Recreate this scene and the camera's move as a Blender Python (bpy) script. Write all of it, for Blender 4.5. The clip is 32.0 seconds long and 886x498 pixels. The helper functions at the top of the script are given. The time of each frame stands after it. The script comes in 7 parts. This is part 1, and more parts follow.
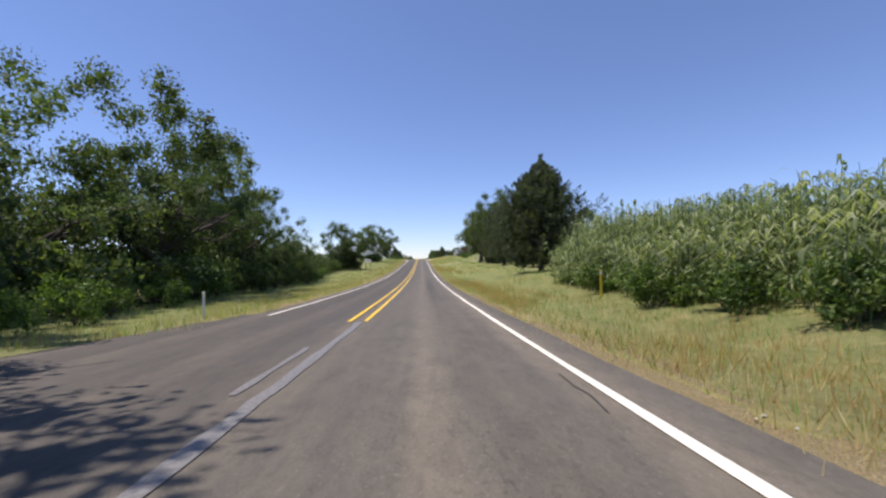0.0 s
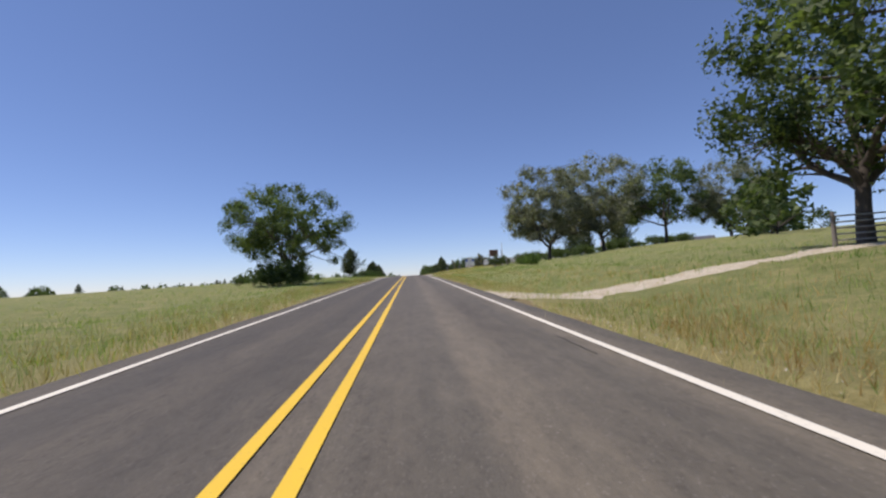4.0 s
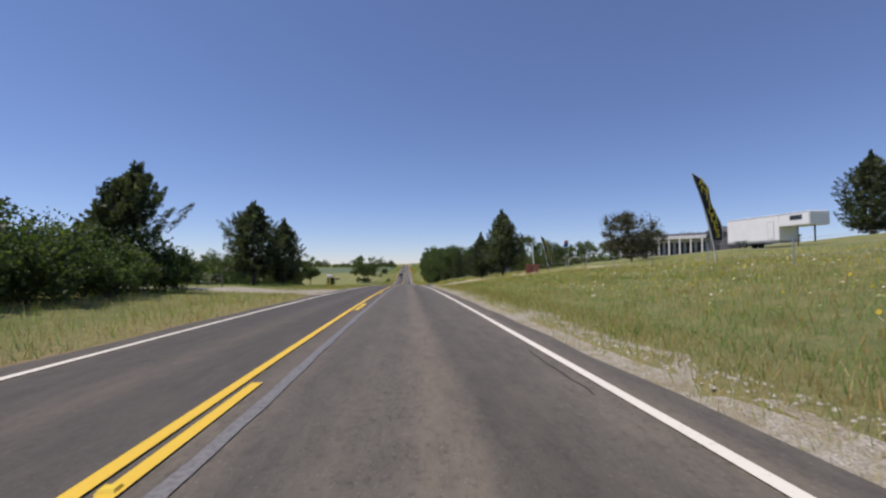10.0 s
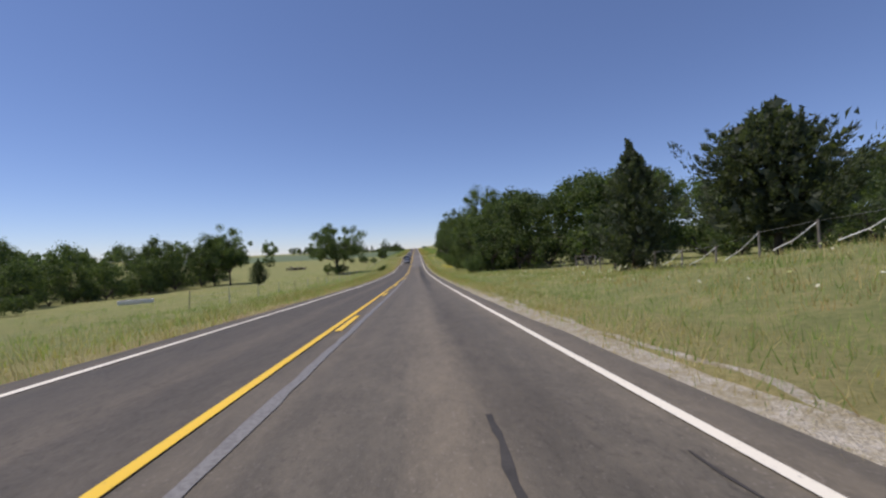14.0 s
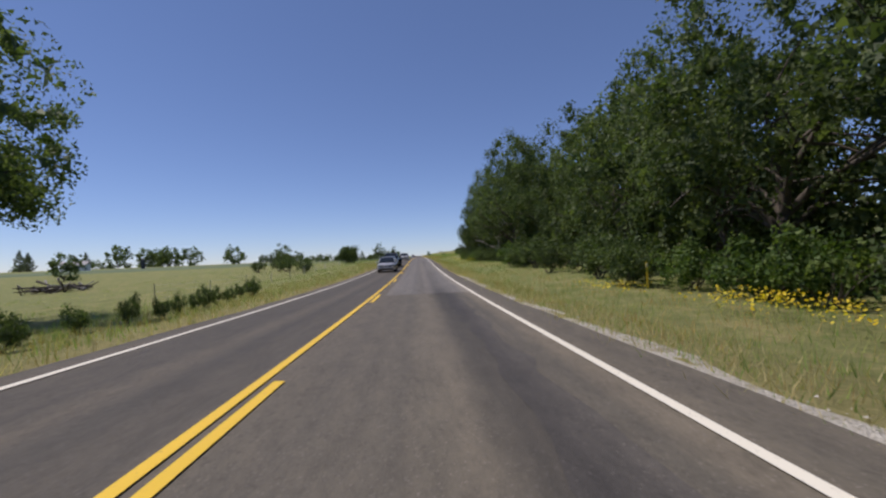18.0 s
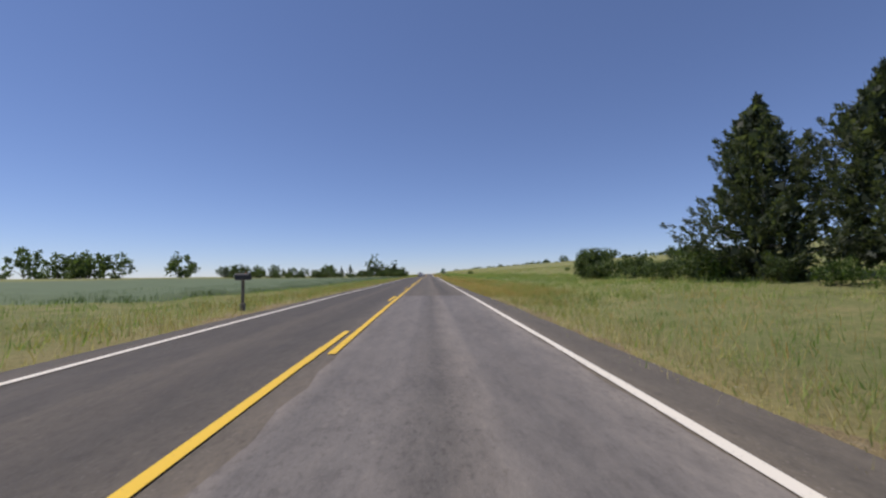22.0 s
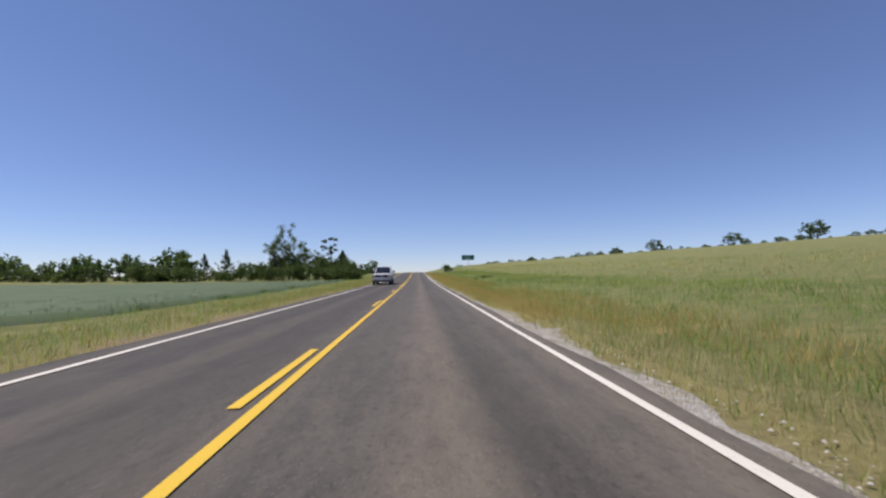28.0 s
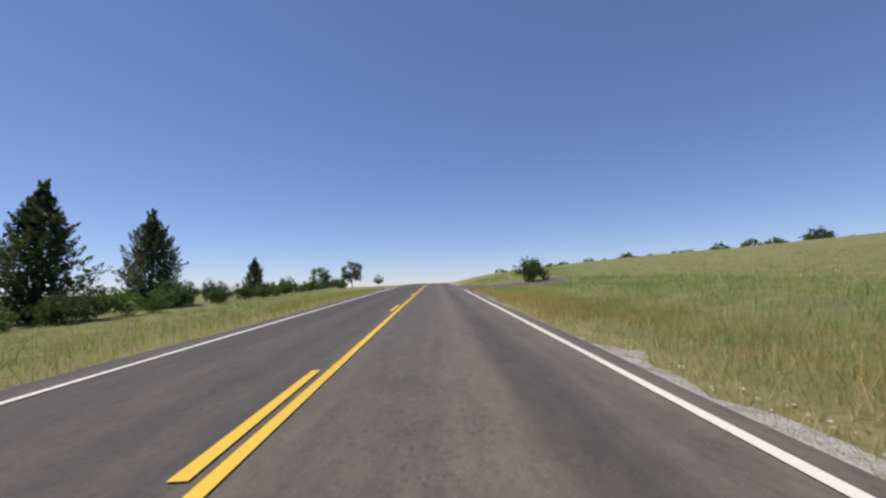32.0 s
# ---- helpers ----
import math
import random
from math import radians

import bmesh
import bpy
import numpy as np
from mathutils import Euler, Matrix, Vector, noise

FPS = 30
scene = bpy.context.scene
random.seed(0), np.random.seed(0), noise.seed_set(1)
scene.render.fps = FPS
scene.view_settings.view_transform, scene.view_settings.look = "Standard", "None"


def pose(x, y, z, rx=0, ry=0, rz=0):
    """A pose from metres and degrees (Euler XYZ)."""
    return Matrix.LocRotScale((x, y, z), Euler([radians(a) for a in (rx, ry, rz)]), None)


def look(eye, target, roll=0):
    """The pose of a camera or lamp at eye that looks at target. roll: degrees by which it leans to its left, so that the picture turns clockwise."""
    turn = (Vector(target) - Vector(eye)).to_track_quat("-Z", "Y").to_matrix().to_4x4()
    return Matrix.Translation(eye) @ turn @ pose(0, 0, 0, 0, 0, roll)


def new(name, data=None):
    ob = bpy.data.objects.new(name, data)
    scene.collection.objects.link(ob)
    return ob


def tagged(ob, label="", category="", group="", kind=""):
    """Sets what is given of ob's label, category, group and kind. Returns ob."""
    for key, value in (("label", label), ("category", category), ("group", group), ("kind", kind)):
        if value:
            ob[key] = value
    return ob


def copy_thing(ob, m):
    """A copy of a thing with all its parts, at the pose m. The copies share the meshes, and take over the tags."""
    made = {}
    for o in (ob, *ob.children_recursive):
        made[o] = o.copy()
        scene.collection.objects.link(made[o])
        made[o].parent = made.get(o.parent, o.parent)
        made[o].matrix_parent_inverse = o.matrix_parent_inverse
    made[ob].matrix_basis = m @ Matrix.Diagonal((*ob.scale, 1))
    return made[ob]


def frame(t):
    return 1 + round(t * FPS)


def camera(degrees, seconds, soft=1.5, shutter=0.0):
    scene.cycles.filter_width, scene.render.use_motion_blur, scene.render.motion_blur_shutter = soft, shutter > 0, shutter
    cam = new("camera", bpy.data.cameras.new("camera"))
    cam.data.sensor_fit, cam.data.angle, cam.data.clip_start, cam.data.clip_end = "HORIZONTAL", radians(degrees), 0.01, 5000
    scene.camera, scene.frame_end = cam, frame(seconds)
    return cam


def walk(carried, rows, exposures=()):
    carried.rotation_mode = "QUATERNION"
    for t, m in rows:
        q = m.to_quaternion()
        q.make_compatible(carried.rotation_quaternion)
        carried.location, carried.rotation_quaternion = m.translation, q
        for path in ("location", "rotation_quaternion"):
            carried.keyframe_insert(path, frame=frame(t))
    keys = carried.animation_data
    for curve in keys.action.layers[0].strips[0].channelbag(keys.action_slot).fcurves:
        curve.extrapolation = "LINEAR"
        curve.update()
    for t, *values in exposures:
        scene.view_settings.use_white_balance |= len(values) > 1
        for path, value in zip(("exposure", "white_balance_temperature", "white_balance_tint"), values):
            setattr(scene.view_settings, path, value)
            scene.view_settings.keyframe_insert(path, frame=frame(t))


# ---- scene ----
# ---------------------------------------------------------------- road profile
# slope of the road in degrees, every 20 m from 20 m behind the start
SLOPES = [-3.28, -2.47, -1.64, -0.88, -0.10, 0.67, 1.15, 1.29, 1.14, 0.94, 0.68, 0.17, -0.44, -0.87, -1.31, -1.86, -2.40, -2.61, -2.76, -2.68, -2.37, -2.01, -1.46, -0.75, 0.05, 0.83, 1.39, 1.42, 1.16, 0.81, 0.64, 0.71, 0.79, 0.66, 0.41, 0.28, 0.35, 0.40, 0.66, 0.99, 1.25, 1.35, 1.23, 1.06, 0.79, 0.43, 0.10, -0.15, -0.31, -0.39, -0.42, -0.41, -0.37, -0.32, -0.26, -0.20, -0.14]
_grid = np.arange(-20.0, 1101.0, 1.0)
_tan = np.tan(np.radians(np.interp(_grid, np.arange(len(SLOPES)) * 20.0 - 20.0, SLOPES)))
_rise = np.concatenate([[0.0], np.cumsum((_tan[1:] + _tan[:-1]) / 2)])
_rise -= np.interp(0.0, _grid, _rise)


def road_z(y):
    """Height of the road's crown at the distance y along it."""
    y = np.asarray(y, float)
    return np.interp(y, _grid, _rise) + np.minimum(y + 20, 0) * _tan[0] * 0.4


def along(t):
    """Metres driven after t seconds."""
    return 24.6 * t + float(np.interp(t, [16.5, 19.5, 24.5, 32], [0, 3.4, 3.4, 4.3]))


EYE = 1.196
XR, XL = 3.55, -3.17        # edge lines

# ---------------------------------------------------------------- camera
# seconds, place across the road, pitch, roll, yaw
DRIVE = [
    (0.0, 1.68, 1.20, 0.86, -2.83), (0.5, 1.59, 1.01, 0.93, -3.24), (1.0, 1.50, 1.43, 0.90, -1.75), (1.5, 1.38, 1.94, -0.15, -1.62),
    (2.0, 1.25, 2.16, 0.59, -3.78), (2.5, 1.13, 3.10, 1.63, -4.49), (3.0, 1.01, 2.74, 2.87, -5.01), (3.5, 0.93, 3.30, 3.92, -3.68),
    (4.0, 0.92, 3.54, 3.15, -4.26), (4.5, 0.91, 3.78, 2.37, -4.85), (5.0, 0.90, 4.02, 1.60, -5.43), (5.5, 0.89, 4.26, 0.82, -6.02),
    (6.0, 0.91, 4.29, -0.60, -4.01), (6.5, 1.06, 4.58, -1.15, -4.00), (7.0, 1.21, 4.43, -0.29, -5.90), (7.5, 1.27, 4.03, 0.68, -5.88),
    (8.0, 1.33, 3.62, 1.64, -5.85), (8.5, 1.34, 3.35, 1.10, -5.49), (9.0, 1.34, 3.08, 0.57, -5.13), (9.5, 1.42, 2.54, -0.01, -4.85),
    (10.0, 1.50, 1.89, 0.40, -4.78), (10.5, 1.57, 1.94, 0.02, -3.57), (11.0, 1.65, 1.90, -0.07, -3.67), (11.5, 1.67, 0.69, 0.67, -4.46),
    (12.0, 1.70, 0.79, 1.20, -3.65), (12.5, 1.70, 0.87, 1.46, -1.60), (13.0, 1.71, 0.85, 2.72, -2.05), (13.5, 1.65, -0.02, 2.25, -3.37),
    (14.0, 1.58, -0.10, 2.57, -3.59), (14.5, 1.53, 0.76, 1.76, -3.33), (15.0, 1.53, 0.84, 1.82, -3.54), (15.5, 1.52, 0.92, 1.88, -3.75),
    (16.0, 1.52, 1.00, 1.94, -3.97), (16.5, 1.51, 1.08, 2.00, -4.18), (17.0, 1.60, 0.29, 2.45, -5.32), (17.5, 1.59, -0.06, 2.35, -5.87),
    (18.0, 1.58, 1.40, 2.45, -3.21), (18.5, 1.53, 4.05, 1.59, -3.33), (19.0, 1.48, 3.91, 0.73, -4.35), (19.5, 1.49, 4.10, -0.05, -4.49),
    (20.0, 1.49, 3.99, -0.33, -5.73), (20.5, 1.54, 3.95, 0.80, -4.86), (21.0, 1.59, 3.60, 1.54, -4.28), (21.5, 1.58, 3.62, 1.49, -2.33),
    (22.0, 1.57, 3.84, 0.74, -1.88), (22.5, 1.58, 4.60, 1.70, -3.23), (23.0, 1.58, 3.96, 1.66, -3.97), (23.5, 1.57, 3.62, 1.72, -3.36),
    (24.0, 1.55, 3.59, 1.59, -2.94), (24.5, 1.43, 4.03, 1.00, -2.90), (25.0, 1.46, 3.92, 1.23, -2.68), (25.5, 1.48, 3.82, 1.47, -2.47),
    (26.0, 1.51, 3.72, 1.70, -2.25), (26.5, 1.54, 3.61, 1.93, -2.03), (27.0, 1.51, 3.47, 1.10, -3.16), (27.5, 1.52, 3.46, 0.85, -3.56),
    (28.0, 1.53, 3.54, 0.70, -3.35), (28.5, 1.52, 3.60, 0.90, -3.37), (29.0, 1.50, 3.96, 0.89, -3.68), (29.5, 1.51, 3.90, 1.53, -4.32),
    (30.0, 1.52, 4.24, 0.97, -4.37), (30.5, 1.49, 4.66, -0.26, -4.04), (31.0, 1.46, 5.02, -0.15, -3.16), (31.5, 1.44, 4.81, 0.49, -1.48),
    (32.0, 1.41, 4.73, 1.76, -0.84),
]
cam = camera(91.2, 32.0, soft=2.35, shutter=0.02)
walk(cam, [(t, pose(x, along(t), float(road_z(along(t))) + EYE, 90 + p, r, w)) for t, x, p, r, w in DRIVE],
     exposures=[(0.0, 0.6, 6550, 19), (1.5, 0.5, 6550, 19), (3.5, 0.28, 6550, 19), (6.0, 0.14, 6550, 19), (9.0, 0.11, 6550, 19), (16.0, 0.1, 6550, 19), (18.0, 0.02, 6550, 19), (21.5, 0.02, 6550, 19), (24.0, 0.1, 6550, 19), (32.0, 0.15, 6550, 19)])

# ---------------------------------------------------------------- sky and sun
SUN = Vector((-0.75, 0.08, 1.5)).normalized()
world = bpy.data.worlds.new("sky")
scene.world = world
world.use_nodes = True
wn = world.node_tree.nodes
sky = wn.new("ShaderNodeTexSky")
sky.sky_type = "NISHITA"
sky.sun_disc = False
sky.sun_elevation = math.asin(SUN.z)
sky.sun_rotation = math.atan2(SUN.x, SUN.y)
sky.air_density, sky.dust_density, sky.ozone_density, sky.altitude = 0.88, 0.0, 3.2, 900
hue = wn.new("ShaderNodeMix")
hue.data_type, hue.blend_type = "RGBA", "MULTIPLY"
hue.inputs[0].default_value = 1.0
hue.inputs[7].default_value = (0.925, 0.955, 1.085, 1)
world.node_tree.links.new(sky.outputs[0], hue.inputs[6])
haze = wn.new("ShaderNodeMix")
haze.data_type = "RGBA"
haze.inputs[0].default_value = 0.14
haze.inputs[7].default_value = (1.9, 3.05, 5.7, 1)
world.node_tree.links.new(hue.outputs[2], haze.inputs[6])
world.node_tree.links.new(haze.outputs[2], wn["Background"].inputs[0])
wn["Background"].inputs[1].default_value = 0.097
sun = new("sun", bpy.data.lights.new("sun", "SUN"))
sun.data.energy, sun.data.angle, sun.data.color = 3.6, radians(0.53), (1.0, 0.95, 0.86)
sun.matrix_world = look(SUN * 100, (0, 0, 0))


# ---------------------------------------------------------------- materials
def nodes_of(name):
    m = bpy.data.materials.new(name)
    m.use_nodes = True
    t = m.node_tree
    return m, t, t.nodes["Principled BSDF"]


def node(t, kind, **vals):
    n = t.nodes.new(kind)
    for k, v in vals.items():
        if k in n.inputs.keys():
            n.inputs[k].default_value = v
        else:
            setattr(n, k, v)
    return n


def ramp(t, fac, stops):
    r = t.nodes.new("ShaderNodeValToRGB")
    e = r.color_ramp.elements
    while len(e) < len(stops):
        e.new(0.5)
    for el, (pos, col) in zip(e, stops):
        el.position, el.color = pos, (*col, 1)
    t.links.new(fac, r.inputs[0])
    return r.outputs[0]


def mixc(t, fac, a, b, blend="MIX"):
    n = t.nodes.new("ShaderNodeMix")
    n.data_type, n.blend_type = "RGBA", blend
    if isinstance(fac, float):
        n.inputs[0].default_value = fac
    else:
        t.links.new(fac, n.inputs[0])
    for v, s in ((a, 6), (b, 7)):
        if isinstance(v, tuple):
            n.inputs[s].default_value = (*v, 1)
        else:
            t.links.new(v, n.inputs[s])
    return n.outputs[2]


def coords(t, scale=(1, 1, 1)):
    tc = t.nodes.new("ShaderNodeTexCoord")
    mp = t.nodes.new("ShaderNodeMapping")
    mp.inputs["Scale"].default_value = scale
    t.links.new(tc.outputs["Object"], mp.inputs[0])
    return mp.outputs[0]


def noise_of(t, vec, scale, detail=4.0, rough=0.6):
    n = node(t, "ShaderNodeTexNoise", Scale=scale, Detail=detail, Roughness=rough)
    t.links.new(vec, n.inputs["Vector"])
    return n.outputs[0]


def bump(t, height, b, strength=0.4, dist=0.02):
    n = node(t, "ShaderNodeBump", Strength=strength, Distance=dist)
    t.links.new(height, n.inputs["Height"])
    t.links.new(n.outputs[0], b.inputs["Normal"])


def surface(name, dark, light, scale=3.0, fine=40.0, rough=0.8, metal=0.0, relief=0.2, coat=0.0, stretch=(1, 1, 1)):
    """A plain worn surface: two colours mixed at two scales, with fine relief."""
    m, t, b = nodes_of(name)
    v = coords(t, stretch)
    n1, n2 = noise_of(t, v, scale), noise_of(t, v, fine, 3.0)
    c = ramp(t, n1, [(0.3, dark), (0.7, light)])
    c = mixc(t, 0.35, c, ramp(t, n2, [(0.3, dark), (0.7, light)]))
    t.links.new(c, b.inputs["Base Color"])
    b.inputs["Roughness"].default_value, b.inputs["Metallic"].default_value = rough, metal
    b.inputs["Coat Weight"].default_value = coat
    if relief:
        bump(t, n2, b, relief, 0.01)
    return m


def leafy(name, dark, mid, light, clump=0.6, rough=0.55, shine=0.25):
    """Leaves or blades: every piece its own tint, with clumps of lighter and darker growth; light comes through."""
    m, t, b = nodes_of(name)
    g = t.nodes.new("ShaderNodeNewGeometry")
    n1 = noise_of(t, coords(t), clump, 2.0)
    oi = t.nodes.new("ShaderNodeObjectInfo")
    a = node(t, "ShaderNodeMath", operation="MULTIPLY_ADD")
    t.links.new(g.outputs["Random Per Island"], a.inputs[0])
    a.inputs[1].default_value = 0.5
    t.links.new(n1, a.inputs[2])
    c = ramp(t, a.outputs[0], [(0.35, dark), (0.72, mid), (1.0, light)])
    hs = node(t, "ShaderNodeHueSaturation", Saturation=1.0)
    mr = node(t, "ShaderNodeMapRange")
    t.links.new(oi.outputs["Random"], mr.inputs[0])
    mr.inputs[3].default_value, mr.inputs[4].default_value = 0.8, 1.2
    t.links.new(mr.outputs[0], hs.inputs["Value"])
    t.links.new(c, hs.inputs["Color"])
    c = hs.outputs[0]
    t.links.new(c, b.inputs["Base Color"])
    b.inputs["Roughness"].default_value = rough
    b.inputs["Specular IOR Level"].default_value = shine
    tr = t.nodes.new("ShaderNodeBsdfTranslucent")
    t.links.new(mixc(t, 1.0, c, (1.1, 1.25, 0.5), "MULTIPLY"), tr.inputs["Color"])
    mx = t.nodes.new("ShaderNodeMixShader")
    mx.inputs[0].default_value = 0.45
    t.links.new(b.outputs[0], mx.inputs[1])
    t.links.new(tr.outputs[0], mx.inputs[2])
    t.links.new(mx.outputs[0], t.nodes["Material Output"].inputs[0])
    return m


def asphalt_material(name, tint, oil=0.0):
    m, t, b = nodes_of(name)
    v = coords(t)
    fine = noise_of(t, v, 55.0, 3.0, 0.7)
    grit = node(t, "ShaderNodeTexVoronoi", Scale=70.0)
    t.links.new(v, grit.inputs["Vector"])
    broad = noise_of(t, coords(t, (0.9, 0.35, 1)), 1.0, 6.0, 0.72)
    blot = noise_of(t, coords(t, (1, 0.3, 1)), 4.5, 8.0, 0.82)
    streak = noise_of(t, coords(t, (2.2, 0.02, 1)), 1.0, 3.0, 0.5)
    d, l = tuple(0.6 * c for c in tint), tuple(1.35 * c for c in tint)
    c = ramp(t, fine, [(0.25, d), (0.75, l)])
    c = mixc(t, 0.45, c, ramp(t, broad, [(0.3, tuple(0.72 * x for x in tint)), (0.7, tuple(1.25 * x for x in tint))]))
    c = mixc(t, 0.4, c, ramp(t, streak, [(0.3, tuple(0.7 * x for x in tint)), (0.7, (tint[0] * 1.35, tint[1] * 1.25, tint[2] * 1.15))]))
    c = mixc(t, 0.6, c, ramp(t, blot, [(0.3, (0.5, 0.49, 0.48)), (0.5, (1.04, 1.03, 1.0)), (0.7, (1.5, 1.45, 1.36))]), "MULTIPLY")
    # pits and dark blots where the surface has ravelled
    pit = noise_of(t, coords(t, (1, 0.55, 1)), 19.0, 4.0, 0.7)
    worn = noise_of(t, coords(t, (0.7, 0.12, 1)), 1.0, 3.0, 0.6)
    pits = ramp(t, pit, [(0.36, (0.68, 0.67, 0.66)), (0.46, (1, 1, 1)), (0.60, (1, 1, 1)), (0.72, (1.35, 1.32, 1.26))])
    c = mixc(t, ramp(t, worn, [(0.38, (0.25, 0.25, 0.25)), (0.62, (1, 1, 1))]), c, mixc(t, 1.0, c, pits, "MULTIPLY"))
    # paler stones showing in the worn binder
    c = mixc(t, ramp(t, grit.outputs["Color"], [(0.86, (0, 0, 0)), (0.9, (0.4, 0.4, 0.4))]), c, (0.24, 0.22, 0.20))
    # wheel tracks: polished bands along the lanes
    sx = t.nodes.new("ShaderNodeSeparateXYZ")
    t.links.new(v, sx.inputs[0])
    wob = node(t, "ShaderNodeMath", operation="MULTIPLY_ADD")
    t.links.new(broad, wob.inputs[0])
    wob.inputs[1].default_value = 0.5
    t.links.new(sx.outputs[0], wob.inputs[2])
    s = node(t, "ShaderNodeMath", operation="SINE")
    k = node(t, "ShaderNodeMath", operation="MULTIPLY_ADD")
    t.links.new(wob.outputs[0], k.inputs[0])
    k.inputs[1].default_value, k.inputs[2].default_value = 2 * math.pi / 1.72, 0.4
    t.links.new(k.outputs[0], s.inputs[0])
    band = ramp(t, s.outputs[0], [(0.0, (0.82, 0.81, 0.80)), (0.9, (1.12, 1.08, 1.02))])
    c = mixc(t, 0.85, c, band, "MULTIPLY")
    # the outer wheel path of one lane has bled dark, in stretches
    far = node(t, "ShaderNodeMath", operation="SUBTRACT")
    t.links.new(wob.outputs[0], far.inputs[0])
    far.inputs[1].default_value = 2.62
    off = node(t, "ShaderNodeMath", operation="ABSOLUTE")
    t.links.new(far.outputs[0], off.inputs[0])
    near = ramp(t, off.outputs[0], [(0.12, (0.66, 0.655, 0.65)), (0.55, (1.0, 1.0, 1.0))])
    along_ = noise_of(t, coords(t, (0.3, 0.03, 1)), 1.0, 4.0, 0.6)
    c = mixc(t, ramp(t, along_, [(0.38, (0, 0, 0)), (0.6, (1, 1, 1))]), c, mixc(t, 1.0, c, near, "MULTIPLY"))
    # worst where the binder has come right up through the stones
    reach = node(t, "ShaderNodeMapRange")
    t.links.new(sx.outputs[1], reach.inputs[0])
    reach.inputs[1].default_value, reach.inputs[2].default_value = 370.0, 468.0
    bled = ramp(t, off.outputs[0], [(0.1, (0.56, 0.565, 0.59)), (0.56, (1.0, 1.0, 1.0))])
    c = mixc(t, ramp(t, reach.outputs[0], [(0.02, (0, 0, 0)), (0.35, (0.9, 0.9, 0.9)), (0.93, (0.9, 0.9, 0.9)), (0.98, (0, 0, 0))]), c, mixc(t, 1.0, c, bled, "MULTIPLY"))
    if oil:
        # dark drip line down the middle of the lane
        mid = node(t, "ShaderNodeMath", operation="SUBTRACT")
        t.links.new(wob.outputs[0], mid.inputs[0])
        mid.inputs[1].default_value = 1.9
        amid = node(t, "ShaderNodeMath", operation="ABSOLUTE")
        t.links.new(mid.outputs[0], amid.inputs[0])
        c = mixc(t, 1.0, c, ramp(t, amid.outputs[0], [(0.02, (oil, oil, oil)), (0.45, (1, 1, 1))]), "MULTIPLY")
    # the left lane darker, the right lane paler, blending across the middle
    lane = node(t, "ShaderNodeMapRange")
    t.links.new(sx.outputs[0], lane.inputs[0])
    lane.inputs[1].default_value, lane.inputs[2].default_value = -1.0, 1.2
    c = mixc(t, 1.0, c, ramp(t, lane.outputs[0], [(0.0, (0.76, 0.74, 0.73)), (1.0, (1.16, 1.14, 1.10))]), "MULTIPLY")
    t.links.new(c, b.inputs["Base Color"])
    b.inputs["Roughness"].default_value = 0.82
    bump(t, fine, b, 0.5, 0.012)
    return m


M_ASPHALT = asphalt_material("asphalt", (0.111, 0.103, 0.085))
M_PATCH = asphalt_material("chip_seal", (0.158, 0.154, 0.147), 0.62)


def paint_material(name, col, wear):
    m, t, b = nodes_of(name)
    v = coords(t)
    n = noise_of(t, v, 22.0, 5.0, 0.75)
    n2 = noise_of(t, coords(t, (1, 0.15, 1)), 1.5, 3.0)
    c = ramp(t, n, [(wear, (0.12, 0.11, 0.10)), (wear + 0.12, col)])
    c = mixc(t, 0.3, c, ramp(t, n2, [(0.3, tuple(0.65 * x for x in col)), (0.7, col)]))
    t.links.new(c, b.inputs["Base Color"])
    b.inputs["Roughness"].default_value = 0.6
    bump(t, n, b, 0.3, 0.005)
    return m


M_WHITE_PAINT = paint_material("white_road_paint", (0.80, 0.755, 0.62), 0.29)
M_YELLOW_PAINT = paint_material("yellow_road_paint", (0.80, 0.52, 0.035), 0.27)
M_WORN_YELLOW = paint_material("worn_yellow_paint", (0.66, 0.42, 0.04), 0.45)


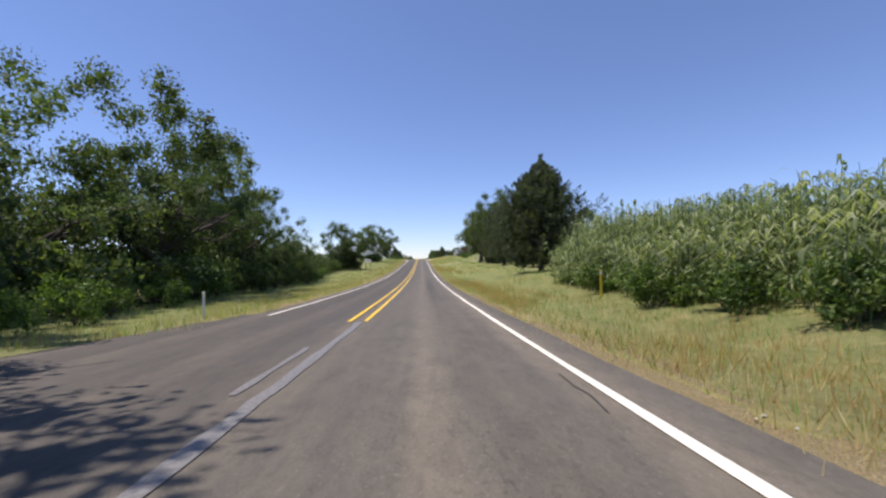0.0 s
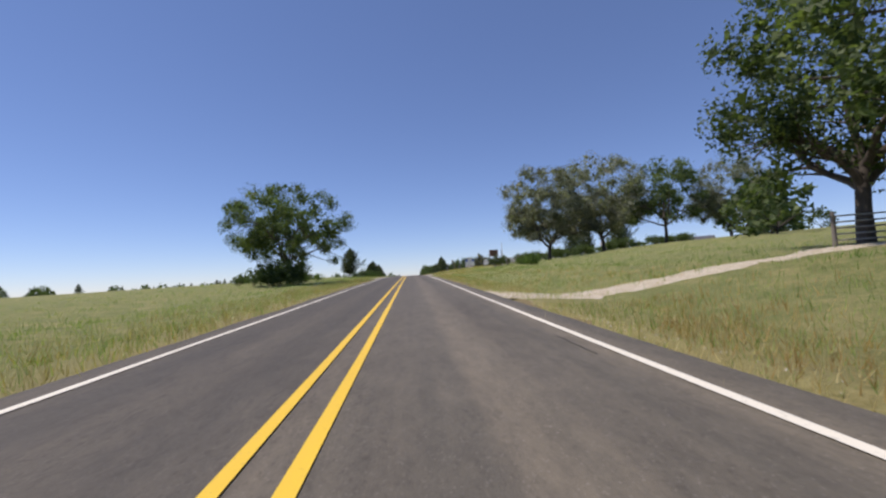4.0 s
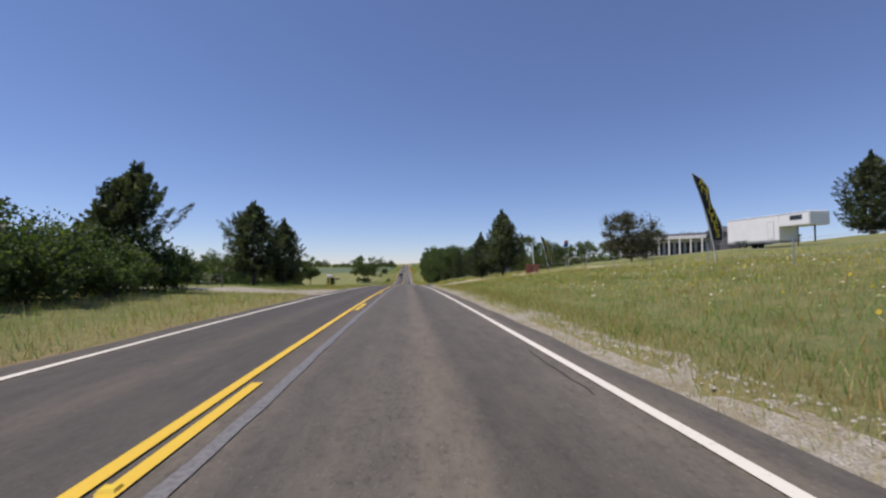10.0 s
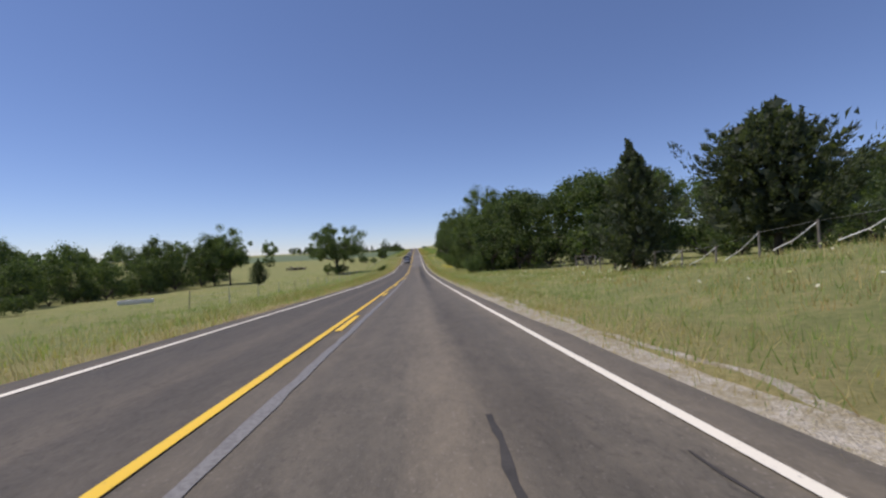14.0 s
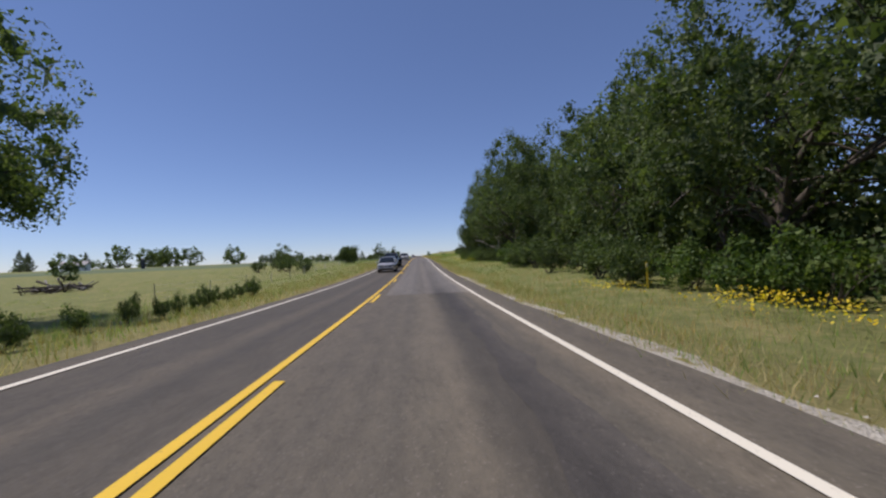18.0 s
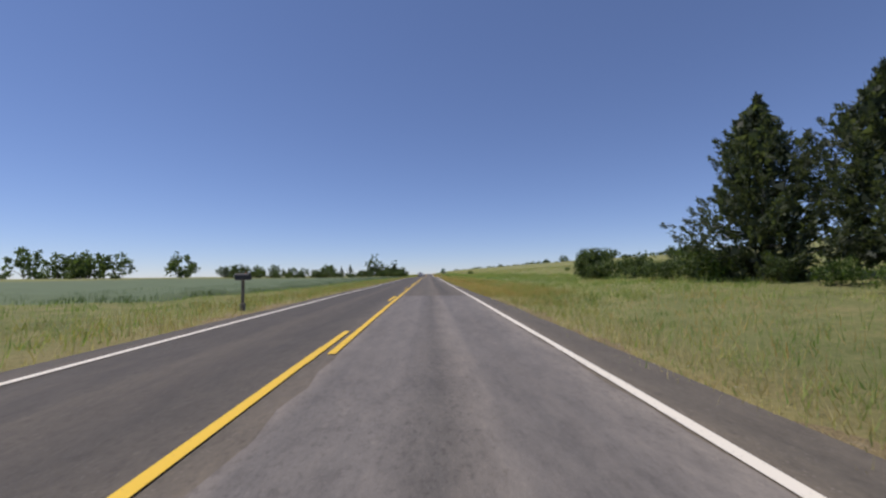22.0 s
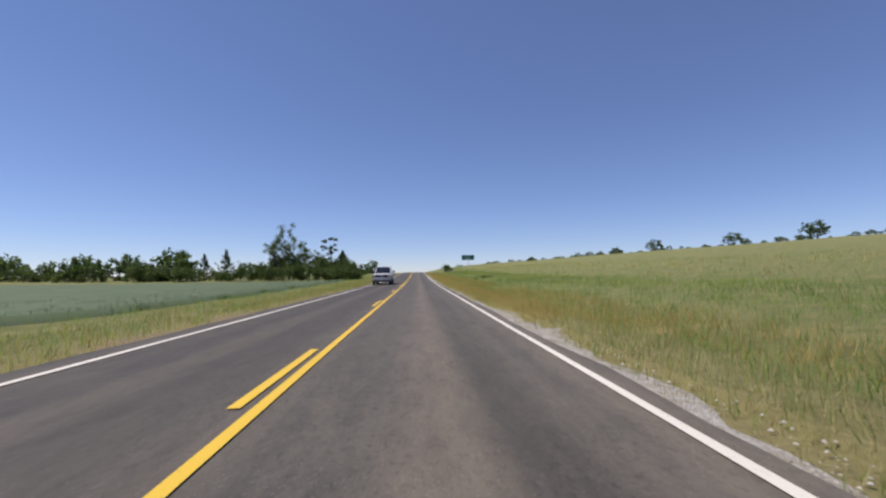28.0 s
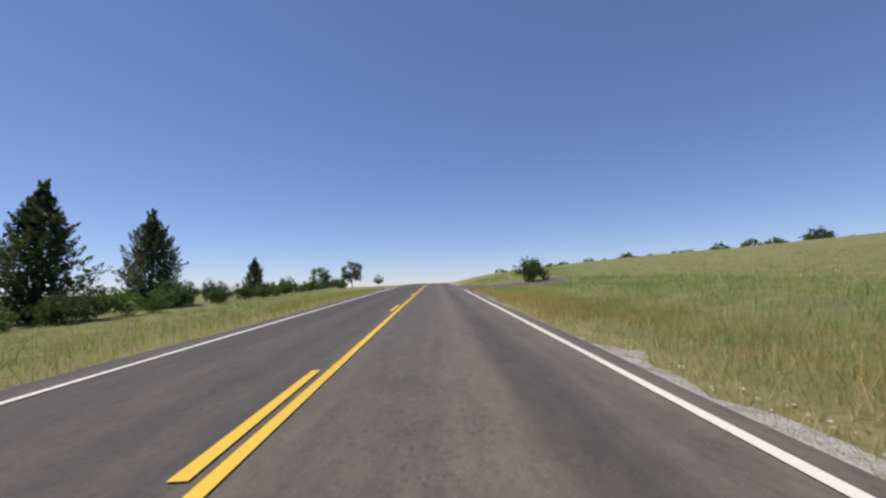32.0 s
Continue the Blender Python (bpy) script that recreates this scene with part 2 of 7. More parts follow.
def ground_material():
    m, t, b = nodes_of("meadow_ground")
    v = coords(t)
    big = noise_of(t, coords(t, (0.05, 0.02, 1)), 1.0, 4.0)
    mid = noise_of(t, v, 0.9, 5.0, 0.7)
    fine = noise_of(t, v, 6.0, 7.0, 0.85)
    c = ramp(t, mid, [(0.32, (0.11, 0.145, 0.05)), (0.5, (0.21, 0.24, 0.085)), (0.66, (0.40, 0.34, 0.16))])
    c = mixc(t, ramp(t, big, [(0.4, (0, 0, 0)), (0.65, (0.4, 0.4, 0.4))]), c, (0.16, 0.22, 0.088))
    c = mixc(t, 0.5, c, ramp(t, fine, [(0.34, (0.08, 0.10, 0.035)), (0.66, (0.38, 0.34, 0.15))]))
    # the mown strip along the road has dried to straw
    sx = t.nodes.new("ShaderNodeSeparateXYZ")
    t.links.new(v, sx.inputs[0])
    ab = node(t, "ShaderNodeMath", operation="ABSOLUTE")
    t.links.new(sx.outputs[0], ab.inputs[0])
    wob = node(t, "ShaderNodeMath", operation="MULTIPLY_ADD")
    t.links.new(mid, wob.inputs[0])
    wob.inputs[1].default_value = 7.0
    t.links.new(ab.outputs[0], wob.inputs[2])
    k = node(t, "ShaderNodeMath", operation="MULTIPLY")
    t.links.new(wob.outputs[0], k.inputs[0])
    k.inputs[1].default_value = 0.05
    c = mixc(t, ramp(t, k.outputs[0], [(0.34, (0.8, 0.8, 0.8)), (0.52, (0, 0, 0))]), c, ramp(t, fine, [(0.3, (0.22, 0.18, 0.075)), (0.7, (0.50, 0.41, 0.19))]))
    t.links.new(c, b.inputs["Base Color"])
    b.inputs["Roughness"].default_value = 0.95
    b.inputs["Specular IOR Level"].default_value = 0.1
    bump(t, fine, b, 0.7, 0.15)
    return m


M_GROUND = ground_material()
M_CROP = leafy("young_crop_rows", (0.045, 0.085, 0.035), (0.075, 0.125, 0.05), (0.12, 0.16, 0.075), 0.05)
M_GRAVEL = surface("pale_gravel", (0.20, 0.17, 0.12), (0.47, 0.43, 0.33), 1.2, 26.0, 0.95, relief=0.8)
M_BARK = surface("grey_brown_bark", (0.035, 0.028, 0.022), (0.12, 0.10, 0.08), 3.0, 18.0, 0.95, relief=0.9, stretch=(1, 1, 0.25))
M_PALE_BARK = surface("bleached_dead_wood", (0.20, 0.18, 0.16), (0.42, 0.39, 0.35), 3.0, 18.0, 0.9, relief=0.6, stretch=(1, 1, 0.25))
M_CEDAR = leafy("cedar_foliage", (0.038, 0.050, 0.037), (0.074, 0.092, 0.060), (0.135, 0.155, 0.092), 0.7)
M_OAK = leafy("oak_foliage", (0.036, 0.058, 0.026), (0.082, 0.118, 0.046), (0.165, 0.205, 0.085), 0.6)
M_ELM = leafy("elm_foliage", (0.034, 0.058, 0.024), (0.082, 0.116, 0.044), (0.18, 0.222, 0.088), 0.6)
M_GREY_LEAF = leafy("dusty_grey_green_foliage", (0.085, 0.092, 0.074), (0.178, 0.184, 0.146), (0.315, 0.318, 0.255), 0.6)
M_DUSTY = leafy("dusty_purple_foliage", (0.045, 0.045, 0.035), (0.105, 0.10, 0.075), (0.20, 0.19, 0.15), 0.6)
M_BUSH = leafy("shrub_foliage", (0.029, 0.058, 0.016), (0.085, 0.143, 0.036), (0.195, 0.260, 0.072), 0.9)
M_REED = leafy("reed_leaves", (0.06, 0.09, 0.046), (0.19, 0.24, 0.125), (0.46, 0.49, 0.29), 0.8)
M_DRY = leafy("dry_grass", (0.26, 0.20, 0.075), (0.47, 0.375, 0.17), (0.66, 0.56, 0.32), 0.35, 0.7)
M_RUSSET = leafy("russet_seed_grass", (0.26, 0.155, 0.055), (0.46, 0.29, 0.11), (0.60, 0.42, 0.19), 0.5, 0.7)


def grassy(name, lush, fresh, straw, rust):
    """Standing grass that changes from lush to dry in drifts, blade by blade."""
    m, t, b = nodes_of(name)
    g = t.nodes.new("ShaderNodeNewGeometry")
    drift = noise_of(t, coords(t, (0.16, 0.07, 1)), 1.0, 3.0, 0.6)
    tuft = noise_of(t, coords(t), 0.9, 3.0, 0.65)
    a = node(t, "ShaderNodeMath", operation="MULTIPLY_ADD")
    t.links.new(g.outputs["Random Per Island"], a.inputs[0])
    a.inputs[1].default_value = 0.34
    t.links.new(drift, a.inputs[2])
    d = node(t, "ShaderNodeMath", operation="MULTIPLY_ADD")
    t.links.new(tuft, d.inputs[0])
    d.inputs[1].default_value = 0.7
    t.links.new(a.outputs[0], d.inputs[2])
    k = node(t, "ShaderNodeMath", operation="MULTIPLY")
    t.links.new(d.outputs[0], k.inputs[0])
    k.inputs[1].default_value = 0.5
    c = ramp(t, k.outputs[0], [(0.36, lush), (0.50, fresh), (0.63, straw), (0.72, rust)])
    t.links.new(c, b.inputs["Base Color"])
    b.inputs["Roughness"].default_value, b.inputs["Specular IOR Level"].default_value = 0.65, 0.2
    tr = t.nodes.new("ShaderNodeBsdfTranslucent")
    t.links.new(mixc(t, 1.0, c, (1.1, 1.2, 0.6), "MULTIPLY"), tr.inputs["Color"])
    mx = t.nodes.new("ShaderNodeMixShader")
    mx.inputs[0].default_value = 0.45
    t.links.new(b.outputs[0], mx.inputs[1])
    t.links.new(tr.outputs[0], mx.inputs[2])
    t.links.new(mx.outputs[0], t.nodes["Material Output"].inputs[0])
    return m


M_GRASS = grassy("green_grass", (0.15, 0.245, 0.062), (0.255, 0.375, 0.098), (0.455, 0.475, 0.17), (0.58, 0.43, 0.17))
M_FLOWER = leafy("yellow_flower_heads", (0.55, 0.38, 0.02), (0.75, 0.55, 0.03), (0.85, 0.7, 0.1), 0.6)
M_PALE_FLOWER = leafy("cream_flower_heads", (0.5, 0.48, 0.36), (0.65, 0.62, 0.5), (0.8, 0.78, 0.7), 0.6)


# ---------------------------------------------------------------- mesh helpers
def mesh_object(name, verts, faces, material, parent=None, label="", smooth=False):
    me = bpy.data.meshes.new(name)
    me.from_pydata([tuple(map(float, v)) for v in verts] if not isinstance(verts, np.ndarray) else verts.tolist(), [], faces if isinstance(faces, list) else faces.tolist())
    me.materials.append(material)
    if smooth:
        me.polygons.foreach_set("use_smooth", [True] * len(me.polygons))
    ob = new(name, me)
    if parent:
        ob.parent = parent
    if label:
        ob["label"] = label
    return ob


def quick_mesh(name, verts, loop, per, material):
    """A mesh of many alike faces straight from arrays: verts (n, 3), loop (faces * per,)."""
    me = bpy.data.meshes.new(name)
    me.vertices.add(len(verts))
    me.vertices.foreach_set("co", np.asarray(verts, np.float32).ravel())
    n = len(loop) // per
    me.loops.add(len(loop))
    me.loops.foreach_set("vertex_index", np.asarray(loop, np.int32))
    me.polygons.add(n)
    me.polygons.foreach_set("loop_start", np.arange(n, dtype=np.int32) * per)
    me.update(calc_edges=True)
    me.materials.append(material)
    return me


def part(name, bm, material, parent, label=""):
    me = bpy.data.meshes.new(name)
    bm.to_mesh(me)
    bm.free()
    me.materials.append(material)
    ob = new(name, me)
    ob.parent = parent
    if label:
        ob["label"] = label
    return ob


def box_bm(sx, sy, sz, at=(0, 0, 0), bevel=0.0, bm=None, turn=None):
    """A box of that size centred on at, with worn edges."""
    own = bmesh.new()
    bmesh.ops.create_cube(own, size=1.0)
    bmesh.ops.scale(own, vec=(sx, sy, sz), verts=own.verts)
    if bevel:
        bmesh.ops.bevel(own, geom=own.edges[:], offset=bevel, segments=2, affect="EDGES", profile=0.5)
    if turn is not None:
        bmesh.ops.transform(own, matrix=turn, verts=own.verts)
    bmesh.ops.translate(own, vec=at, verts=own.verts)
    if bm is None:
        return own
    tmp = bpy.data.meshes.new("tmp")
    own.to_mesh(tmp)
    own.free()
    bm.from_mesh(tmp)
    bpy.data.meshes.remove(tmp)
    return bm


def rod_bm(a, b, r0, r1=None, n=8, bm=None):
    """A round bar from a to b."""
    bm = bm or bmesh.new()
    r1 = r0 if r1 is None else r1
    a, b = Vector(a), Vector(b)
    q = (b - a).to_track_quat("Z", "Y")
    rings = []
    for p, r in ((a, r0), (b, r1)):
        rings.append([bm.verts.new(p + q @ Vector((r * math.cos(2 * math.pi * i / n), r * math.sin(2 * math.pi * i / n), 0))) for i in range(n)])
    for i in range(n):
        bm.faces.new((rings[0][i], rings[0][(i + 1) % n], rings[1][(i + 1) % n], rings[1][i]))
    bm.faces.new(rings[0][::-1])
    bm.faces.new(rings[1])
    return bm


def thing(name, at, label, category, group="", turn=0.0, scale=1.0):
    ob = new(name)
    ob.empty_display_size = 0.3
    ob.matrix_basis = pose(*at, 0, 0, turn) @ Matrix.Scale(scale, 4)
    return tagged(ob, label, category, group)


# ---------------------------------------------------------------- ground
RX = [4.3, 7, 12, 18, 28, 45, 80, 120, 300]
RIGHT = {-50: [0, -.2, .5, .8, 1.2, 1.6, 2, 2.5, 3], 40: [0, -.2, .8, 1.2, 1.6, 2.2, 3, 3.5, 4],
         90: [0, -.1, .9, 1.3, 1.7, 2.2, 3, 3.5, 4], 180: [0, -.1, .4, .9, 1.7, 3.4, 5, 6, 6],
         197: [0, 0, .3, .62, 1.2, 2.6, 5, 6.5, 7], 230: [0, .1, .75, 1.4, 2.2, 3.3, 6.2, 8, 8], 268: [0, .1, .8, 1.5, 2.4, 3.8, 6.2, 8.5, 10],
         300: [0, .1, .7, 1.3, 2.3, 4.2, 7.8, 9.5, 10], 337: [0, .1, 1.1, 1.9, 2.7, 4.4, 7.8, 9, 9],
         358: [0, 0, .8, 1.4, 2.4, 4.8, 8.5, 9, 9], 370: [0, -.1, .3, .5, 1, 1.8, 3, 4, 5], 400: [0, -.2, .1, .2, .5, 1, 2, 3, 4],
         425: [0, -.25, -.1, .1, .4, 1, 2, 3, 4], 452: [0, -.35, -.4, -.2, .2, 1, 2, 3, 4], 480: [0, -.25, -.05, .2, .5, 1, 2, 3, 4],
         505: [0, -.25, -.05, .2, .7, 1.4, 3, 4, 5], 530: [0, -.35, -.4, -.1, .7, 1.9, 4, 6, 7], 560: [0, -.15, .4, .9, 1.9, 3.3, 6, 8, 8],
         620: [0, -.2, .3, .8, 1.7, 3.2, 6.2, 9.4, 10], 800: [0, -.2, .3, .8, 1.7, 3.2, 6.2, 9.2, 10],
         832: [0, -.1, .2, .7, 1.6, 3.2, 6.2, 9, 10], 852: [0, .4, 1.5, 2.1, 3, 4, 6.5, 9, 10],
         900: [0, .3, 1.4, 2, 2.8, 3.9, 6.5, 9, 10]}
LX = [4.0, 7, 12, 20, 35, 60, 120, 300]
LEFT = {-50: [0, -.3, -.3, -.3, -.5, -.5, -.5, -.5], 105: [0, -.3, -.4, -.5, -.6, -.8, -1, -1],
        180: [0, -.1, 0, .2, .3, 0, -.5, -1], 240: [0, 0, .5, 1, 1.1, .6, 0, -1],
        298: [0, 0, .2, .4, .3, 0, -.5, -1], 345: [0, -.3, -.6, -1, -1.8, -2.6, -3, -2],
        460: [0, -.3, -.6, -.8, -1.5, -2.2, -3, -1], 540: [0, -.2, -.1, 0, -.1, -.3, -.5, 1],
        620: [0, -.3, -.4, -.4, -.5, -.6, -.3, 1], 790: [0, -.3, -.5, -.7, -.8, -.8, -.3, 1],
        900: [0, -.2, -.3, -.4, -.5, -.5, -.3, .5]}


def _side(table, xs, x, y):
    st = sorted(table)
    cols = np.array([[np.interp(v, xs, table[s]) for s in st] for v in RXS[id(xs)]])
    fine = RXS[id(xs)]
    k = np.clip(np.searchsorted(fine, x) - 1, 0, len(fine) - 2)
    w = np.clip((x - fine[k]) / (fine[k + 1] - fine[k]), 0, 1)
    yy = np.clip(y, st[0], st[-1])
    j = np.clip(np.searchsorted(st, yy) - 1, 0, len(st) - 2)
    sa = np.array(st, float)
    u = (yy - sa[j]) / (sa[j + 1] - sa[j])
    u = u * u * (3 - 2 * u)
    a = cols[k, j] * (1 - w) + cols[k + 1, j] * w
    b = cols[k, j + 1] * (1 - w) + cols[k + 1, j + 1] * w
    return a * (1 - u) + b * u


RXS = {id(RX): np.array(RX, float), id(LX): np.array(LX, float)}


def ground_z(x, y):
    """Height of the open ground beside the road."""
    x, y = np.broadcast_arrays(np.asarray(x, float), np.asarray(y, float))
    base = road_z(y)
    w = np.clip((np.abs(x) - 90) / 350, 0, 1)
    w = w * w * (3 - 2 * w)
    base = base * (1 - w) + (-2.2) * w
    lat = np.where(x > 0, _side(RIGHT, RX, np.abs(x), y), _side(LEFT, LX, np.abs(x), y))
    soft = 0.10 * np.sin(x * 0.9 + 1.7 * np.sin(y * 0.11)) * np.sin(y * 0.37 + x * 0.21) * np.clip((np.abs(x) - 6) / 6, 0, 1)
    return base + lat + soft - np.where(np.abs(x) < 4.6, 0.10, 0.03)


def gz(x, y):
    return float(ground_z(x, y))


def build_ground():
    xs = np.concatenate([[-4000, -2500, -1600, -1000, -700, -500, -380], np.arange(-300, -120, 30), np.arange(-120, -60, 10), np.arange(-60, -24, 4),
                         np.arange(-24, -8, 1.5), np.arange(-8, -4.4, 0.6), [-4.4, -3.0, 0, 3.0, 4.2, 4.58, 4.62, 4.9], np.arange(5.2, 8.5, 0.6), np.arange(9, 24, 1.5),
                         np.arange(24, 60, 4), np.arange(60, 120, 10), np.arange(120, 301, 30), [380, 500, 700, 1000, 1600, 2500, 4000]])
    yy = np.concatenate([[-3000, -1500, -800, -400, -220, -140], np.arange(-100, 900, 4), np.arange(900, 1100, 15), [1130, 1200, 1350, 1600, 2000, 2700, 4000]])
    gx, gy = np.meshgrid(xs, yy)
    v = np.stack([gx, gy, ground_z(gx, gy)], -1).reshape(-1, 3)
    nx = len(xs)
    i = (np.arange(len(yy) - 1)[:, None] * nx + np.arange(nx - 1)[None]).ravel()
    me = quick_mesh("ground", v, np.stack([i, i + 1, i + nx + 1, i + nx], 1).ravel(), 4, M_GROUND)
    me.polygons.foreach_set("use_smooth", np.ones(len(me.polygons), bool))
    tagged(new("ground", me), "rolling green and straw-coloured grassland beside the road", "ground", kind="structure")


def strip(name, x0, x1, y0, y1, lift, material, label, category="road", parent=None, step=4.0, wobble=0.0, kind="structure"):
    """A band along the road between two distances across it, following its rise and fall."""
    n = max(2, int((y1 - y0) / step) + 1)
    yy = np.linspace(y0, y1, n)
    rng = np.random.default_rng(int(abs(x0 * 37 + y0 * 11)) + 5)
    cols = [x0, x1] if abs(x1 - x0) < 2.5 else list(np.linspace(x0, x1, 5))
    v = []
    for y in yy:
        for k, x in enumerate(cols):
            dx = wobble * (rng.random() - 0.5) * 2 if wobble and k in (0, len(cols) - 1) else 0
            if name == "road" and x > 3:
                x = float(np.interp(y, [182, 204, 366, 396, 560, 585], [x - 0.3 * (x > 4), x - 0.4 * (x > 4), x - 0.4 * (x > 4), x - 0.15 * (x > 4), x - 0.15 * (x > 4), x - 0.62 * (x > 4)]))
            v.append((x + dx, y, float(road_z(y)) + lift - 0.003 * abs(x)))
    nx = len(cols)
    f = [(r * nx + c, r * nx + c + 1, (r + 1) * nx + c + 1, (r + 1) * nx + c) for r in range(n - 1) for c in range(nx - 1)]
    ob = mesh_object(name, v, f, material, parent, smooth=True)
    if parent is None:
        tagged(ob, label, category, kind=kind)
    elif label:
        ob["label"] = label
    return ob


build_ground()
ROAD = strip("road", -3.75, 4.5, -80, 1100, 0.0, M_ASPHALT, "two-lane worn grey-brown asphalt country road", wobble=0.06, step=2.0)
strip("road_patch", 0.28, 3.44, 461, 566, 0.006, M_PATCH, "pale grey chip-seal resurfacing over one lane", "road", wobble=0.04, step=0.7)

# ---------------------------------------------------------------- road markings
def marking(name, x0, x1, y0, y1, mat, label="", parent=ROAD, lift=0.012, wobble=0.012, step=3.0):
    return strip(name, x0, x1, y0, y1, lift, mat, label, parent=parent, step=step, wobble=wobble)


marking("edge_line", XR - 0.06, XR + 0.06, -60, 825, M_WHITE_PAINT, "solid white edge line")
marking("edge_line", XR - 0.06, XR + 0.06, 845, 1000, M_WHITE_PAINT, "solid white edge line")
marking("edge_line", XL - 0.06, XL + 0.06, 14, 1000, M_WHITE_PAINT, "solid white edge line")
marking("centre_line", 0.12, 0.24, 11.6, 192, M_YELLOW_PAINT, "solid yellow centre line")
marking("centre_line", 0.12, 0.24, 192, 236, M_WORN_YELLOW, "flaking yellow centre line")


def solid_line(stops):
    """A solid yellow line whose place across the road drifts from stop to stop: (y, x)."""
    ya, xa = zip(*stops)
    v = []
    yy = np.arange(ya[0], ya[-1], 2.0)
    for y in yy:
        x = float(np.interp(y, ya, xa))
        v += [(x - 0.06, y, float(road_z(y)) + 0.012), (x + 0.06, y, float(road_z(y)) + 0.012)]
    f = [(2 * k, 2 * k + 1, 2 * k + 3, 2 * k + 2) for k in range(len(yy) - 1)]
    mesh_object("centre_line", v, f, M_YELLOW_PAINT, ROAD, "solid yellow centre line")


solid_line([(11.6, -0.25), (232, -0.25), (252, -0.31), (370, -0.31), (410, -0.17), (478, -0.17), (524, -0.09), (552, -0.09)])
solid_line([(551, 0.15), (680, 0.15), (700, 0.09), (748, 0.09), (762, 0.03), (1000, 0.03)])
for first, last, x, anchor in ((240, 312, -0.11, 299.66), (312, 390, -0.11, 332.2), (390, 497, 0.04, 473.66), (504, 548, 0.15, 530.2), (550, 690, -0.07, 602.2), (690, 757, -0.12, 602.2), (757, 930, -0.18, 602.2)):
    end = anchor + math.ceil((first - anchor) / 12.192) * 12.192
    while end < last:
        marking("centre_dash", x - 0.06, x + 0.06, end - 3.05, end, M_YELLOW_PAINT)
        end += 12.192
# ground-off grey scar where an old line was removed
M_SCAR = paint_material("ground_off_line", (0.21, 0.205, 0.19), 0.42)
marking("old_line_scar", 0.11, 0.24, 240, 400, M_SCAR, "pale ground-off scar of an old line", lift=0.008, wobble=0.018, step=0.5)
marking("old_line_scar", -0.03, 0.13, -60, 11.4, M_SCAR, "pale ground-off scar of an old line", lift=0.008, wobble=0.025, step=0.5)
marking("old_line_scar", -0.34, -0.24, 4.6, 7.6, M_SCAR, "pale ground-off scar of an old line", lift=0.008, wobble=0.02, step=0.5)

M_DARK_SEAL = asphalt_material("dark_sealed_asphalt", (0.088, 0.083, 0.076))
strip("road_patch", 2.42, 2.86, 404, 463, 0.004, M_DARK_SEAL, "dark sealed wheel path along one lane", "road", wobble=0.12, step=0.6)

# ---------------------------------------------------------------- trees
def tube(points, radii, sides=6):
    """Vertices and faces of a bent tapering tube."""
    v, f = [], []
    for k, (p, r) in enumerate(zip(points, radii)):
        d = (Vector(points[min(k + 1, len(points) - 1)]) - Vector(points[max(k - 1, 0)]))
        q = d.to_track_quat("Z", "Y")
        for i in range(sides):
            a = 2 * math.pi * i / sides
            v.append(Vector(p) + q @ Vector((r * math.cos(a), r * math.sin(a), 0)))
        if k:
            o = (k - 1) * sides
            f += [(o + i, o + (i + 1) % sides, o + sides + (i + 1) % sides, o + sides + i) for i in range(sides)]
    return v, f


def limb(rng, start, way, length, r0, r1, bend=0.25, n=5):
    pts, p, d = [Vector(start)], Vector(start), Vector(way).normalized()
    for k in range(n):
        d = (d + Vector(rng.normal(0, bend, 3)) * 0.6).normalized()
        p = p + d * length / n
        pts.append(p.copy())
    return pts, list(np.linspace(r0, r1, n + 1)), d


class Wood:
    def __init__(self):
        self.v, self.f = [], []

    def add(self, pts, radii, sides=6):
        v, f = tube(pts, radii, sides)
        o = len(self.v)
        self.v += v
        self.f += [tuple(i + o for i in q) for q in f]


def leaves(rng, centres, sizes, per, leaf, squash=(1, 1, 0.8), lift=0.0, long=1.0, slim=0.42):
    """Leaf blades round clump centres: an array of triangles."""
    c = np.repeat(np.asarray(centres), per, 0)
    s = np.repeat(np.asarray(sizes), per)[:, None]
    d = rng.normal(0, 1, (len(c), 3))
    d /= np.linalg.norm(d, axis=1)[:, None] + 1e-9
    rad = rng.random((len(c), 1)) ** 0.45
    p = c + d * rad * s * np.array(squash)
    u = rng.normal(0, 1, (len(c), 3)) + d * 0.6
    u[:, 2] += lift
    u /= np.linalg.norm(u, axis=1)[:, None]
    w = np.cross(u, rng.normal(0, 1, (len(c), 3)))
    w /= np.linalg.norm(w, axis=1)[:, None] + 1e-9
    L = leaf * (0.6 + 0.8 * rng.random((len(c), 1)))
    a, b = u * L * long, w * L * slim
    q = np.stack([p - a * 0.5 - b, p - a * 0.5 + b, p + a * 0.5], 1)
    return q.reshape(-1, 3)


def inner(rng, centres, sizes, per, reach=0.55, size=0.42):
    """Coarse leaf masses deep inside clumps, so that no sky shows through their middle."""
    return leaves(rng, centres, np.asarray(sizes) * reach, per, float(np.mean(sizes)) * size, (1, 1, 1), slim=0.45)


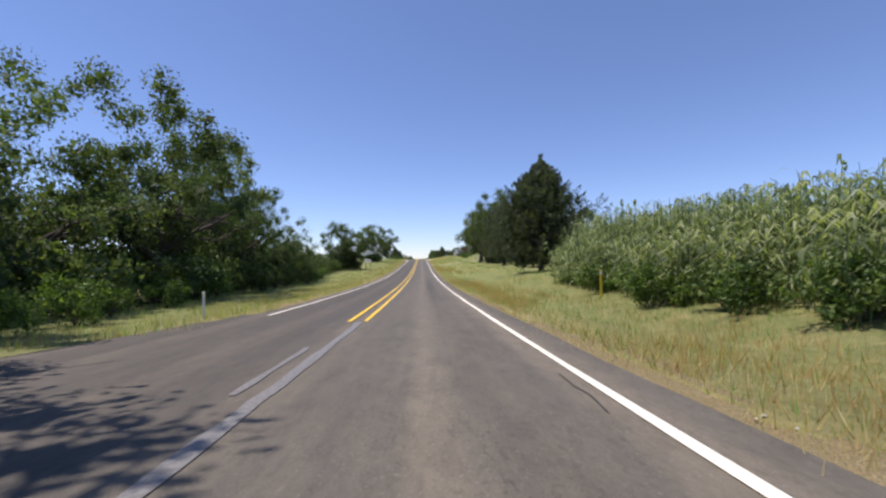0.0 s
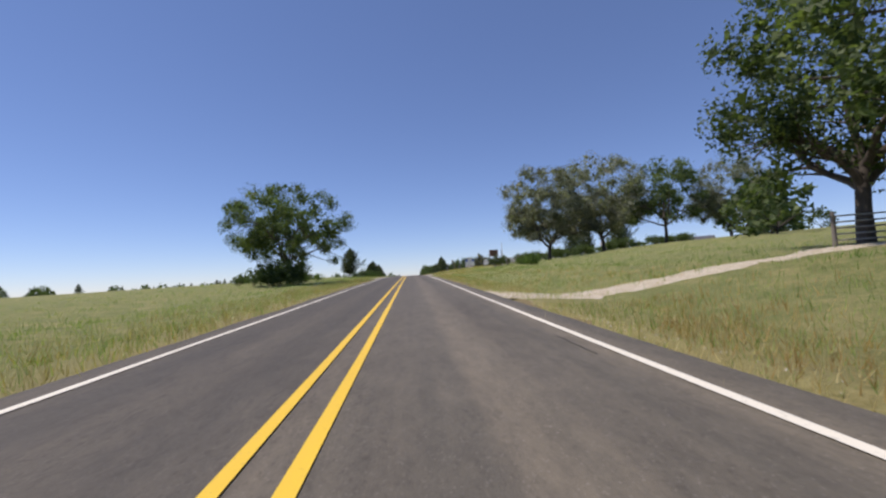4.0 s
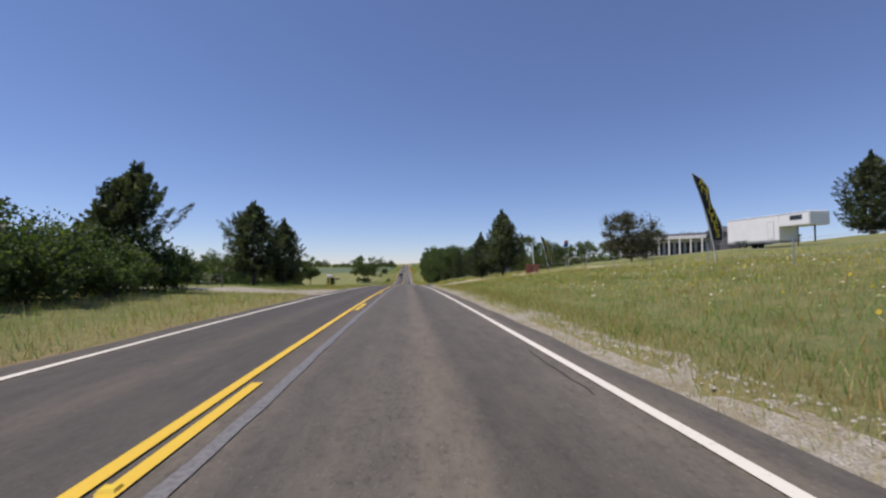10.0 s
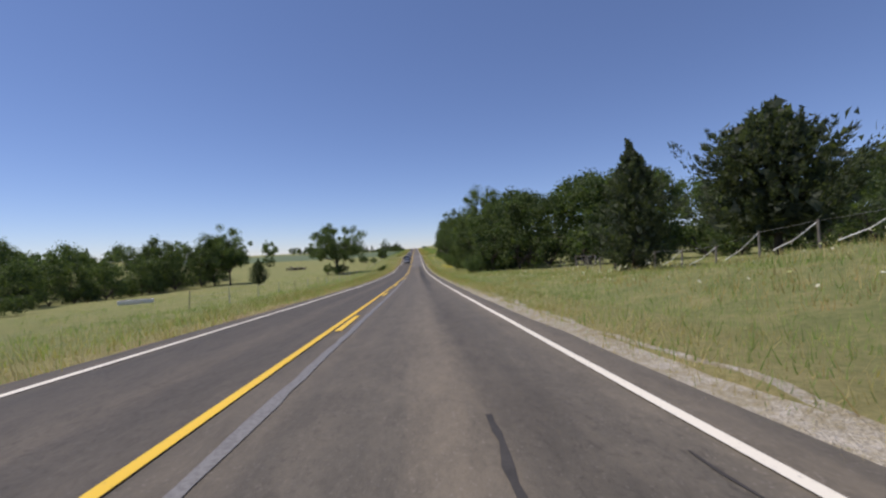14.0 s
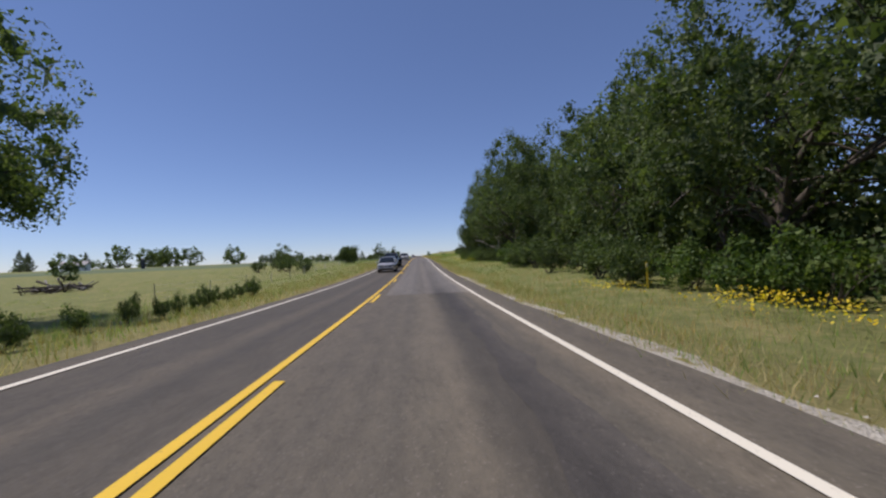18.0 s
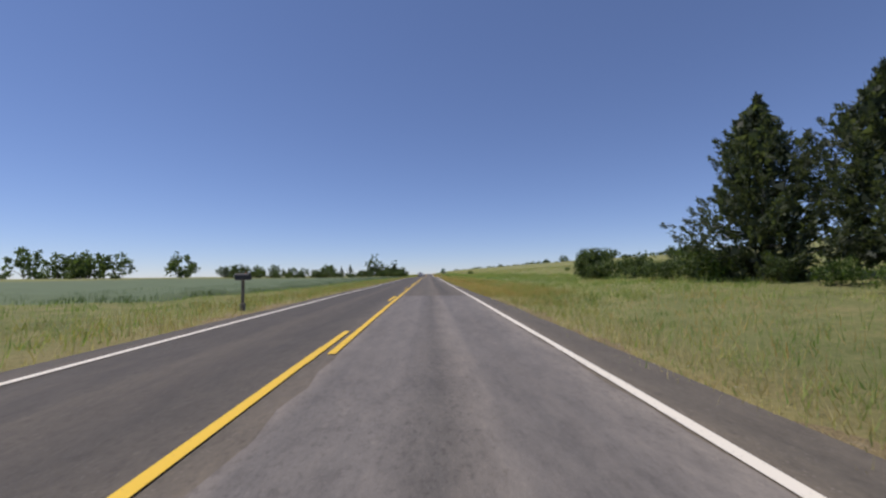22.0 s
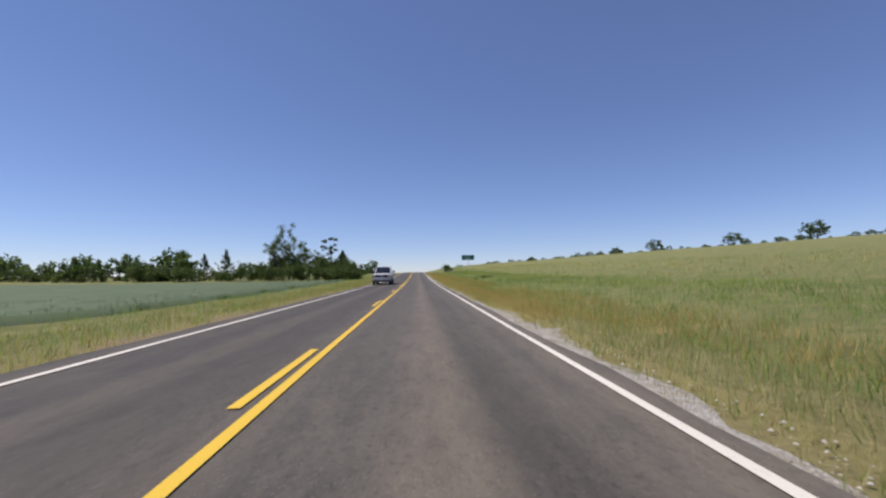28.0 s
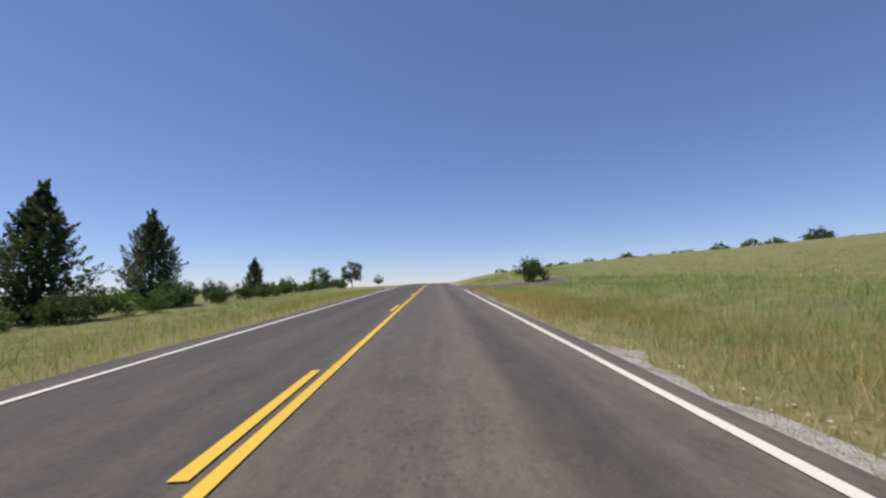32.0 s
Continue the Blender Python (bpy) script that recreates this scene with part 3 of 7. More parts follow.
def plumes(rng, a, b, rad, per, leaf, slim=0.17, fray=0.42):
    """Feathery sprays along the axes from a to b: blades lying along the axis, thinning to its tip."""
    a, b = np.repeat(np.asarray(a, float), per, 0), np.repeat(np.asarray(b, float), per, 0)
    n = len(a)
    u = rng.random((n, 1)) ** 0.85
    ax = b - a
    ln = np.linalg.norm(ax, axis=1)[:, None]
    r = np.repeat(np.asarray(rad, float), per)[:, None] * (1.12 - u) ** 0.75
    d = rng.normal(0, 1, (n, 3))
    d -= (d * ax).sum(1)[:, None] * ax / ln ** 2
    d /= np.linalg.norm(d, axis=1)[:, None] + 1e-9
    p = a + ax * u + d * r * rng.random((n, 1)) ** 0.5
    w = ax / ln + rng.normal(0, fray, (n, 3)) + 0.35 * d
    w /= np.linalg.norm(w, axis=1)[:, None]
    s = np.cross(w, rng.normal(0, 1, (n, 3)))
    s /= np.linalg.norm(s, axis=1)[:, None] + 1e-9
    L = leaf * (0.6 + 0.8 * rng.random((n, 1)))
    return np.stack([p - w * L * 0.5 - s * L * slim, p - w * L * 0.5 + s * L * slim, p + w * L * 0.5], 1).reshape(-1, 3)


def finish_tree(name, wood, blade_set, bark, leafm, label, category="tree"):
    ob = thing(name, (0, 0, 0), label, category)
    if wood.v:
        mesh_object("trunk", wood.v, wood.f, bark, ob, smooth=True)
    if blade_set is not None:
        crown = new("crown", quick_mesh("crown", blade_set, np.arange(len(blade_set)), 3, leafm))
        crown.parent = ob
    return ob


def oak(seed, H, R, leafm, label, clumps=54, per=150, leaf=0.225, bark=None, low=0.28, flat=0.75, lean=(0, 0), twigs=2, dome=False, core=9, size=1.0, girth=0.021):
    """A spreading broadleaf tree: forked trunk, limbs, twigs, clumps of leaves with gaps between."""
    rng = np.random.default_rng(seed)
    w = Wood()
    fork = H * low
    pts, rad, d = limb(rng, (0, 0, -0.3), (lean[0], lean[1], 1), fork + 0.3, girth * H, 0.7 * girth * H, 0.12, 4)
    w.add(pts, rad, 8)
    tips = []
    nl = 7
    for k in range(nl):
        a = 2 * math.pi * (k + rng.random() * 0.7) / nl
        up = 0.55 + 1.1 * rng.random()
        ln = R * (0.6 + 0.35 * rng.random())
        p2, r2, d2 = limb(rng, pts[-1 - (k % 2)], (math.cos(a) + lean[0], math.sin(a) + lean[1], up), ln, 0.012 * H, 0.005 * H, 0.3, 5)
        w.add(p2, r2, 6)
        for j in (2, 3, 4, 5):
            for _ in range(twigs):
                v = Vector((math.cos(a) + rng.normal(0, 0.7), math.sin(a) + rng.normal(0, 0.7), 0.5 + rng.normal(0, 0.5)))
                p3, r3, _d = limb(rng, p2[j], v, R * (0.25 + 0.3 * rng.random()), 0.005 * H, 0.0015 * H, 0.3, 3)
                w.add(p3, r3, 4)
                tips.append(p3[-1])
        tips.append(p2[-1])
    cen, siz = [], []
    zc = fork + (H - fork) * 0.48
    while len(cen) < clumps:
        if rng.random() < 0.45:
            c = np.array(tips[rng.integers(len(tips))])
        else:
            dv = rng.normal(0, 1, 3)
            dv /= np.linalg.norm(dv)
            c = dv * np.array([R, R, (H - fork) * 0.5]) * (0.62 + 0.35 * rng.random()) + np.array([lean[0] * H * 0.4, lean[1] * H * 0.4, zc])
        if dome:
            f = rng.random()
            a = rng.random() * 6.283
            rr = R * math.sqrt(max(0.05, 1 - f ** 2.2)) * (0.45 + 0.55 * math.sqrt(rng.random()))
            cen.append(np.array([rr * math.cos(a), rr * math.sin(a), 0.06 * H + 0.86 * H * f]))
            siz.append(R * (0.20 + 0.14 * rng.random()))
            continue
        e = ((c[:2] - np.array(lean) * H * 0.4) ** 2).sum() / R ** 2 + (c[2] - zc) ** 2 / ((H - fork) * 0.55) ** 2
        if e > 1.35 or c[2] < fork * 0.75:
            continue
        cen.append(c)
        siz.append(R * size * (0.15 + 0.16 * rng.random()))
    q = leaves(rng, cen, siz, per, leaf, (1, 1, flat))
    if core:
        q = np.concatenate([q, inner(rng, cen, siz, core)])
    return finish_tree("tree", w, q, bark or M_BARK, leafm, label)


def cedar(seed, H, R, leafm, label, wind=(0, 0), bare=0.08, n=170, per=88, leaf=0.21, top=2.2, bottom=0.3, ragged=0.3, bark=None):
    """An eastern red cedar: one stem, a dense crown of upswept feathery sprays, lobed, with a ragged outline."""
    rng = np.random.default_rng(seed)
    w = Wood()
    stem = [Vector((wind[0] * H * 0.3 * (k / 6) ** 2, wind[1] * H * 0.3 * (k / 6) ** 2, -0.3 + (H * 0.88 + 0.3) * k / 6)) + Vector((*rng.normal(0, 0.006 * H, 2), 0)) for k in range(7)]
    w.add(stem, list(np.linspace(0.027 * H, 0.001 * H, 7)), 8)
    ph = rng.random(4) * 6.283
    lo, hi, rad, cen, siz = [], [], [], [], []

    def on_stem(f):
        f = min(max(f, 0.0), 0.999)
        return stem[int(f * 6)].lerp(stem[int(f * 6) + 1], f * 6 % 1)

    for k in range(n):
        f = (k + rng.random()) / n
        f = f ** 1.05
        a = k * 2.39996 + rng.normal(0, 0.3)
        lobe = 1 + 0.16 * math.sin(2 * a + ph[0] + 3 * f) + 0.13 * math.sin(3 * a + ph[1] - 7 * f) + 0.12 * math.sin(11 * f + ph[2] + a)
        env = R * min(1.0, (f + 0.12) / bottom) ** 0.6 * max(0.0, 1 - f ** top) ** 0.75 * lobe + 0.05 * R
        er = env * (1 - ragged * rng.random() + 0.5 * ragged * (rng.random() < 0.2))
        c = on_stem(bare + (1 - bare) * f * 0.97)
        out = Vector((math.cos(a), math.sin(a), 0)) + Vector((wind[0], wind[1], 0)) * 0.5
        ln = (0.085 * H + 0.25 * er) * (0.8 + 0.4 * rng.random())
        up = 0.35 + 0.5 * rng.random() + 1.4 * f ** 2
        way = (out.normalized() + Vector((0, 0, up))).normalized()
        tip = c + out * er + Vector((0, 0, 0.12 * er))
        root = tip - way * ln
        lo.append(root)
        hi.append(tip)
        rad.append(ln * 0.24 + 0.06)
        cen.append(c + out * er * 0.45)
        siz.append(0.35 * er + 0.12)
        if k % 4 == 0 and er > 0.5:
            w.add([c - Vector((0, 0, 0.2 * er)), c.lerp(root, 0.6) - Vector((0, 0, 0.1 * er)), root.lerp(tip, 0.4)], [0.008 * H * (1 - f) + 0.012, 0.02, 0.008], 4)
    for k in range(5):
        lo.append(stem[-1] - Vector((0, 0, 0.07 * H)))
        hi.append(stem[-1] + Vector((rng.normal(0, 0.02 * H), rng.normal(0, 0.02 * H), 0.05 * H * (0.3 + rng.random()))))
        rad.append(0.03 * H)
    q = np.concatenate([plumes(rng, lo, hi, rad, per, leaf), inner(rng, cen, siz, 12, 0.9, 0.42)])
    return finish_tree("cedar_tree", w, q, bark or M_BARK, leafm, label)


def shrub(seed, H, R, leafm, label, clumps=22, per=88, leaf=0.13, name="shrub"):
    rng = np.random.default_rng(seed)
    w = Wood()
    cen, siz = [], []
    for k in range(9):
        a = rng.random() * 6.28
        p, r, d = limb(rng, (rng.normal(0, 0.15), rng.normal(0, 0.15), -0.15), (math.cos(a) * R / H, math.sin(a) * R / H, 1), H * 0.75, 0.03, 0.008, 0.25, 4)
        w.add(p, r, 4)
    while len(cen) < clumps:
        dv = rng.normal(0, 1, 3)
        dv /= np.linalg.norm(dv)
        c = dv * np.array([R, R, H * 0.5]) * (0.35 + 0.55 * rng.random()) + np.array([0, 0, H * 0.5])
        if c[2] < 0.1:
            continue
        cen.append(c)
        siz.append(min(R, H) * (0.22 + 0.2 * rng.random()))
    q = np.concatenate([leaves(rng, cen, siz, per, leaf, (1, 1, 0.9)), inner(rng, cen, siz, 6)])
    return finish_tree(name, w, q, M_BARK, leafm, label, "shrub")


def dead_tree(seed, H, label, bark=None, girth=0.024, first=0.36, spread=0.55):
    """A leafless tree: trunk, limbs and finer branches."""
    rng = np.random.default_rng(seed)
    w = Wood()
    ob = thing("dead_tree", (0, 0, 0), label, "tree")

    def grow(p, d, ln, r, depth):
        pts, rad, d2 = limb(rng, p, d, ln, r, r * 0.6, 0.22, 4)
        w.add(pts, rad, 6 if depth < 2 else 4)
        if depth < 5:
            for k in range(2 + (rng.random() < 0.5)):
                v = d2 + Vector(rng.normal(0, spread, 3)) + Vector((0, 0, 0.15))
                grow(pts[-1 - (k > 0) * int(rng.integers(0, 2))], v, ln * (0.62 + 0.2 * rng.random()), r * 0.55, depth + 1)
    grow(Vector((0, 0, -0.3)), Vector((0.05, 0, 1)), H * first, H * girth, 0)
    mesh_object("trunk", w.v, w.f, bark or M_PALE_BARK, ob, smooth=True)
    return ob


def plant(proto, x, y, size=1.0, turn=0.0, tall=1.0, sink=0.0, label="", group=""):
    ob = copy_thing(proto, pose(x, y, gz(x, y) - sink, 0, 0, turn) @ Matrix.Diagonal((size, size, size * tall, 1)))
    if label:
        ob["label"] = label
    if group:
        ob["group"] = group
    return ob


def retire(*protos):
    """Take the patterns away once they have been copied."""
    for p in protos:
        for o in (*p.children_recursive, p):
            bpy.data.objects.remove(o)


CEDARS = [cedar(11, 10, 3.4, M_CEDAR, "dark green red cedar standing in grass", bare=0.13), cedar(12, 10, 2.9, M_CEDAR, "dark green red cedar with a ragged pointed crown", ragged=0.35),
          cedar(13, 10, 4.2, M_CEDAR, "broad dark red cedar with a bare lower stem", bare=0.2, ragged=0.45, top=2.6)]
LONE = cedar(16, 10, 3.6, M_CEDAR, "solitary cedar on a clear short trunk", bare=0.2, n=210, per=100, leaf=0.185)
ROUND = cedar(17, 10, 4.0, M_CEDAR, "solitary round-headed cedar on a clear short trunk", bare=0.22, top=3.0, bottom=0.45, ragged=0.45, wind=(0.25, 0))
FLAT_TOP = cedar(18, 9, 4.3, M_CEDAR, "flat-topped wide cedar in a pasture", bare=0.24, top=4.5, bottom=0.25, ragged=0.5, n=190, leaf=0.24)
SPLIT = cedar(19, 8, 2.8, M_CEDAR, "ragged cedar with a pale split trunk", bare=0.05, ragged=0.55, top=2.8, bark=M_PALE_BARK)
WINDY = cedar(14, 8, 2.5, M_CEDAR, "wind-bent dark cedar leaning over shrubs", wind=(1.0, 0.1), bare=0.34, top=2.6, ragged=0.5)
OAKS = [oak(21, 10, 5.2, M_GREY_LEAF, "spreading grey-green oak with a thick trunk"), oak(22, 10, 4.6, M_OAK, "dark green oak with an uneven crown", clumps=84, per=200, leaf=0.155, core=10),
        oak(23, 10, 4.2, M_OAK, "green oak standing beside the road", lean=(0.12, 0.0), clumps=76, per=210, leaf=0.15, core=10)]
YARD_OAK = oak(24, 19, 9.8, M_GREY_LEAF, "huge spreading grey-green oak in a mown yard", clumps=250, per=200, leaf=0.2, low=0.17, flat=0.85, core=10, size=0.72)
VERGE_OAK = oak(25, 13.2, 7.6, M_OAK, "gnarled oak leaning over the verge", clumps=150, per=250, leaf=0.16, low=0.22, flat=0.8, core=9, size=0.75)
FIELD_OAK = oak(26, 13.0, 7.4, M_OAK, "leaning broad tree alone in the pasture", clumps=150, per=240, leaf=0.165, low=0.27, flat=0.8, core=9, size=0.75, lean=(0.11, 0))
STALK = oak(27, 10, 2.0, M_OAK, "thin sapling with a tufted top above a copse", clumps=17, per=100, leaf=0.2, low=0.62, core=2, twigs=1, girth=0.007)
ELMS = [oak(31, 12, 4.0, M_ELM, "tall green elm at the wood's edge", clumps=80, low=0.2, flat=0.95, per=165, leaf=0.14, core=9, size=0.9), oak(32, 12, 4.4, M_OAK, "tall dark oak at the wood's edge", clumps=80, low=0.16, flat=1.0, per=165, leaf=0.14, core=9, size=0.9),
        oak(33, 12, 3.6, M_ELM, "slender green tree among shrubs", clumps=76, low=0.2, flat=1.0, per=165, leaf=0.135, core=9, size=0.9)]
BELT = [oak(34, 12, 4.6, M_OAK, "dark green tree in a tree belt", clumps=56, dome=True, low=0.06, flat=1.0, per=74, leaf=0.27, twigs=1), oak(35, 12, 4.4, M_ELM, "green tree deep in the wood", clumps=56, dome=True, low=0.08, flat=1.0, per=74, leaf=0.27, twigs=1),
        oak(36, 12, 5.0, M_OAK, "broad dark tree in a tree belt", clumps=60, dome=True, low=0.05, flat=1.0, per=74, leaf=0.27, twigs=1)]
YARD_CEDAR = cedar(15, 12.6, 5.4, M_CEDAR, "large dark cedar with a wide crown over shaded grass", bare=0.13, n=290, per=130, leaf=0.18, top=2.8, bottom=0.3, ragged=0.35)
SHRUBS = [shrub(41, 2.2, 1.7, M_BUSH, "leafy green shrub at the field's edge"), shrub(42, 2.6, 1.5, M_OAK, "dark green shrub in a hedgerow"), shrub(43, 1.6, 1.6, M_BUSH, "low bright green leafy shrub")]
DUSTY = oak(37, 7.6, 4.6, M_DUSTY, "dusty purple-grey tree with a round dense crown", clumps=110, per=160, leaf=0.14, low=0.1, flat=0.95, core=10)
BRUSH = shrub(45, 3.0, 2.2, M_OAK, "dark scrub", clumps=30, per=44, leaf=0.21)
DENSE = shrub(46, 3.2, 2.3, M_OAK, "dense round dark green shrub", clumps=80, per=110, leaf=0.13)
THICKET = shrub(44, 3.0, 2.2, M_OAK, "dense round dark green shrub", clumps=44, per=84, leaf=0.14)
FAR_TREES = [oak(51, 8, 4.2, M_OAK, "distant dark tree on the skyline", clumps=30, dome=True, per=20, leaf=0.75, low=0.05, flat=0.95, twigs=0, core=3), cedar(52, 8, 2.6, M_CEDAR, "distant cedar on the skyline", n=44, per=9, leaf=0.7),
             oak(53, 6, 4.5, M_OAK, "distant clump of trees on the skyline", clumps=34, dome=True, per=18, leaf=0.75, low=0.05, flat=1.0, twigs=0, core=3)]
BARE = dead_tree(61, 9, "leafless pale tree among green shrubs")
SNAG = dead_tree(66, 11, "tall bleached dead tree at the wood's edge", None, 0.019, 0.34, 0.5)
PROTOS = [SNAG, *CEDARS, WINDY, LONE, ROUND, FLAT_TOP, SPLIT, YARD_OAK, VERGE_OAK, FIELD_OAK, STALK, DUSTY, DENSE, THICKET, BRUSH, YARD_CEDAR, *BELT, *OAKS, *ELMS, *SHRUBS, *FAR_TREES, BARE]

# right side, in the order of the drive
plant(YARD_CEDAR, 13.7, 43.0, 1.0, 20)
plant(CEDARS[0], 15.8, 73.5, 1.15, 80, 1.05)
plant(CEDARS[1], 15.6, 84, 1.12, 140)
plant(ELMS[2], 14.8, 97, 1.0, 30, label="bright green tree beside darker cedars")
plant(CEDARS[0], 18.5, 93, 1.05, 200)
plant(ELMS[1], 16.5, 106, 1.25, 60)
plant(ELMS[0], 17.0, 112.5, 1.15, 250)
plant(ELMS[0], 18.5, 101, 1.35, 160)
plant(ELMS[1], 17.6, 92, 1.3, 300)
plant(ELMS[0], 20.5, 86, 1.35, 30)
plant(OAKS[1], 22, 100, 1.1, 10)
plant(YARD_OAK, 28.5, 182.5, 1.0, 30)
plant(YARD_OAK, 41, 185, 1.06, 200)
plant(YARD_OAK, 62, 176, 0.8, 110)
plant(OAKS[1], 50, 178, 1.6, 90)
plant(CEDARS[0], 86, 318, 1.7, 0)
plant(CEDARS[0], 62, 245, 1.1, 50)
plant(CEDARS[2], 71, 238, 1.25, 50)
plant(LONE, 16.7, 313.5, 1.14, 40, label="large dark cedar at the gravel driveway")
plant(CEDARS[1], 13.6, 316.5, 0.82, 250)
plant(DUSTY, 37, 312, 1.1, 70, label="dusty purple-grey tree before a long white building")
plant(CEDARS[1], 17.0, 374, 1.0, 10)
plant(FLAT_TOP, 20.5, 366, 1.0, 70)
plant(SPLIT, 15.6, 562.2, 1.07, 20)
plant(CEDARS[0], 17.6, 559, 0.82, 20)
plant(DENSE, 14.5, 577.4, 0.75, 0, label="rounded dark shrub at the field's edge")
# left side
plant(OAKS[2], -14.6, 102.4, 0.82, 0, 1.12, label="twin-crowned tree beside a small sign")
plant(OAKS[1], -17.9, 103.4, 0.85, 40, 1.36)
for x, y, k in ((-13.4, 101.5, 0.85), (-15.2, 102.6, 1.1), (-16.6, 101.8, 1.2), (-18.6, 102.4, 1.3)):
    plant(THICKET, x, y, k, 90 * k, 1.15)
plant(CEDARS[1], -35.5, 87.6, 1.5, 40, label="tall dark cedar above a hedge")
plant(VERGE_OAK, -15.0, 156.5, 1.08, 150, 0.95)
for x, y, k in ((-13.6, 154.2, 0.95), (-15.6, 155.0, 1.15), (-17.5, 157.0, 1.2)):
    plant(THICKET, x, y, k, 70 * k)
plant(ROUND, -18, 235, 0.92, 0, 1.1)
plant(SHRUBS[1], -13.5, 276, 1.1, 0)
plant(WINDY, -16.4, 272, 0.98, 0)
for x, y, k in ((-16.0, 269, 1.1), (-14.0, 270.5, 1.2), (-12.4, 271.5, 0.9)):
    plant(THICKET, x, y, k, 50 * k)
for x, y, k in ((-16.4, 264.5, 1.35), (-14.2, 262, 1.1), (-13.4, 266, 1.1)):
    plant(THICKET, x, y, k, 80 * k)
plant(CEDARS[2], -15.9, 297, 1.04, 60, 1.02)
plant(CEDARS[0], -13.4, 300, 0.86, 100, 1.02)
plant(FIELD_OAK, -19.3, 459.5, 1.03, 0)
plant(OAKS[1], -47, 452, 1.25, 60)
plant(OAKS[2], -42.6, 450, 1.15, 60, 1.25)
plant(DENSE, -12.9, 537.6, 1.08, 0, 1.1, label="dense round shrub beside a driveway")

# ---------------------------------------------------------------- woods, hedges and far trees
rng = np.random.default_rng(7)


def pick(seq):
    return seq[int(rng.integers(len(seq)))]


def row(protos, a, b, step, size, spread=1.0, vary=0.2, tall=1.0, group="", jitter=0.5):
    """Plants along the line from a to b."""
    a, b = np.array(a, float), np.array(b, float)
    n = max(1, int(np.linalg.norm(b - a) / step))
    for k in range(n + 1):
        p = a + (b - a) * k / max(n, 1) + rng.normal(0, spread, 2) * np.array([1, jitter])
        plant(pick(protos), p[0], p[1], size * (1 + vary * (2 * rng.random() - 1)), rng.random() * 360, tall * (0.9 + 0.25 * rng.random()), group=group)


def mass(proto, a, b, step, size, spread, tall, label, rows=1):
    """Undergrowth too dense to count: the crowns of many bushes in one mesh."""
    src = [c for c in proto.children if c.name.startswith("crown")][0].data
    co = np.empty(len(src.vertices) * 3, np.float32)
    src.vertices.foreach_get("co", co)
    co = co.reshape(-1, 3)
    a, b = np.array(a, float), np.array(b, float)
    n = max(1, int(np.linalg.norm(b - a) / step))
    out = []
    for k in range((n + 1) * rows):
        p = a + (b - a) * (k % (n + 1)) / n + rng.normal(0, spread, 2)
        s, w = size * (0.75 + 0.5 * rng.random()), rng.random() * 6.283
        q = co * np.array([s, s, s * tall * (0.85 + 0.35 * rng.random())])
        out.append(np.stack([q[:, 0] * math.cos(w) - q[:, 1] * math.sin(w) + p[0], q[:, 0] * math.sin(w) + q[:, 1] * math.cos(w) + p[1], q[:, 2] + gz(p[0], p[1]) - 0.1], 1))
    v = np.concatenate(out)
    return tagged(new("undergrowth", quick_mesh("undergrowth", v, np.arange(len(v)), 3, src.materials[0])), label, "undergrowth", kind="stuff")


# dense trees over the road at the start
for x, y, s in ((-16.5, 14, 0.95), (-17, 21, 1.05), (-22, 27, 1.25), (-15.5, 29, 1.32), (-18, 36, 1.34), (-15.2, 39.0, 1.05), (-19.5, 46, 1.3), (-22.5, 49, 1.5)):
    plant(pick(ELMS[:2]), x, y, s, rng.random() * 360, group="trees over the verge")
for x, y, s in ((-16.5, 53, 0.84), (-15.4, 58, 0.74), (-19, 62, 0.84)):
    plant(ELMS[1], x, y, s, rng.random() * 360, group="trees over the verge")
for x, y, s in ((-12.6, 9.6, 0.95), (-13.8, 3.2, 1.12), (-15.5, -3.0, 1.1)):
    plant(ELMS[0], x, y, s, rng.random() * 360, group="trees over the verge")
plant(OAKS[2], -9.6, 1.6, 1.25, 0, 1.2, label="broad tree hanging over the side road")
row([SHRUBS[0], SHRUBS[2]], (-9.6, 13), (-10.8, 18), 2.2, 0.8, 0.4)
row(SHRUBS, (-12.5, 24), (-13.5, 64), 4.5, 1.0, 0.8)
mass(BRUSH, (-14.5, 17), (-16, 62), 2.6, 1.0, 0.8, 1.0, "dark undergrowth below roadside trees")
mass(BRUSH, (-18.5, 14), (-21, 62), 3.4, 1.35, 1.0, 1.0, "dark undergrowth below roadside trees")
plant(BARE, -33.0, 90.6, 1.75, 40, label="tall leafless grey tree above a hedge")
row([THICKET, *SHRUBS], (-17, 66), (-18.5, 98), 3.2, 1.3, 1.0, tall=1.1)
mass(BRUSH, (-20, 66), (-21, 98), 3.0, 1.2, 1.0, 1.1, "dark scrub behind the roadside bushes")
row(BELT, (-24, 70), (-26, 98), 7, 0.5, 1.5)
row(SHRUBS[:2], (-17.5, 100), (-18, 112), 3, 1.1, 0.7)
row(SHRUBS, (-24, 92), (-34, 128), 5, 1.2, 1.5)
row(SHRUBS, (-16, 158), (-16, 176), 3.0, 0.62, 0.8)
row(SHRUBS[:2], (-22, 160), (-30, 185), 4, 0.6, 1.5)
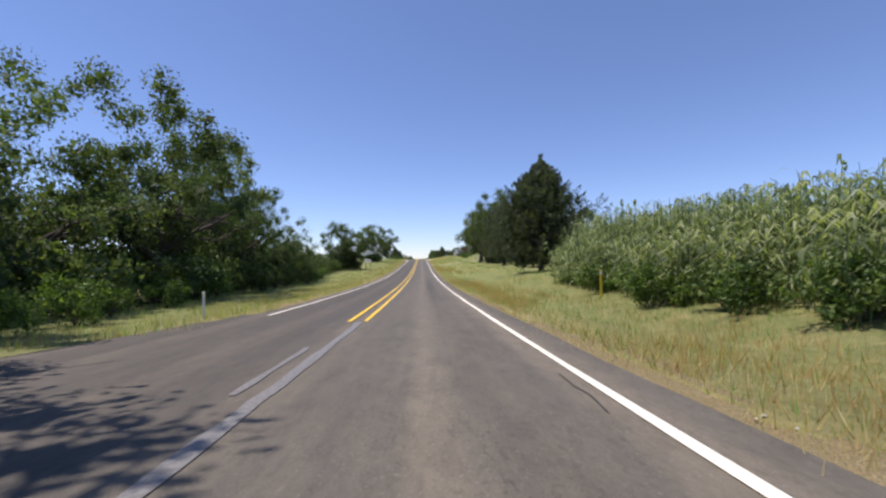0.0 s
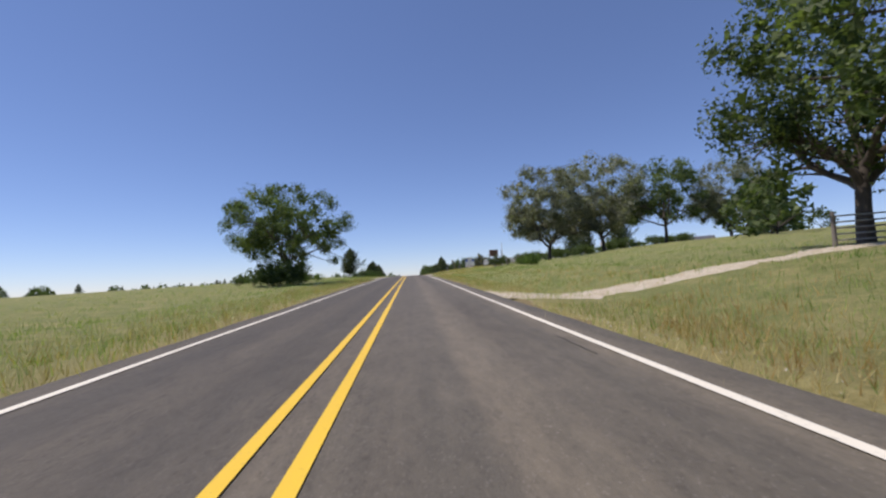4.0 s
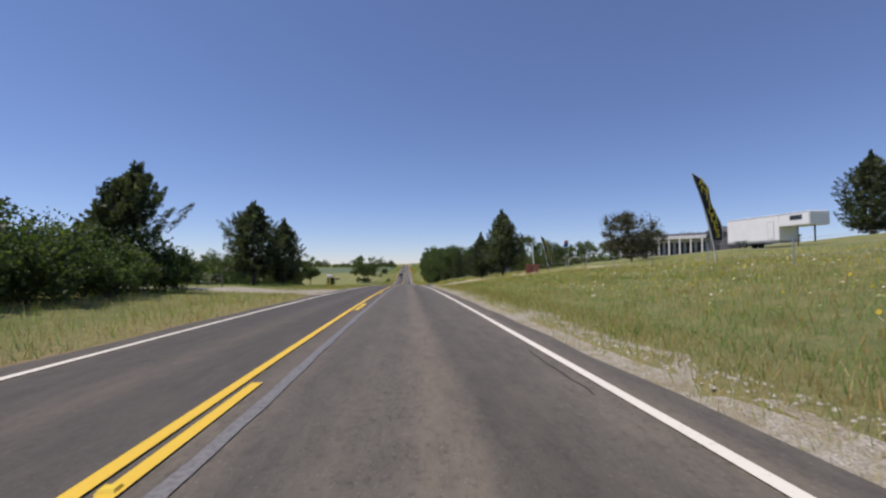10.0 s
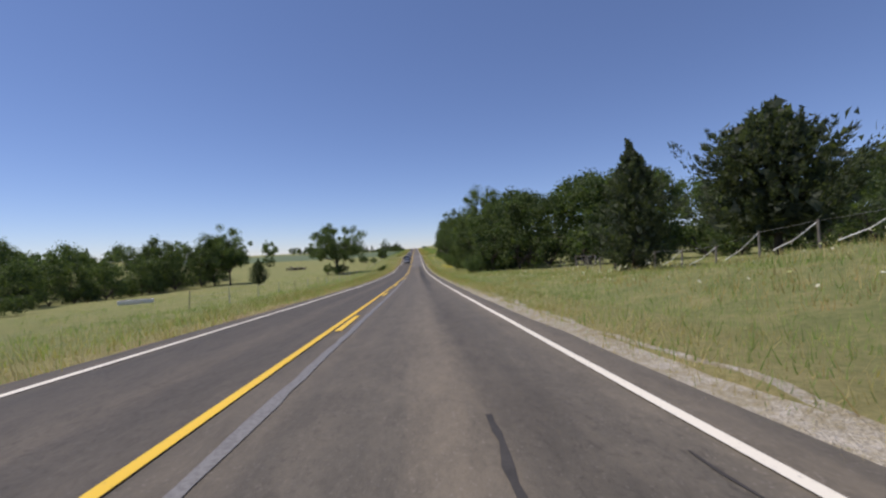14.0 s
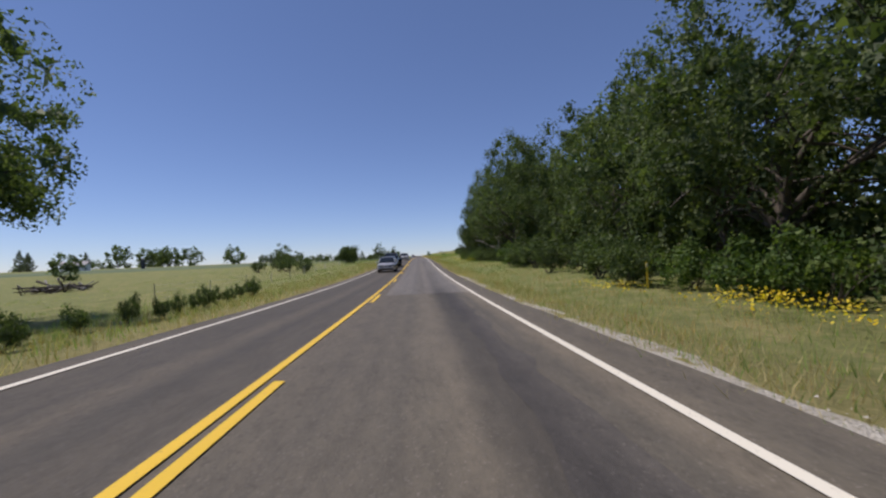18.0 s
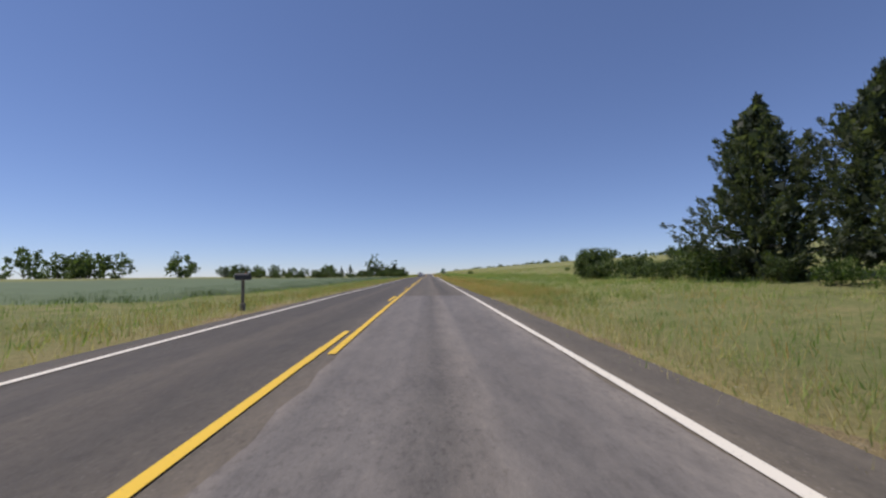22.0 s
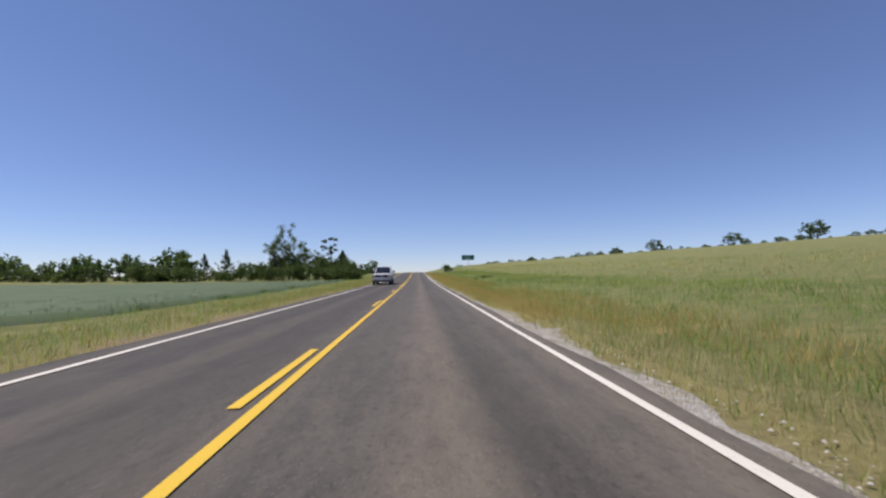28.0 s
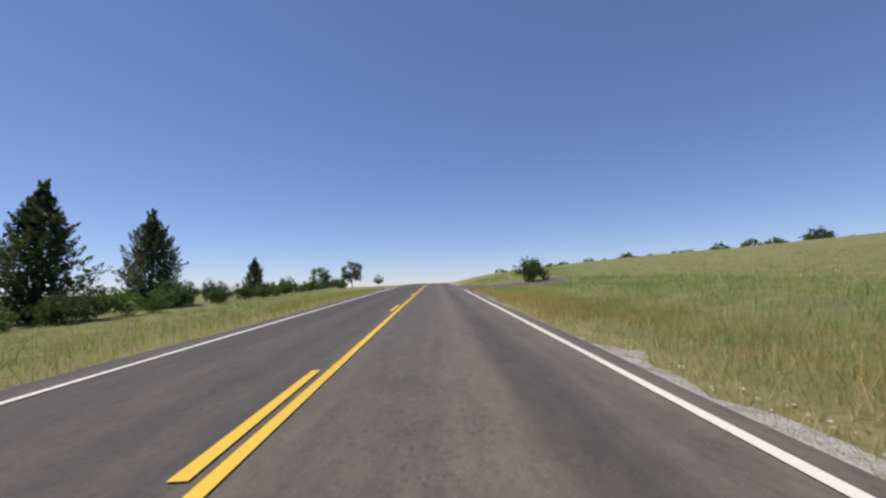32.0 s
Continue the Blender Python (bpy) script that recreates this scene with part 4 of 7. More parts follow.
# behind the reeds and up the yard
row(SHRUBS, (19, 40), (22, 62), 3.4, 1.15, 1.0)
row([SHRUBS[2], SHRUBS[0]], (17.5, 60), (20, 82), 2.8, 0.95, 1.0)
row(FAR_TREES, (52, 110), (98, 122), 7, 0.95, 3)
row(FAR_TREES, (45, 150), (110, 215), 10, 0.9, 5)
row(BELT, (36, 96), (60, 104), 9, 0.85, 2)
row([SHRUBS[2], SHRUBS[0]], (17.5, 156), (19.5, 170), 2.4, 0.8, 0.8)
row([SHRUBS[1]], (18, 184), (21, 187), 2.0, 0.8, 0.5)
mass(BRUSH, (30, 206.5), (75, 209), 2.0, 0.95, 0.6, 1.0, "dark hedge behind big yard oaks")
# hedgerow past the lone cedar
row(SHRUBS, (-13.2, 234), (-11.6, 266), 1.9, 0.8, 0.6)
row(SHRUBS, (-16, 238), (-15, 262), 2.6, 0.9, 0.8)
row([THICKET, SHRUBS[1]], (-10.7, 257), (-11.2, 271), 2.0, 0.85, 0.4)
row([SHRUBS[1], FAR_TREES[2]], (-24, 285), (-40, 330), 6, 0.8, 2)
row(FAR_TREES, (-46, 292), (-52, 318), 6, 0.8, 2)
# tree belt below the pasture
row(BELT, (-40, 346), (-47, 386), 5.0, 0.7, 2.0, group="pasture tree belt")
row(BELT, (-64, 412), (-58, 478), 4.4, 0.82, 2.5, group="pasture tree belt")
row([THICKET], (-56, 420), (-53, 440), 9.0, 0.9, 2.0)
row(BELT, (-60, 404), (-49, 447), 4.0, 0.6, 1.5, group="pasture tree belt")
mass(BRUSH, (-37, 342), (-45, 398), 3.6, 0.9, 1.2, 1.0, "scrub along a pasture tree belt")
mass(BRUSH, (-62, 408), (-55, 470), 4.2, 0.9, 1.5, 1.0, "scrub along a pasture tree belt")
row([THICKET], (-31, 350), (-36, 366), 4.5, 0.55, 1.5)
row(FAR_TREES, (-75, 400), (-140, 520), 12, 1.1, 5)
plant(CEDARS[0], -31, 436, 0.6, 30)
row(SHRUBS[:2], (-17, 456), (-22, 463), 2.6, 1.0, 0.7)
# the wood on the rise, behind the pasture and then along the road
row(BELT, (46, 366), (42, 404), 3.8, 0.72, 2.5, group="pasture wood")
row([FAR_TREES[0], FAR_TREES[2]], (54, 368), (50, 410), 6, 0.75, 3, group="pasture wood")
row(BELT, (40, 402), (16, 411), 4.2, 1.04, 1.5, group="roadside wood")
row(BELT, (34, 440), (150, 430), 6.0, 1.35, 2.0, group="far wood")
mass(BRUSH, (34, 432), (150, 424), 4.0, 1.5, 1.0, 1.2, "dark edge of a wood behind the pasture")
row(ELMS, (15.0, 413), (14.6, 470), 4.0, 1.06, 1.0, tall=1.08, group="roadside wood")
row(ELMS, (14.6, 493), (14.9, 530), 4.2, 1.1, 0.7, tall=1.08, group="roadside wood")
plant(ELMS[2], 15.2, 534.5, 1.0, 100, 1.1, group="roadside wood")
for x, y, k in ((18.5, 527, 1.2), (19.0, 532.5, 1.22), (18.6, 537.5, 1.1), (15.2, 531, 1.15)):
    plant(ELMS[1], x, y, k, 40 * k, 1.08, group="roadside wood")
plant(ELMS[1], 15.4, 539.5, 0.98, 100, group="roadside wood")
plant(ELMS[1], 15.8, 544, 0.86, 100, group="roadside wood")
plant(ELMS[1], 16.2, 548, 0.74, 10, group="roadside wood")
plant(ELMS[1], 16.6, 551.5, 0.62, 40, group="roadside wood")
row(ELMS, (17.5, 473), (17.5, 490), 4.0, 0.72, 0.6, tall=1.0, group="roadside wood")
row(BELT, (20.5, 411), (21, 540), 5.2, 1.08, 1.6, group="roadside wood")
row([SHRUBS[1], THICKET, SHRUBS[1], SHRUBS[0]], (12.8, 411), (12.6, 492), 2.6, 0.85, 0.7, tall=1.1)
row([SHRUBS[1], THICKET, SHRUBS[1]], (12.9, 494), (12.6, 552), 2.4, 0.62, 0.6)
row([SHRUBS[1]], (-7.4, 453), (-7.8, 470), 1.3, 0.26, 0.5, tall=1.3)
mass(BRUSH, (16.5, 411), (16.5, 548), 3.0, 1.3, 0.7, 1.1, "dark undergrowth inside the wood")
plant(SNAG, 16.0, 483, 1.35, 200, label="tall bleached dead tree at the wood's edge")
for x, y, k, r in ((15.2, 518, 0.78, 40), (13.4, 497, 0.8, 10), (13.8, 507, 0.7, 200)):
    plant(BARE, x, y, k, r, label="bleached dead tree at the wood's edge")
for x, y, k, r in ((17.6, 496, 1.4, 20), (20.5, 501, 1.5, 140)):
    plant(ELMS[0], x, y, k, r, label="tall open-crowned tree above the wood's edge", group="roadside wood")
row(SHRUBS[:2], (14.2, 553), (15.0, 568), 2.4, 0.5, 0.6)
row(SHRUBS, (11.2, 520), (11.4, 534), 2.0, 0.75, 0.4)
mass(BRUSH, (14.6, 563), (14.0, 579), 1.5, 0.5, 0.5, 0.9, "low dark scrub below ragged cedars")
# open fields
heap = thing("brush_pile", (-39.9, 496.3, gz(-39.9, 496.3)), "grey heap of cut branches in the pasture", "brush pile", "", 20)
for k in range(40):
    a, r = rng.random() * 6.283, 2.6 * math.sqrt(rng.random())
    c = Vector((r * math.cos(a) * 1.3, r * math.sin(a) * 0.7, 0.15 + (1.5 - 0.5 * r) * rng.random()))
    d = Vector((rng.normal(0, 1), rng.normal(0, 0.7), rng.normal(0, 0.3))).normalized() * (0.8 + 0.7 * rng.random())
    part("branch", rod_bm(c - d, c + d, 0.10 + 0.06 * rng.random(), 0.05, 6), M_BARK if k % 3 else M_PALE_BARK, heap)
plant(FAR_TREES[0], -56.5, 519, 0.62, 20, label="rounded tree beyond a brush heap")
row([SHRUBS[1]], (-14.5, 505), (-22, 512), 3, 0.75, 1.0)
plant(OAKS[2], -19, 512, 0.42, 60, label="small tree on the field bank")
row([FAR_TREES[2], FAR_TREES[0]], (-185, 810), (-240, 822), 9, 2.0, 4)
plant(FAR_TREES[2], -159, 832, 2.1, 10, tall=1.2, label="rounded dark tree alone in the crop field")
row(FAR_TREES, (-140, 838), (-110, 870), 14, 1.2, 5)
row(FAR_TREES[1:], (-250, 600), (-300, 900), 28, 1.6, 15)
row(FAR_TREES, (-120, 560), (-340, 700), 45, 1.3, 18)
row(FAR_TREES, (-420, 300), (-420, 1000), 30, 2.0, 30)
row(FAR_TREES, (-260, 60), (-300, 330), 26, 1.2, 20)
row(FAR_TREES, (-150, 180), (-190, 330), 24, 0.7, 12)
# copse at the end of the crop field
mass(BRUSH, (-12.5, 785), (-62, 797), 2.4, 1.1, 1.0, 1.1, "dense scrub of a copse at the field's end")
row([THICKET], (-12.8, 787), (-16, 803), 1.9, 1.15, 0.7, tall=1.2)
mass(BRUSH, (-18, 790), (-20, 805), 2.2, 1.2, 0.8, 1.2, "dense scrub of a copse at the field's end")
row([FAR_TREES[1], FAR_TREES[0], FAR_TREES[2]], (-30, 798), (-120, 806), 5, 0.86, 2, vary=0.35)
row([FAR_TREES[2]], (-60, 796), (-112, 800), 6, 0.55, 1.5)
for x, y, k, r in ((-29.4, 799.5, 1.17, 30), (-32.4, 801, 0.95, 140), (-26.8, 798.5, 0.8, 250), (-21.5, 796, 0.62, 80)):
    plant(ELMS[2], x, y, k, r, label="tall ragged tree rising from a copse")
plant(STALK, -17.6, 789.3, 1.0, 0)
for x, y, s, c in ((-19.4, 814.5, 0.82, 1), (-21.0, 826, 0.84, 1), (-24, 806, 0.62, 0), (-19, 805, 0.55, 1), (-20, 843, 0.5, 1)):
    plant(CEDARS[c], x, y, s, rng.random() * 360)
row([THICKET, SHRUBS[0]], (-16.5, 804), (-18, 880), 2.4, 0.62, 0.7)
plant(OAKS[1], -20, 872, 0.42, 0)
plant(OAKS[1], -20, 902, 0.66, 90)
plant(OAKS[2], -17, 930, 0.4, 90)
# ridge on the far side of the rising field
row([FAR_TREES[2], FAR_TREES[0], SHRUBS[1]], (126, 690), (102, 900), 2.6, 0.25, 3, vary=0.6, tall=0.7)
for x, y, k in ((118, 812, 0.9), (112, 838, 0.75), (106, 878, 0.85)):
    plant(FAR_TREES[0], x, y, k, 9 * y, 0.8)
row([FAR_TREES[2]], (102, 900), (25, 985), 4, 0.5, 3, vary=0.5, tall=0.7)
row([FAR_TREES[2]], (128, 560), (126, 690), 16, 0.22, 4, vary=0.4, tall=0.7)
plant(FAR_TREES[0], 72, 630, 0.85, 10)
plant(SHRUBS[0], 16.3, 696.7, 0.62, 10, tall=1.15, label="single dark shrub in the grass field")
plant(SHRUBS[2], 11.3, 836, 1.25, 0, tall=1.2, label="feathery grey-green bush at the side road")
row([SHRUBS[2], SHRUBS[1]], (38, 604), (62, 642), 2.4, 0.7, 1.5)
row([SHRUBS[2], SHRUBS[1]], (24, 612), (30, 606), 2.2, 0.36, 0.8)
row([SHRUBS[2]], (9.3, 752), (12.6, 757), 0.7, 0.17, 0.35, tall=1.1)


# ---------------------------------------------------------------- verges
def keep_clear(x, y):
    """True where gravel, drives or the side roads leave the ground bare."""
    out = np.zeros(len(x), bool)
    for x0, x1, y0, y1 in BARE_GROUND:
        out |= (x > x0) & (x < x1) & (y > y0) & (y < y1)
    return out


STRAW_GROUND = (4, 13, 173, 191)
BARE_GROUND = [(4, 6.4, 173, 187.5), (-60, -3, -30, -9), (-8.4, -3, -12, 10), (4, 6.5, 187.5, 196), (6, 12, 192, 198.5), (11, 34, 198, 202.5), (4, 7.5, 298, 312), (7, 14, 302, 311), (13, 36, 306, 309.5), (4, 30, 110.5, 112.4), (-12, -3, 274, 283.5),
               (-30, -12, 276, 281), (-5, -3, 535, 545.5), (-8, -5, 538, 543.5), (4, 14, 829, 840), (-7, -3, 166, 190)]


def blades(name, n, x0, x1, y0, y1, low, high, width, material, label, seed, near=1.6, lean=0.7, tufts=6, patch=0.0):
    """Grass as single blades in small tufts; near > 1 crowds them towards x0."""
    g = np.random.default_rng(seed)
    k = int(n * 1.3) // tufts
    tx = x0 + (x1 - x0) * g.random(k) ** near
    ty = y0 + (y1 - y0) * g.random(k)
    if patch:
        wave = np.sin(ty * 0.13 + tx * 0.5) + np.sin(ty * 0.041 + 2.0) + np.sin(ty * 0.31 - tx * 0.9) * 0.7
        sel = wave > patch * 2 - 1.6
        tx, ty = tx[sel], ty[sel]
    sel = ~keep_clear(tx, ty)
    if material is M_GRASS:
        x_, X_, y_, Y_ = STRAW_GROUND
        sel &= ~((tx > x_) & (tx < X_) & (ty > y_) & (ty < Y_) & (g.random(len(tx)) < 0.75))
    tx, ty = tx[sel], ty[sel]
    x = np.repeat(tx, tufts) + g.normal(0, 0.2, len(tx) * tufts)
    y = np.repeat(ty, tufts) + g.normal(0, 0.2, len(tx) * tufts)
    m = len(x)
    h = (low + (high - low) * g.random(m)) * np.repeat(0.75 + 0.5 * g.random(len(tx)), tufts)
    a = g.random(m) * 6.283
    z = ground_z(x, y) - 0.03
    wv = 0.62 * width * (0.6 + 0.8 * g.random(m))
    bx, by = np.cos(a) * wv * 0.5, np.sin(a) * wv * 0.5
    la = g.random(m) * 6.283
    ll = lean * h * g.random(m)
    p0 = np.stack([x - bx, y - by, z], 1)
    p1 = np.stack([x + bx, y + by, z], 1)
    p2 = np.stack([x + np.cos(la) * ll, y + np.sin(la) * ll, z + h], 1)
    v = np.stack([p0, p1, p2], 1).reshape(-1, 3)
    ob = new(name, quick_mesh(name, v, np.arange(len(v)), 3, material))
    return tagged(ob, label, "grass", kind="stuff")


blades("verge_grass", 56000, 4.3, 6.6, -10, 575, 0.06, 0.28, 0.022, M_DRY, "dry straw-coloured grass along the road edge", 1, 1.3, lean=0.9)
blades("verge_grass", 60000, 4.3, 10, 560, 850, 0.12, 0.36, 0.018, M_DRY, "tall dry seeding grass along the road edge", 2, 1.15)
blades("verge_grass", 100000, 4.45, 13.5, -10, 580, 0.08, 0.30, 0.028, M_GRASS, "green verge grass", 3, 0.95)
blades("verge_grass", 85000, 6.2, 17, 560, 850, 0.12, 0.40, 0.03, M_GRASS, "green verge grass", 4, 0.9)
blades("verge_grass", 80000, -3.9, -9.5, -10, 840, 0.10, 0.40, 0.026, M_DRY, "dry pale grass along the road edge", 5, 1.1)
blades("verge_grass", 80000, -4.1, -13, -10, 840, 0.10, 0.42, 0.03, M_GRASS, "green verge grass", 6, 1.0)
blades("verge_grass", 20000, 4.6, 8.2, -10, 110, 0.12, 0.36, 0.022, M_RUSSET, "ochre seeding grass along the road edge", 17, 1.0, patch=0.55)
blades("bank_grass", 90000, 5.2, 22, 192, 345, 0.06, 0.24, 0.024, M_GRASS, "short matted olive bank grass", 18, 1.2)
blades("bank_grass", 56000, 5.2, 22, 192, 345, 0.06, 0.26, 0.026, M_RUSSET, "short russet bank grass", 19, 1.2)
blades("verge_grass", 26000, 4.7, 11.0, -10, 570, 0.15, 0.42, 0.02, M_RUSSET, "russet seeding grass among the green verge", 13, 1.0, patch=0.5)
blades("verge_grass", 78000, 4.4, 9.0, 566, 835, 0.12, 0.42, 0.02, M_RUSSET, "tall russet seeding grass along the road", 14, 1.2, patch=0.45)
blades("verge_grass", 30000, 4.3, 8.0, 566, 835, 0.1, 0.3, 0.02, M_GRASS, "fresh green grass among the seeding verge", 28, 1.1)
blades("verge_grass", 16000, -4.4, -10.0, 20, 840, 0.15, 0.45, 0.022, M_RUSSET, "russet seeding grass among the pale verge", 15, 1.0, patch=0.5)
blades("verge_grass", 26000, 4.75, 6.8, 196, 330, 0.05, 0.2, 0.02, M_DRY, "short straw along a gravel shoulder", 29, 1.0)
blades("verge_grass", 9000, 4.5, 12, 172, 191, 0.05, 0.22, 0.02, M_DRY, "short dry straw on a worn verge", 16, 1.0)
blades("verge_grass", 60000, 4.15, 8.5, 562, 840, 0.05, 0.2, 0.016, M_DRY, "short fine straw along the road edge", 20, 1.4)
blades("verge_grass", 60000, 4.25, 8, 0, 562, 0.05, 0.18, 0.018, M_GRASS, "short fine grass along the road edge", 24, 1.3)
blades("meadow_grass", 85000, 12, 42, 10, 850, 0.12, 0.36, 0.036, M_GRASS, "rough green meadow grass", 7, 1.4)
blades("meadow_grass", 52000, -12, -36, 10, 850, 0.12, 0.36, 0.036, M_GRASS, "rough green pasture grass", 8, 1.4)
blades("meadow_grass", 12000, 12, 40, 560, 850, 0.2, 0.45, 0.05, M_DRY, "tall dry seeding grass", 9, 1.2)
blades("meadow_grass", 20000, 9, 26, 190, 400, 0.15, 0.45, 0.04, M_DRY, "tall dry seeding grass", 10, 1.0)


def flower_patch(name, n, x0, x1, y0, y1, low, high, material, label, seed, size=0.05):
    """Flower heads on stems as small tilted five-sided discs."""
    g = np.random.default_rng(seed)
    x, y = x0 + (x1 - x0) * g.random(n), y0 + (y1 - y0) * g.random(n)
    z = ground_z(x, y) + low + (high - low) * g.random(n)
    c = np.stack([x, y, z], 1)
    a = np.arange(5) * 2 * math.pi / 5
    tilt = g.normal(0, 0.5, (n, 2))
    s = size * (0.6 + 0.8 * g.random((n, 1)))
    ring = np.stack([np.cos(a)[None] * s, np.sin(a)[None] * s, np.zeros((n, 5))], 2)
    ring[:, :, 2] = ring[:, :, 0] * tilt[:, :1] + ring[:, :, 1] * tilt[:, 1:]
    v = (c[:, None] + ring).reshape(-1, 3)
    return tagged(new(name, quick_mesh(name, v, np.arange(len(v)), 5, material)), label, "flowers", kind="stuff")


flower_patch("wildflowers", 4200, 8, 22, 195, 310, 0.3, 0.55, M_FLOWER, "scattered yellow wildflowers on the grassy bank", 21, 0.03)
flower_patch("wildflowers", 2600, 7, 20, 190, 310, 0.25, 0.5, M_PALE_FLOWER, "scattered cream wildflowers on the grassy bank", 22, 0.03)
flower_patch("wildflowers", 700, 8, 20, 312, 400, 0.2, 0.5, M_PALE_FLOWER, "pale wildflowers in pasture grass", 23, 0.035)
flower_patch("wildflowers", 260, 7.0, 8.0, 324.4, 325.8, 0.1, 0.42, M_FLOWER, "clump of bright yellow flowers by the road", 24, 0.026)
flower_patch("wildflowers", 420, 8.6, 10.6, 450.5, 456, 0.25, 0.6, M_FLOWER, "clump of yellow flowers in front of the wood", 25, 0.032)
flower_patch("wildflowers", 130, 8.2, 9.6, 458.5, 463, 0.25, 0.55, M_FLOWER, "yellow flowers in front of the wood", 31, 0.03)
flower_patch("wildflowers", 300, 7.5, 11, 508, 535, 0.3, 0.7, M_FLOWER, "yellow flowers in front of the wood", 26, 0.03)
flower_patch("wildflowers", 400, 12, 30, 770, 830, 0.3, 0.6, M_FLOWER, "scattered yellow wildflowers in the field", 27, 0.025)


def reed_bed():
    """Tall cane reeds: stems with long arching leaves and feathery tops."""
    g = np.random.default_rng(31)
    n = 2100
    y = 7.0 + 21.0 * g.random(n)
    x = np.interp(y, [7, 16, 28], [8.9, 9.2, 10.0]) + 7.0 * g.random(n)
    sel = x > 9.3 + 0.5 * np.sin(y * 0.8)
    x, y = x[sel], y[sel]
    n = len(x)
    z = ground_z(x, y)
    H = (2.3 + 1.4 * g.random(n)) * np.where(x < 10.6, 0.7, 1.0) * np.interp(y, [7, 15, 20], [0.8, 0.9, 1.0])
    lx, ly = g.normal(0, 0.25, n), g.normal(0, 0.25, n)
    vs, per = [], 9
    # stems
    w = 0.018
    vs.append(np.stack([np.stack([x - w, y, z], 1), np.stack([x + w, y, z], 1), np.stack([x + lx + w * .5, y + ly, z + H], 1), np.stack([x + lx - w * .5, y + ly, z + H], 1)], 1))
    for k in range(per):
        f = 0.12 + 0.85 * (k + g.random(n)) / per
        px_, py_, pz_ = x + lx * f, y + ly * f, z + H * f
        a = g.random(n) * 6.283
        L = (0.55 + 0.5 * g.random(n)) * (1.1 - 0.4 * f)
        dx, dy = np.cos(a), np.sin(a)
        ww = 0.035
        mid = np.stack([px_ + dx * L * 0.45, py_ + dy * L * 0.45, pz_ + L * 0.35], 1)
        side = np.stack([-dy * ww, dx * ww, np.zeros(n)], 1)
        tip = np.stack([px_ + dx * L, py_ + dy * L, pz_ + L * (0.15 - 0.3 * g.random(n))], 1)
        root = np.stack([px_, py_, pz_], 1)
        vs.append(np.stack([root, mid + side, tip, mid - side], 1))
    v = np.concatenate(vs).reshape(-1, 3)
    tagged(new("reeds", quick_mesh("reeds", v, np.arange(len(v)), 4, M_REED)), "dense stand of tall grey-green cane reeds", "reeds", kind="stuff")
    # seed plumes
    m = 36
    i = g.integers(0, n, m)
    c = np.stack([x[i] + lx[i], y[i] + ly[i], z[i] + H[i] + 0.15], 1)
    q = leaves(g, c, np.full(m, 0.16), 12, 0.16, (0.4, 0.4, 1.6), lift=1.5)
    tagged(new("reed_plumes", quick_mesh("reed_plumes", q, np.arange(len(q)), 3, M_REED)), "feathery pale seed heads above the reeds", "reeds", kind="stuff")


reed_bed()
row([SHRUBS[2]], (9.4, 7.5), (9.8, 24), 2.6, 0.66, 0.3)


def crop_field():
    """Low even crop, its canopy a gently uneven sheet."""
    xs = np.concatenate([[-12.2, -12.6, -13.6], np.arange(-15, -60, -3.0), np.arange(-60, -150, -9.0)])
    yy = np.arange(566, 781, 3.0)
    gx, gy = np.meshgrid(xs, yy)
    h = np.where((gx > -12.4) | (gy < 567) | (gy > 777), -0.1, 0.30) + 0.04 * np.sin(gx * 3.1 + gy) * np.sin(gy * 1.7)
    v = np.stack([gx + 0.4 * np.sin(gy * 0.7), gy, ground_z(gx, gy) + h], -1).reshape(-1, 3)
    nx = len(xs)
    i = (np.arange(len(yy) - 1)[:, None] * nx + np.arange(nx - 1)[None]).ravel()
    me = quick_mesh("crop", v, np.stack([i, i + nx, i + nx + 1, i + 1], 1).ravel(), 4, M_CROPS)
    tagged(new("crop", me), "even blue-green field crop behind a dry verge", "crop", kind="stuff")


M_CROPS = surface("crop_canopy", (0.070, 0.105, 0.042), (0.125, 0.170, 0.075), 0.25, 14.0, 0.9, relief=1.0)
crop_field()
blades("crop_edge", 30000, -12.6, -24, 566, 781, 0.3, 0.5, 0.05, M_CROP, "upright green stalks at the crop's edge", 12, 1.8, 0.2)


# ---------------------------------------------------------------- gravel, drives and the side road
def gravel_material(name, dirt, pale, bare):
    """Crushed stone thinning out into dry soil: stones as speckle, soil where they are swept away."""
    m, t, b = nodes_of(name)
    v = coords(t)
    cell = node(t, "ShaderNodeTexVoronoi", Scale=46.0)
    t.links.new(v, cell.inputs["Vector"])
    spread = noise_of(t, v, 2.6, 8.0, 0.8)
    grain = noise_of(t, v, 40.0, 3.0, 0.7)
    stone = ramp(t, cell.outputs["Color"], [(0.15, tuple(0.55 * c for c in pale)), (0.6, tuple(0.85 * c for c in pale)), (0.9, pale)])
    soil = ramp(t, grain, [(0.3, tuple(0.55 * c for c in dirt)), (0.7, tuple(1.3 * c for c in dirt))])
    c = mixc(t, ramp(t, spread, [(bare - 0.08, (0, 0, 0)), (bare + 0.1, (0.9, 0.9, 0.9))]), soil, stone)
    t.links.new(c, b.inputs["Base Color"])
    b.inputs["Roughness"].default_value = 0.95
    bump(t, cell.outputs["Distance"], b, 0.8, 0.03)
    return m


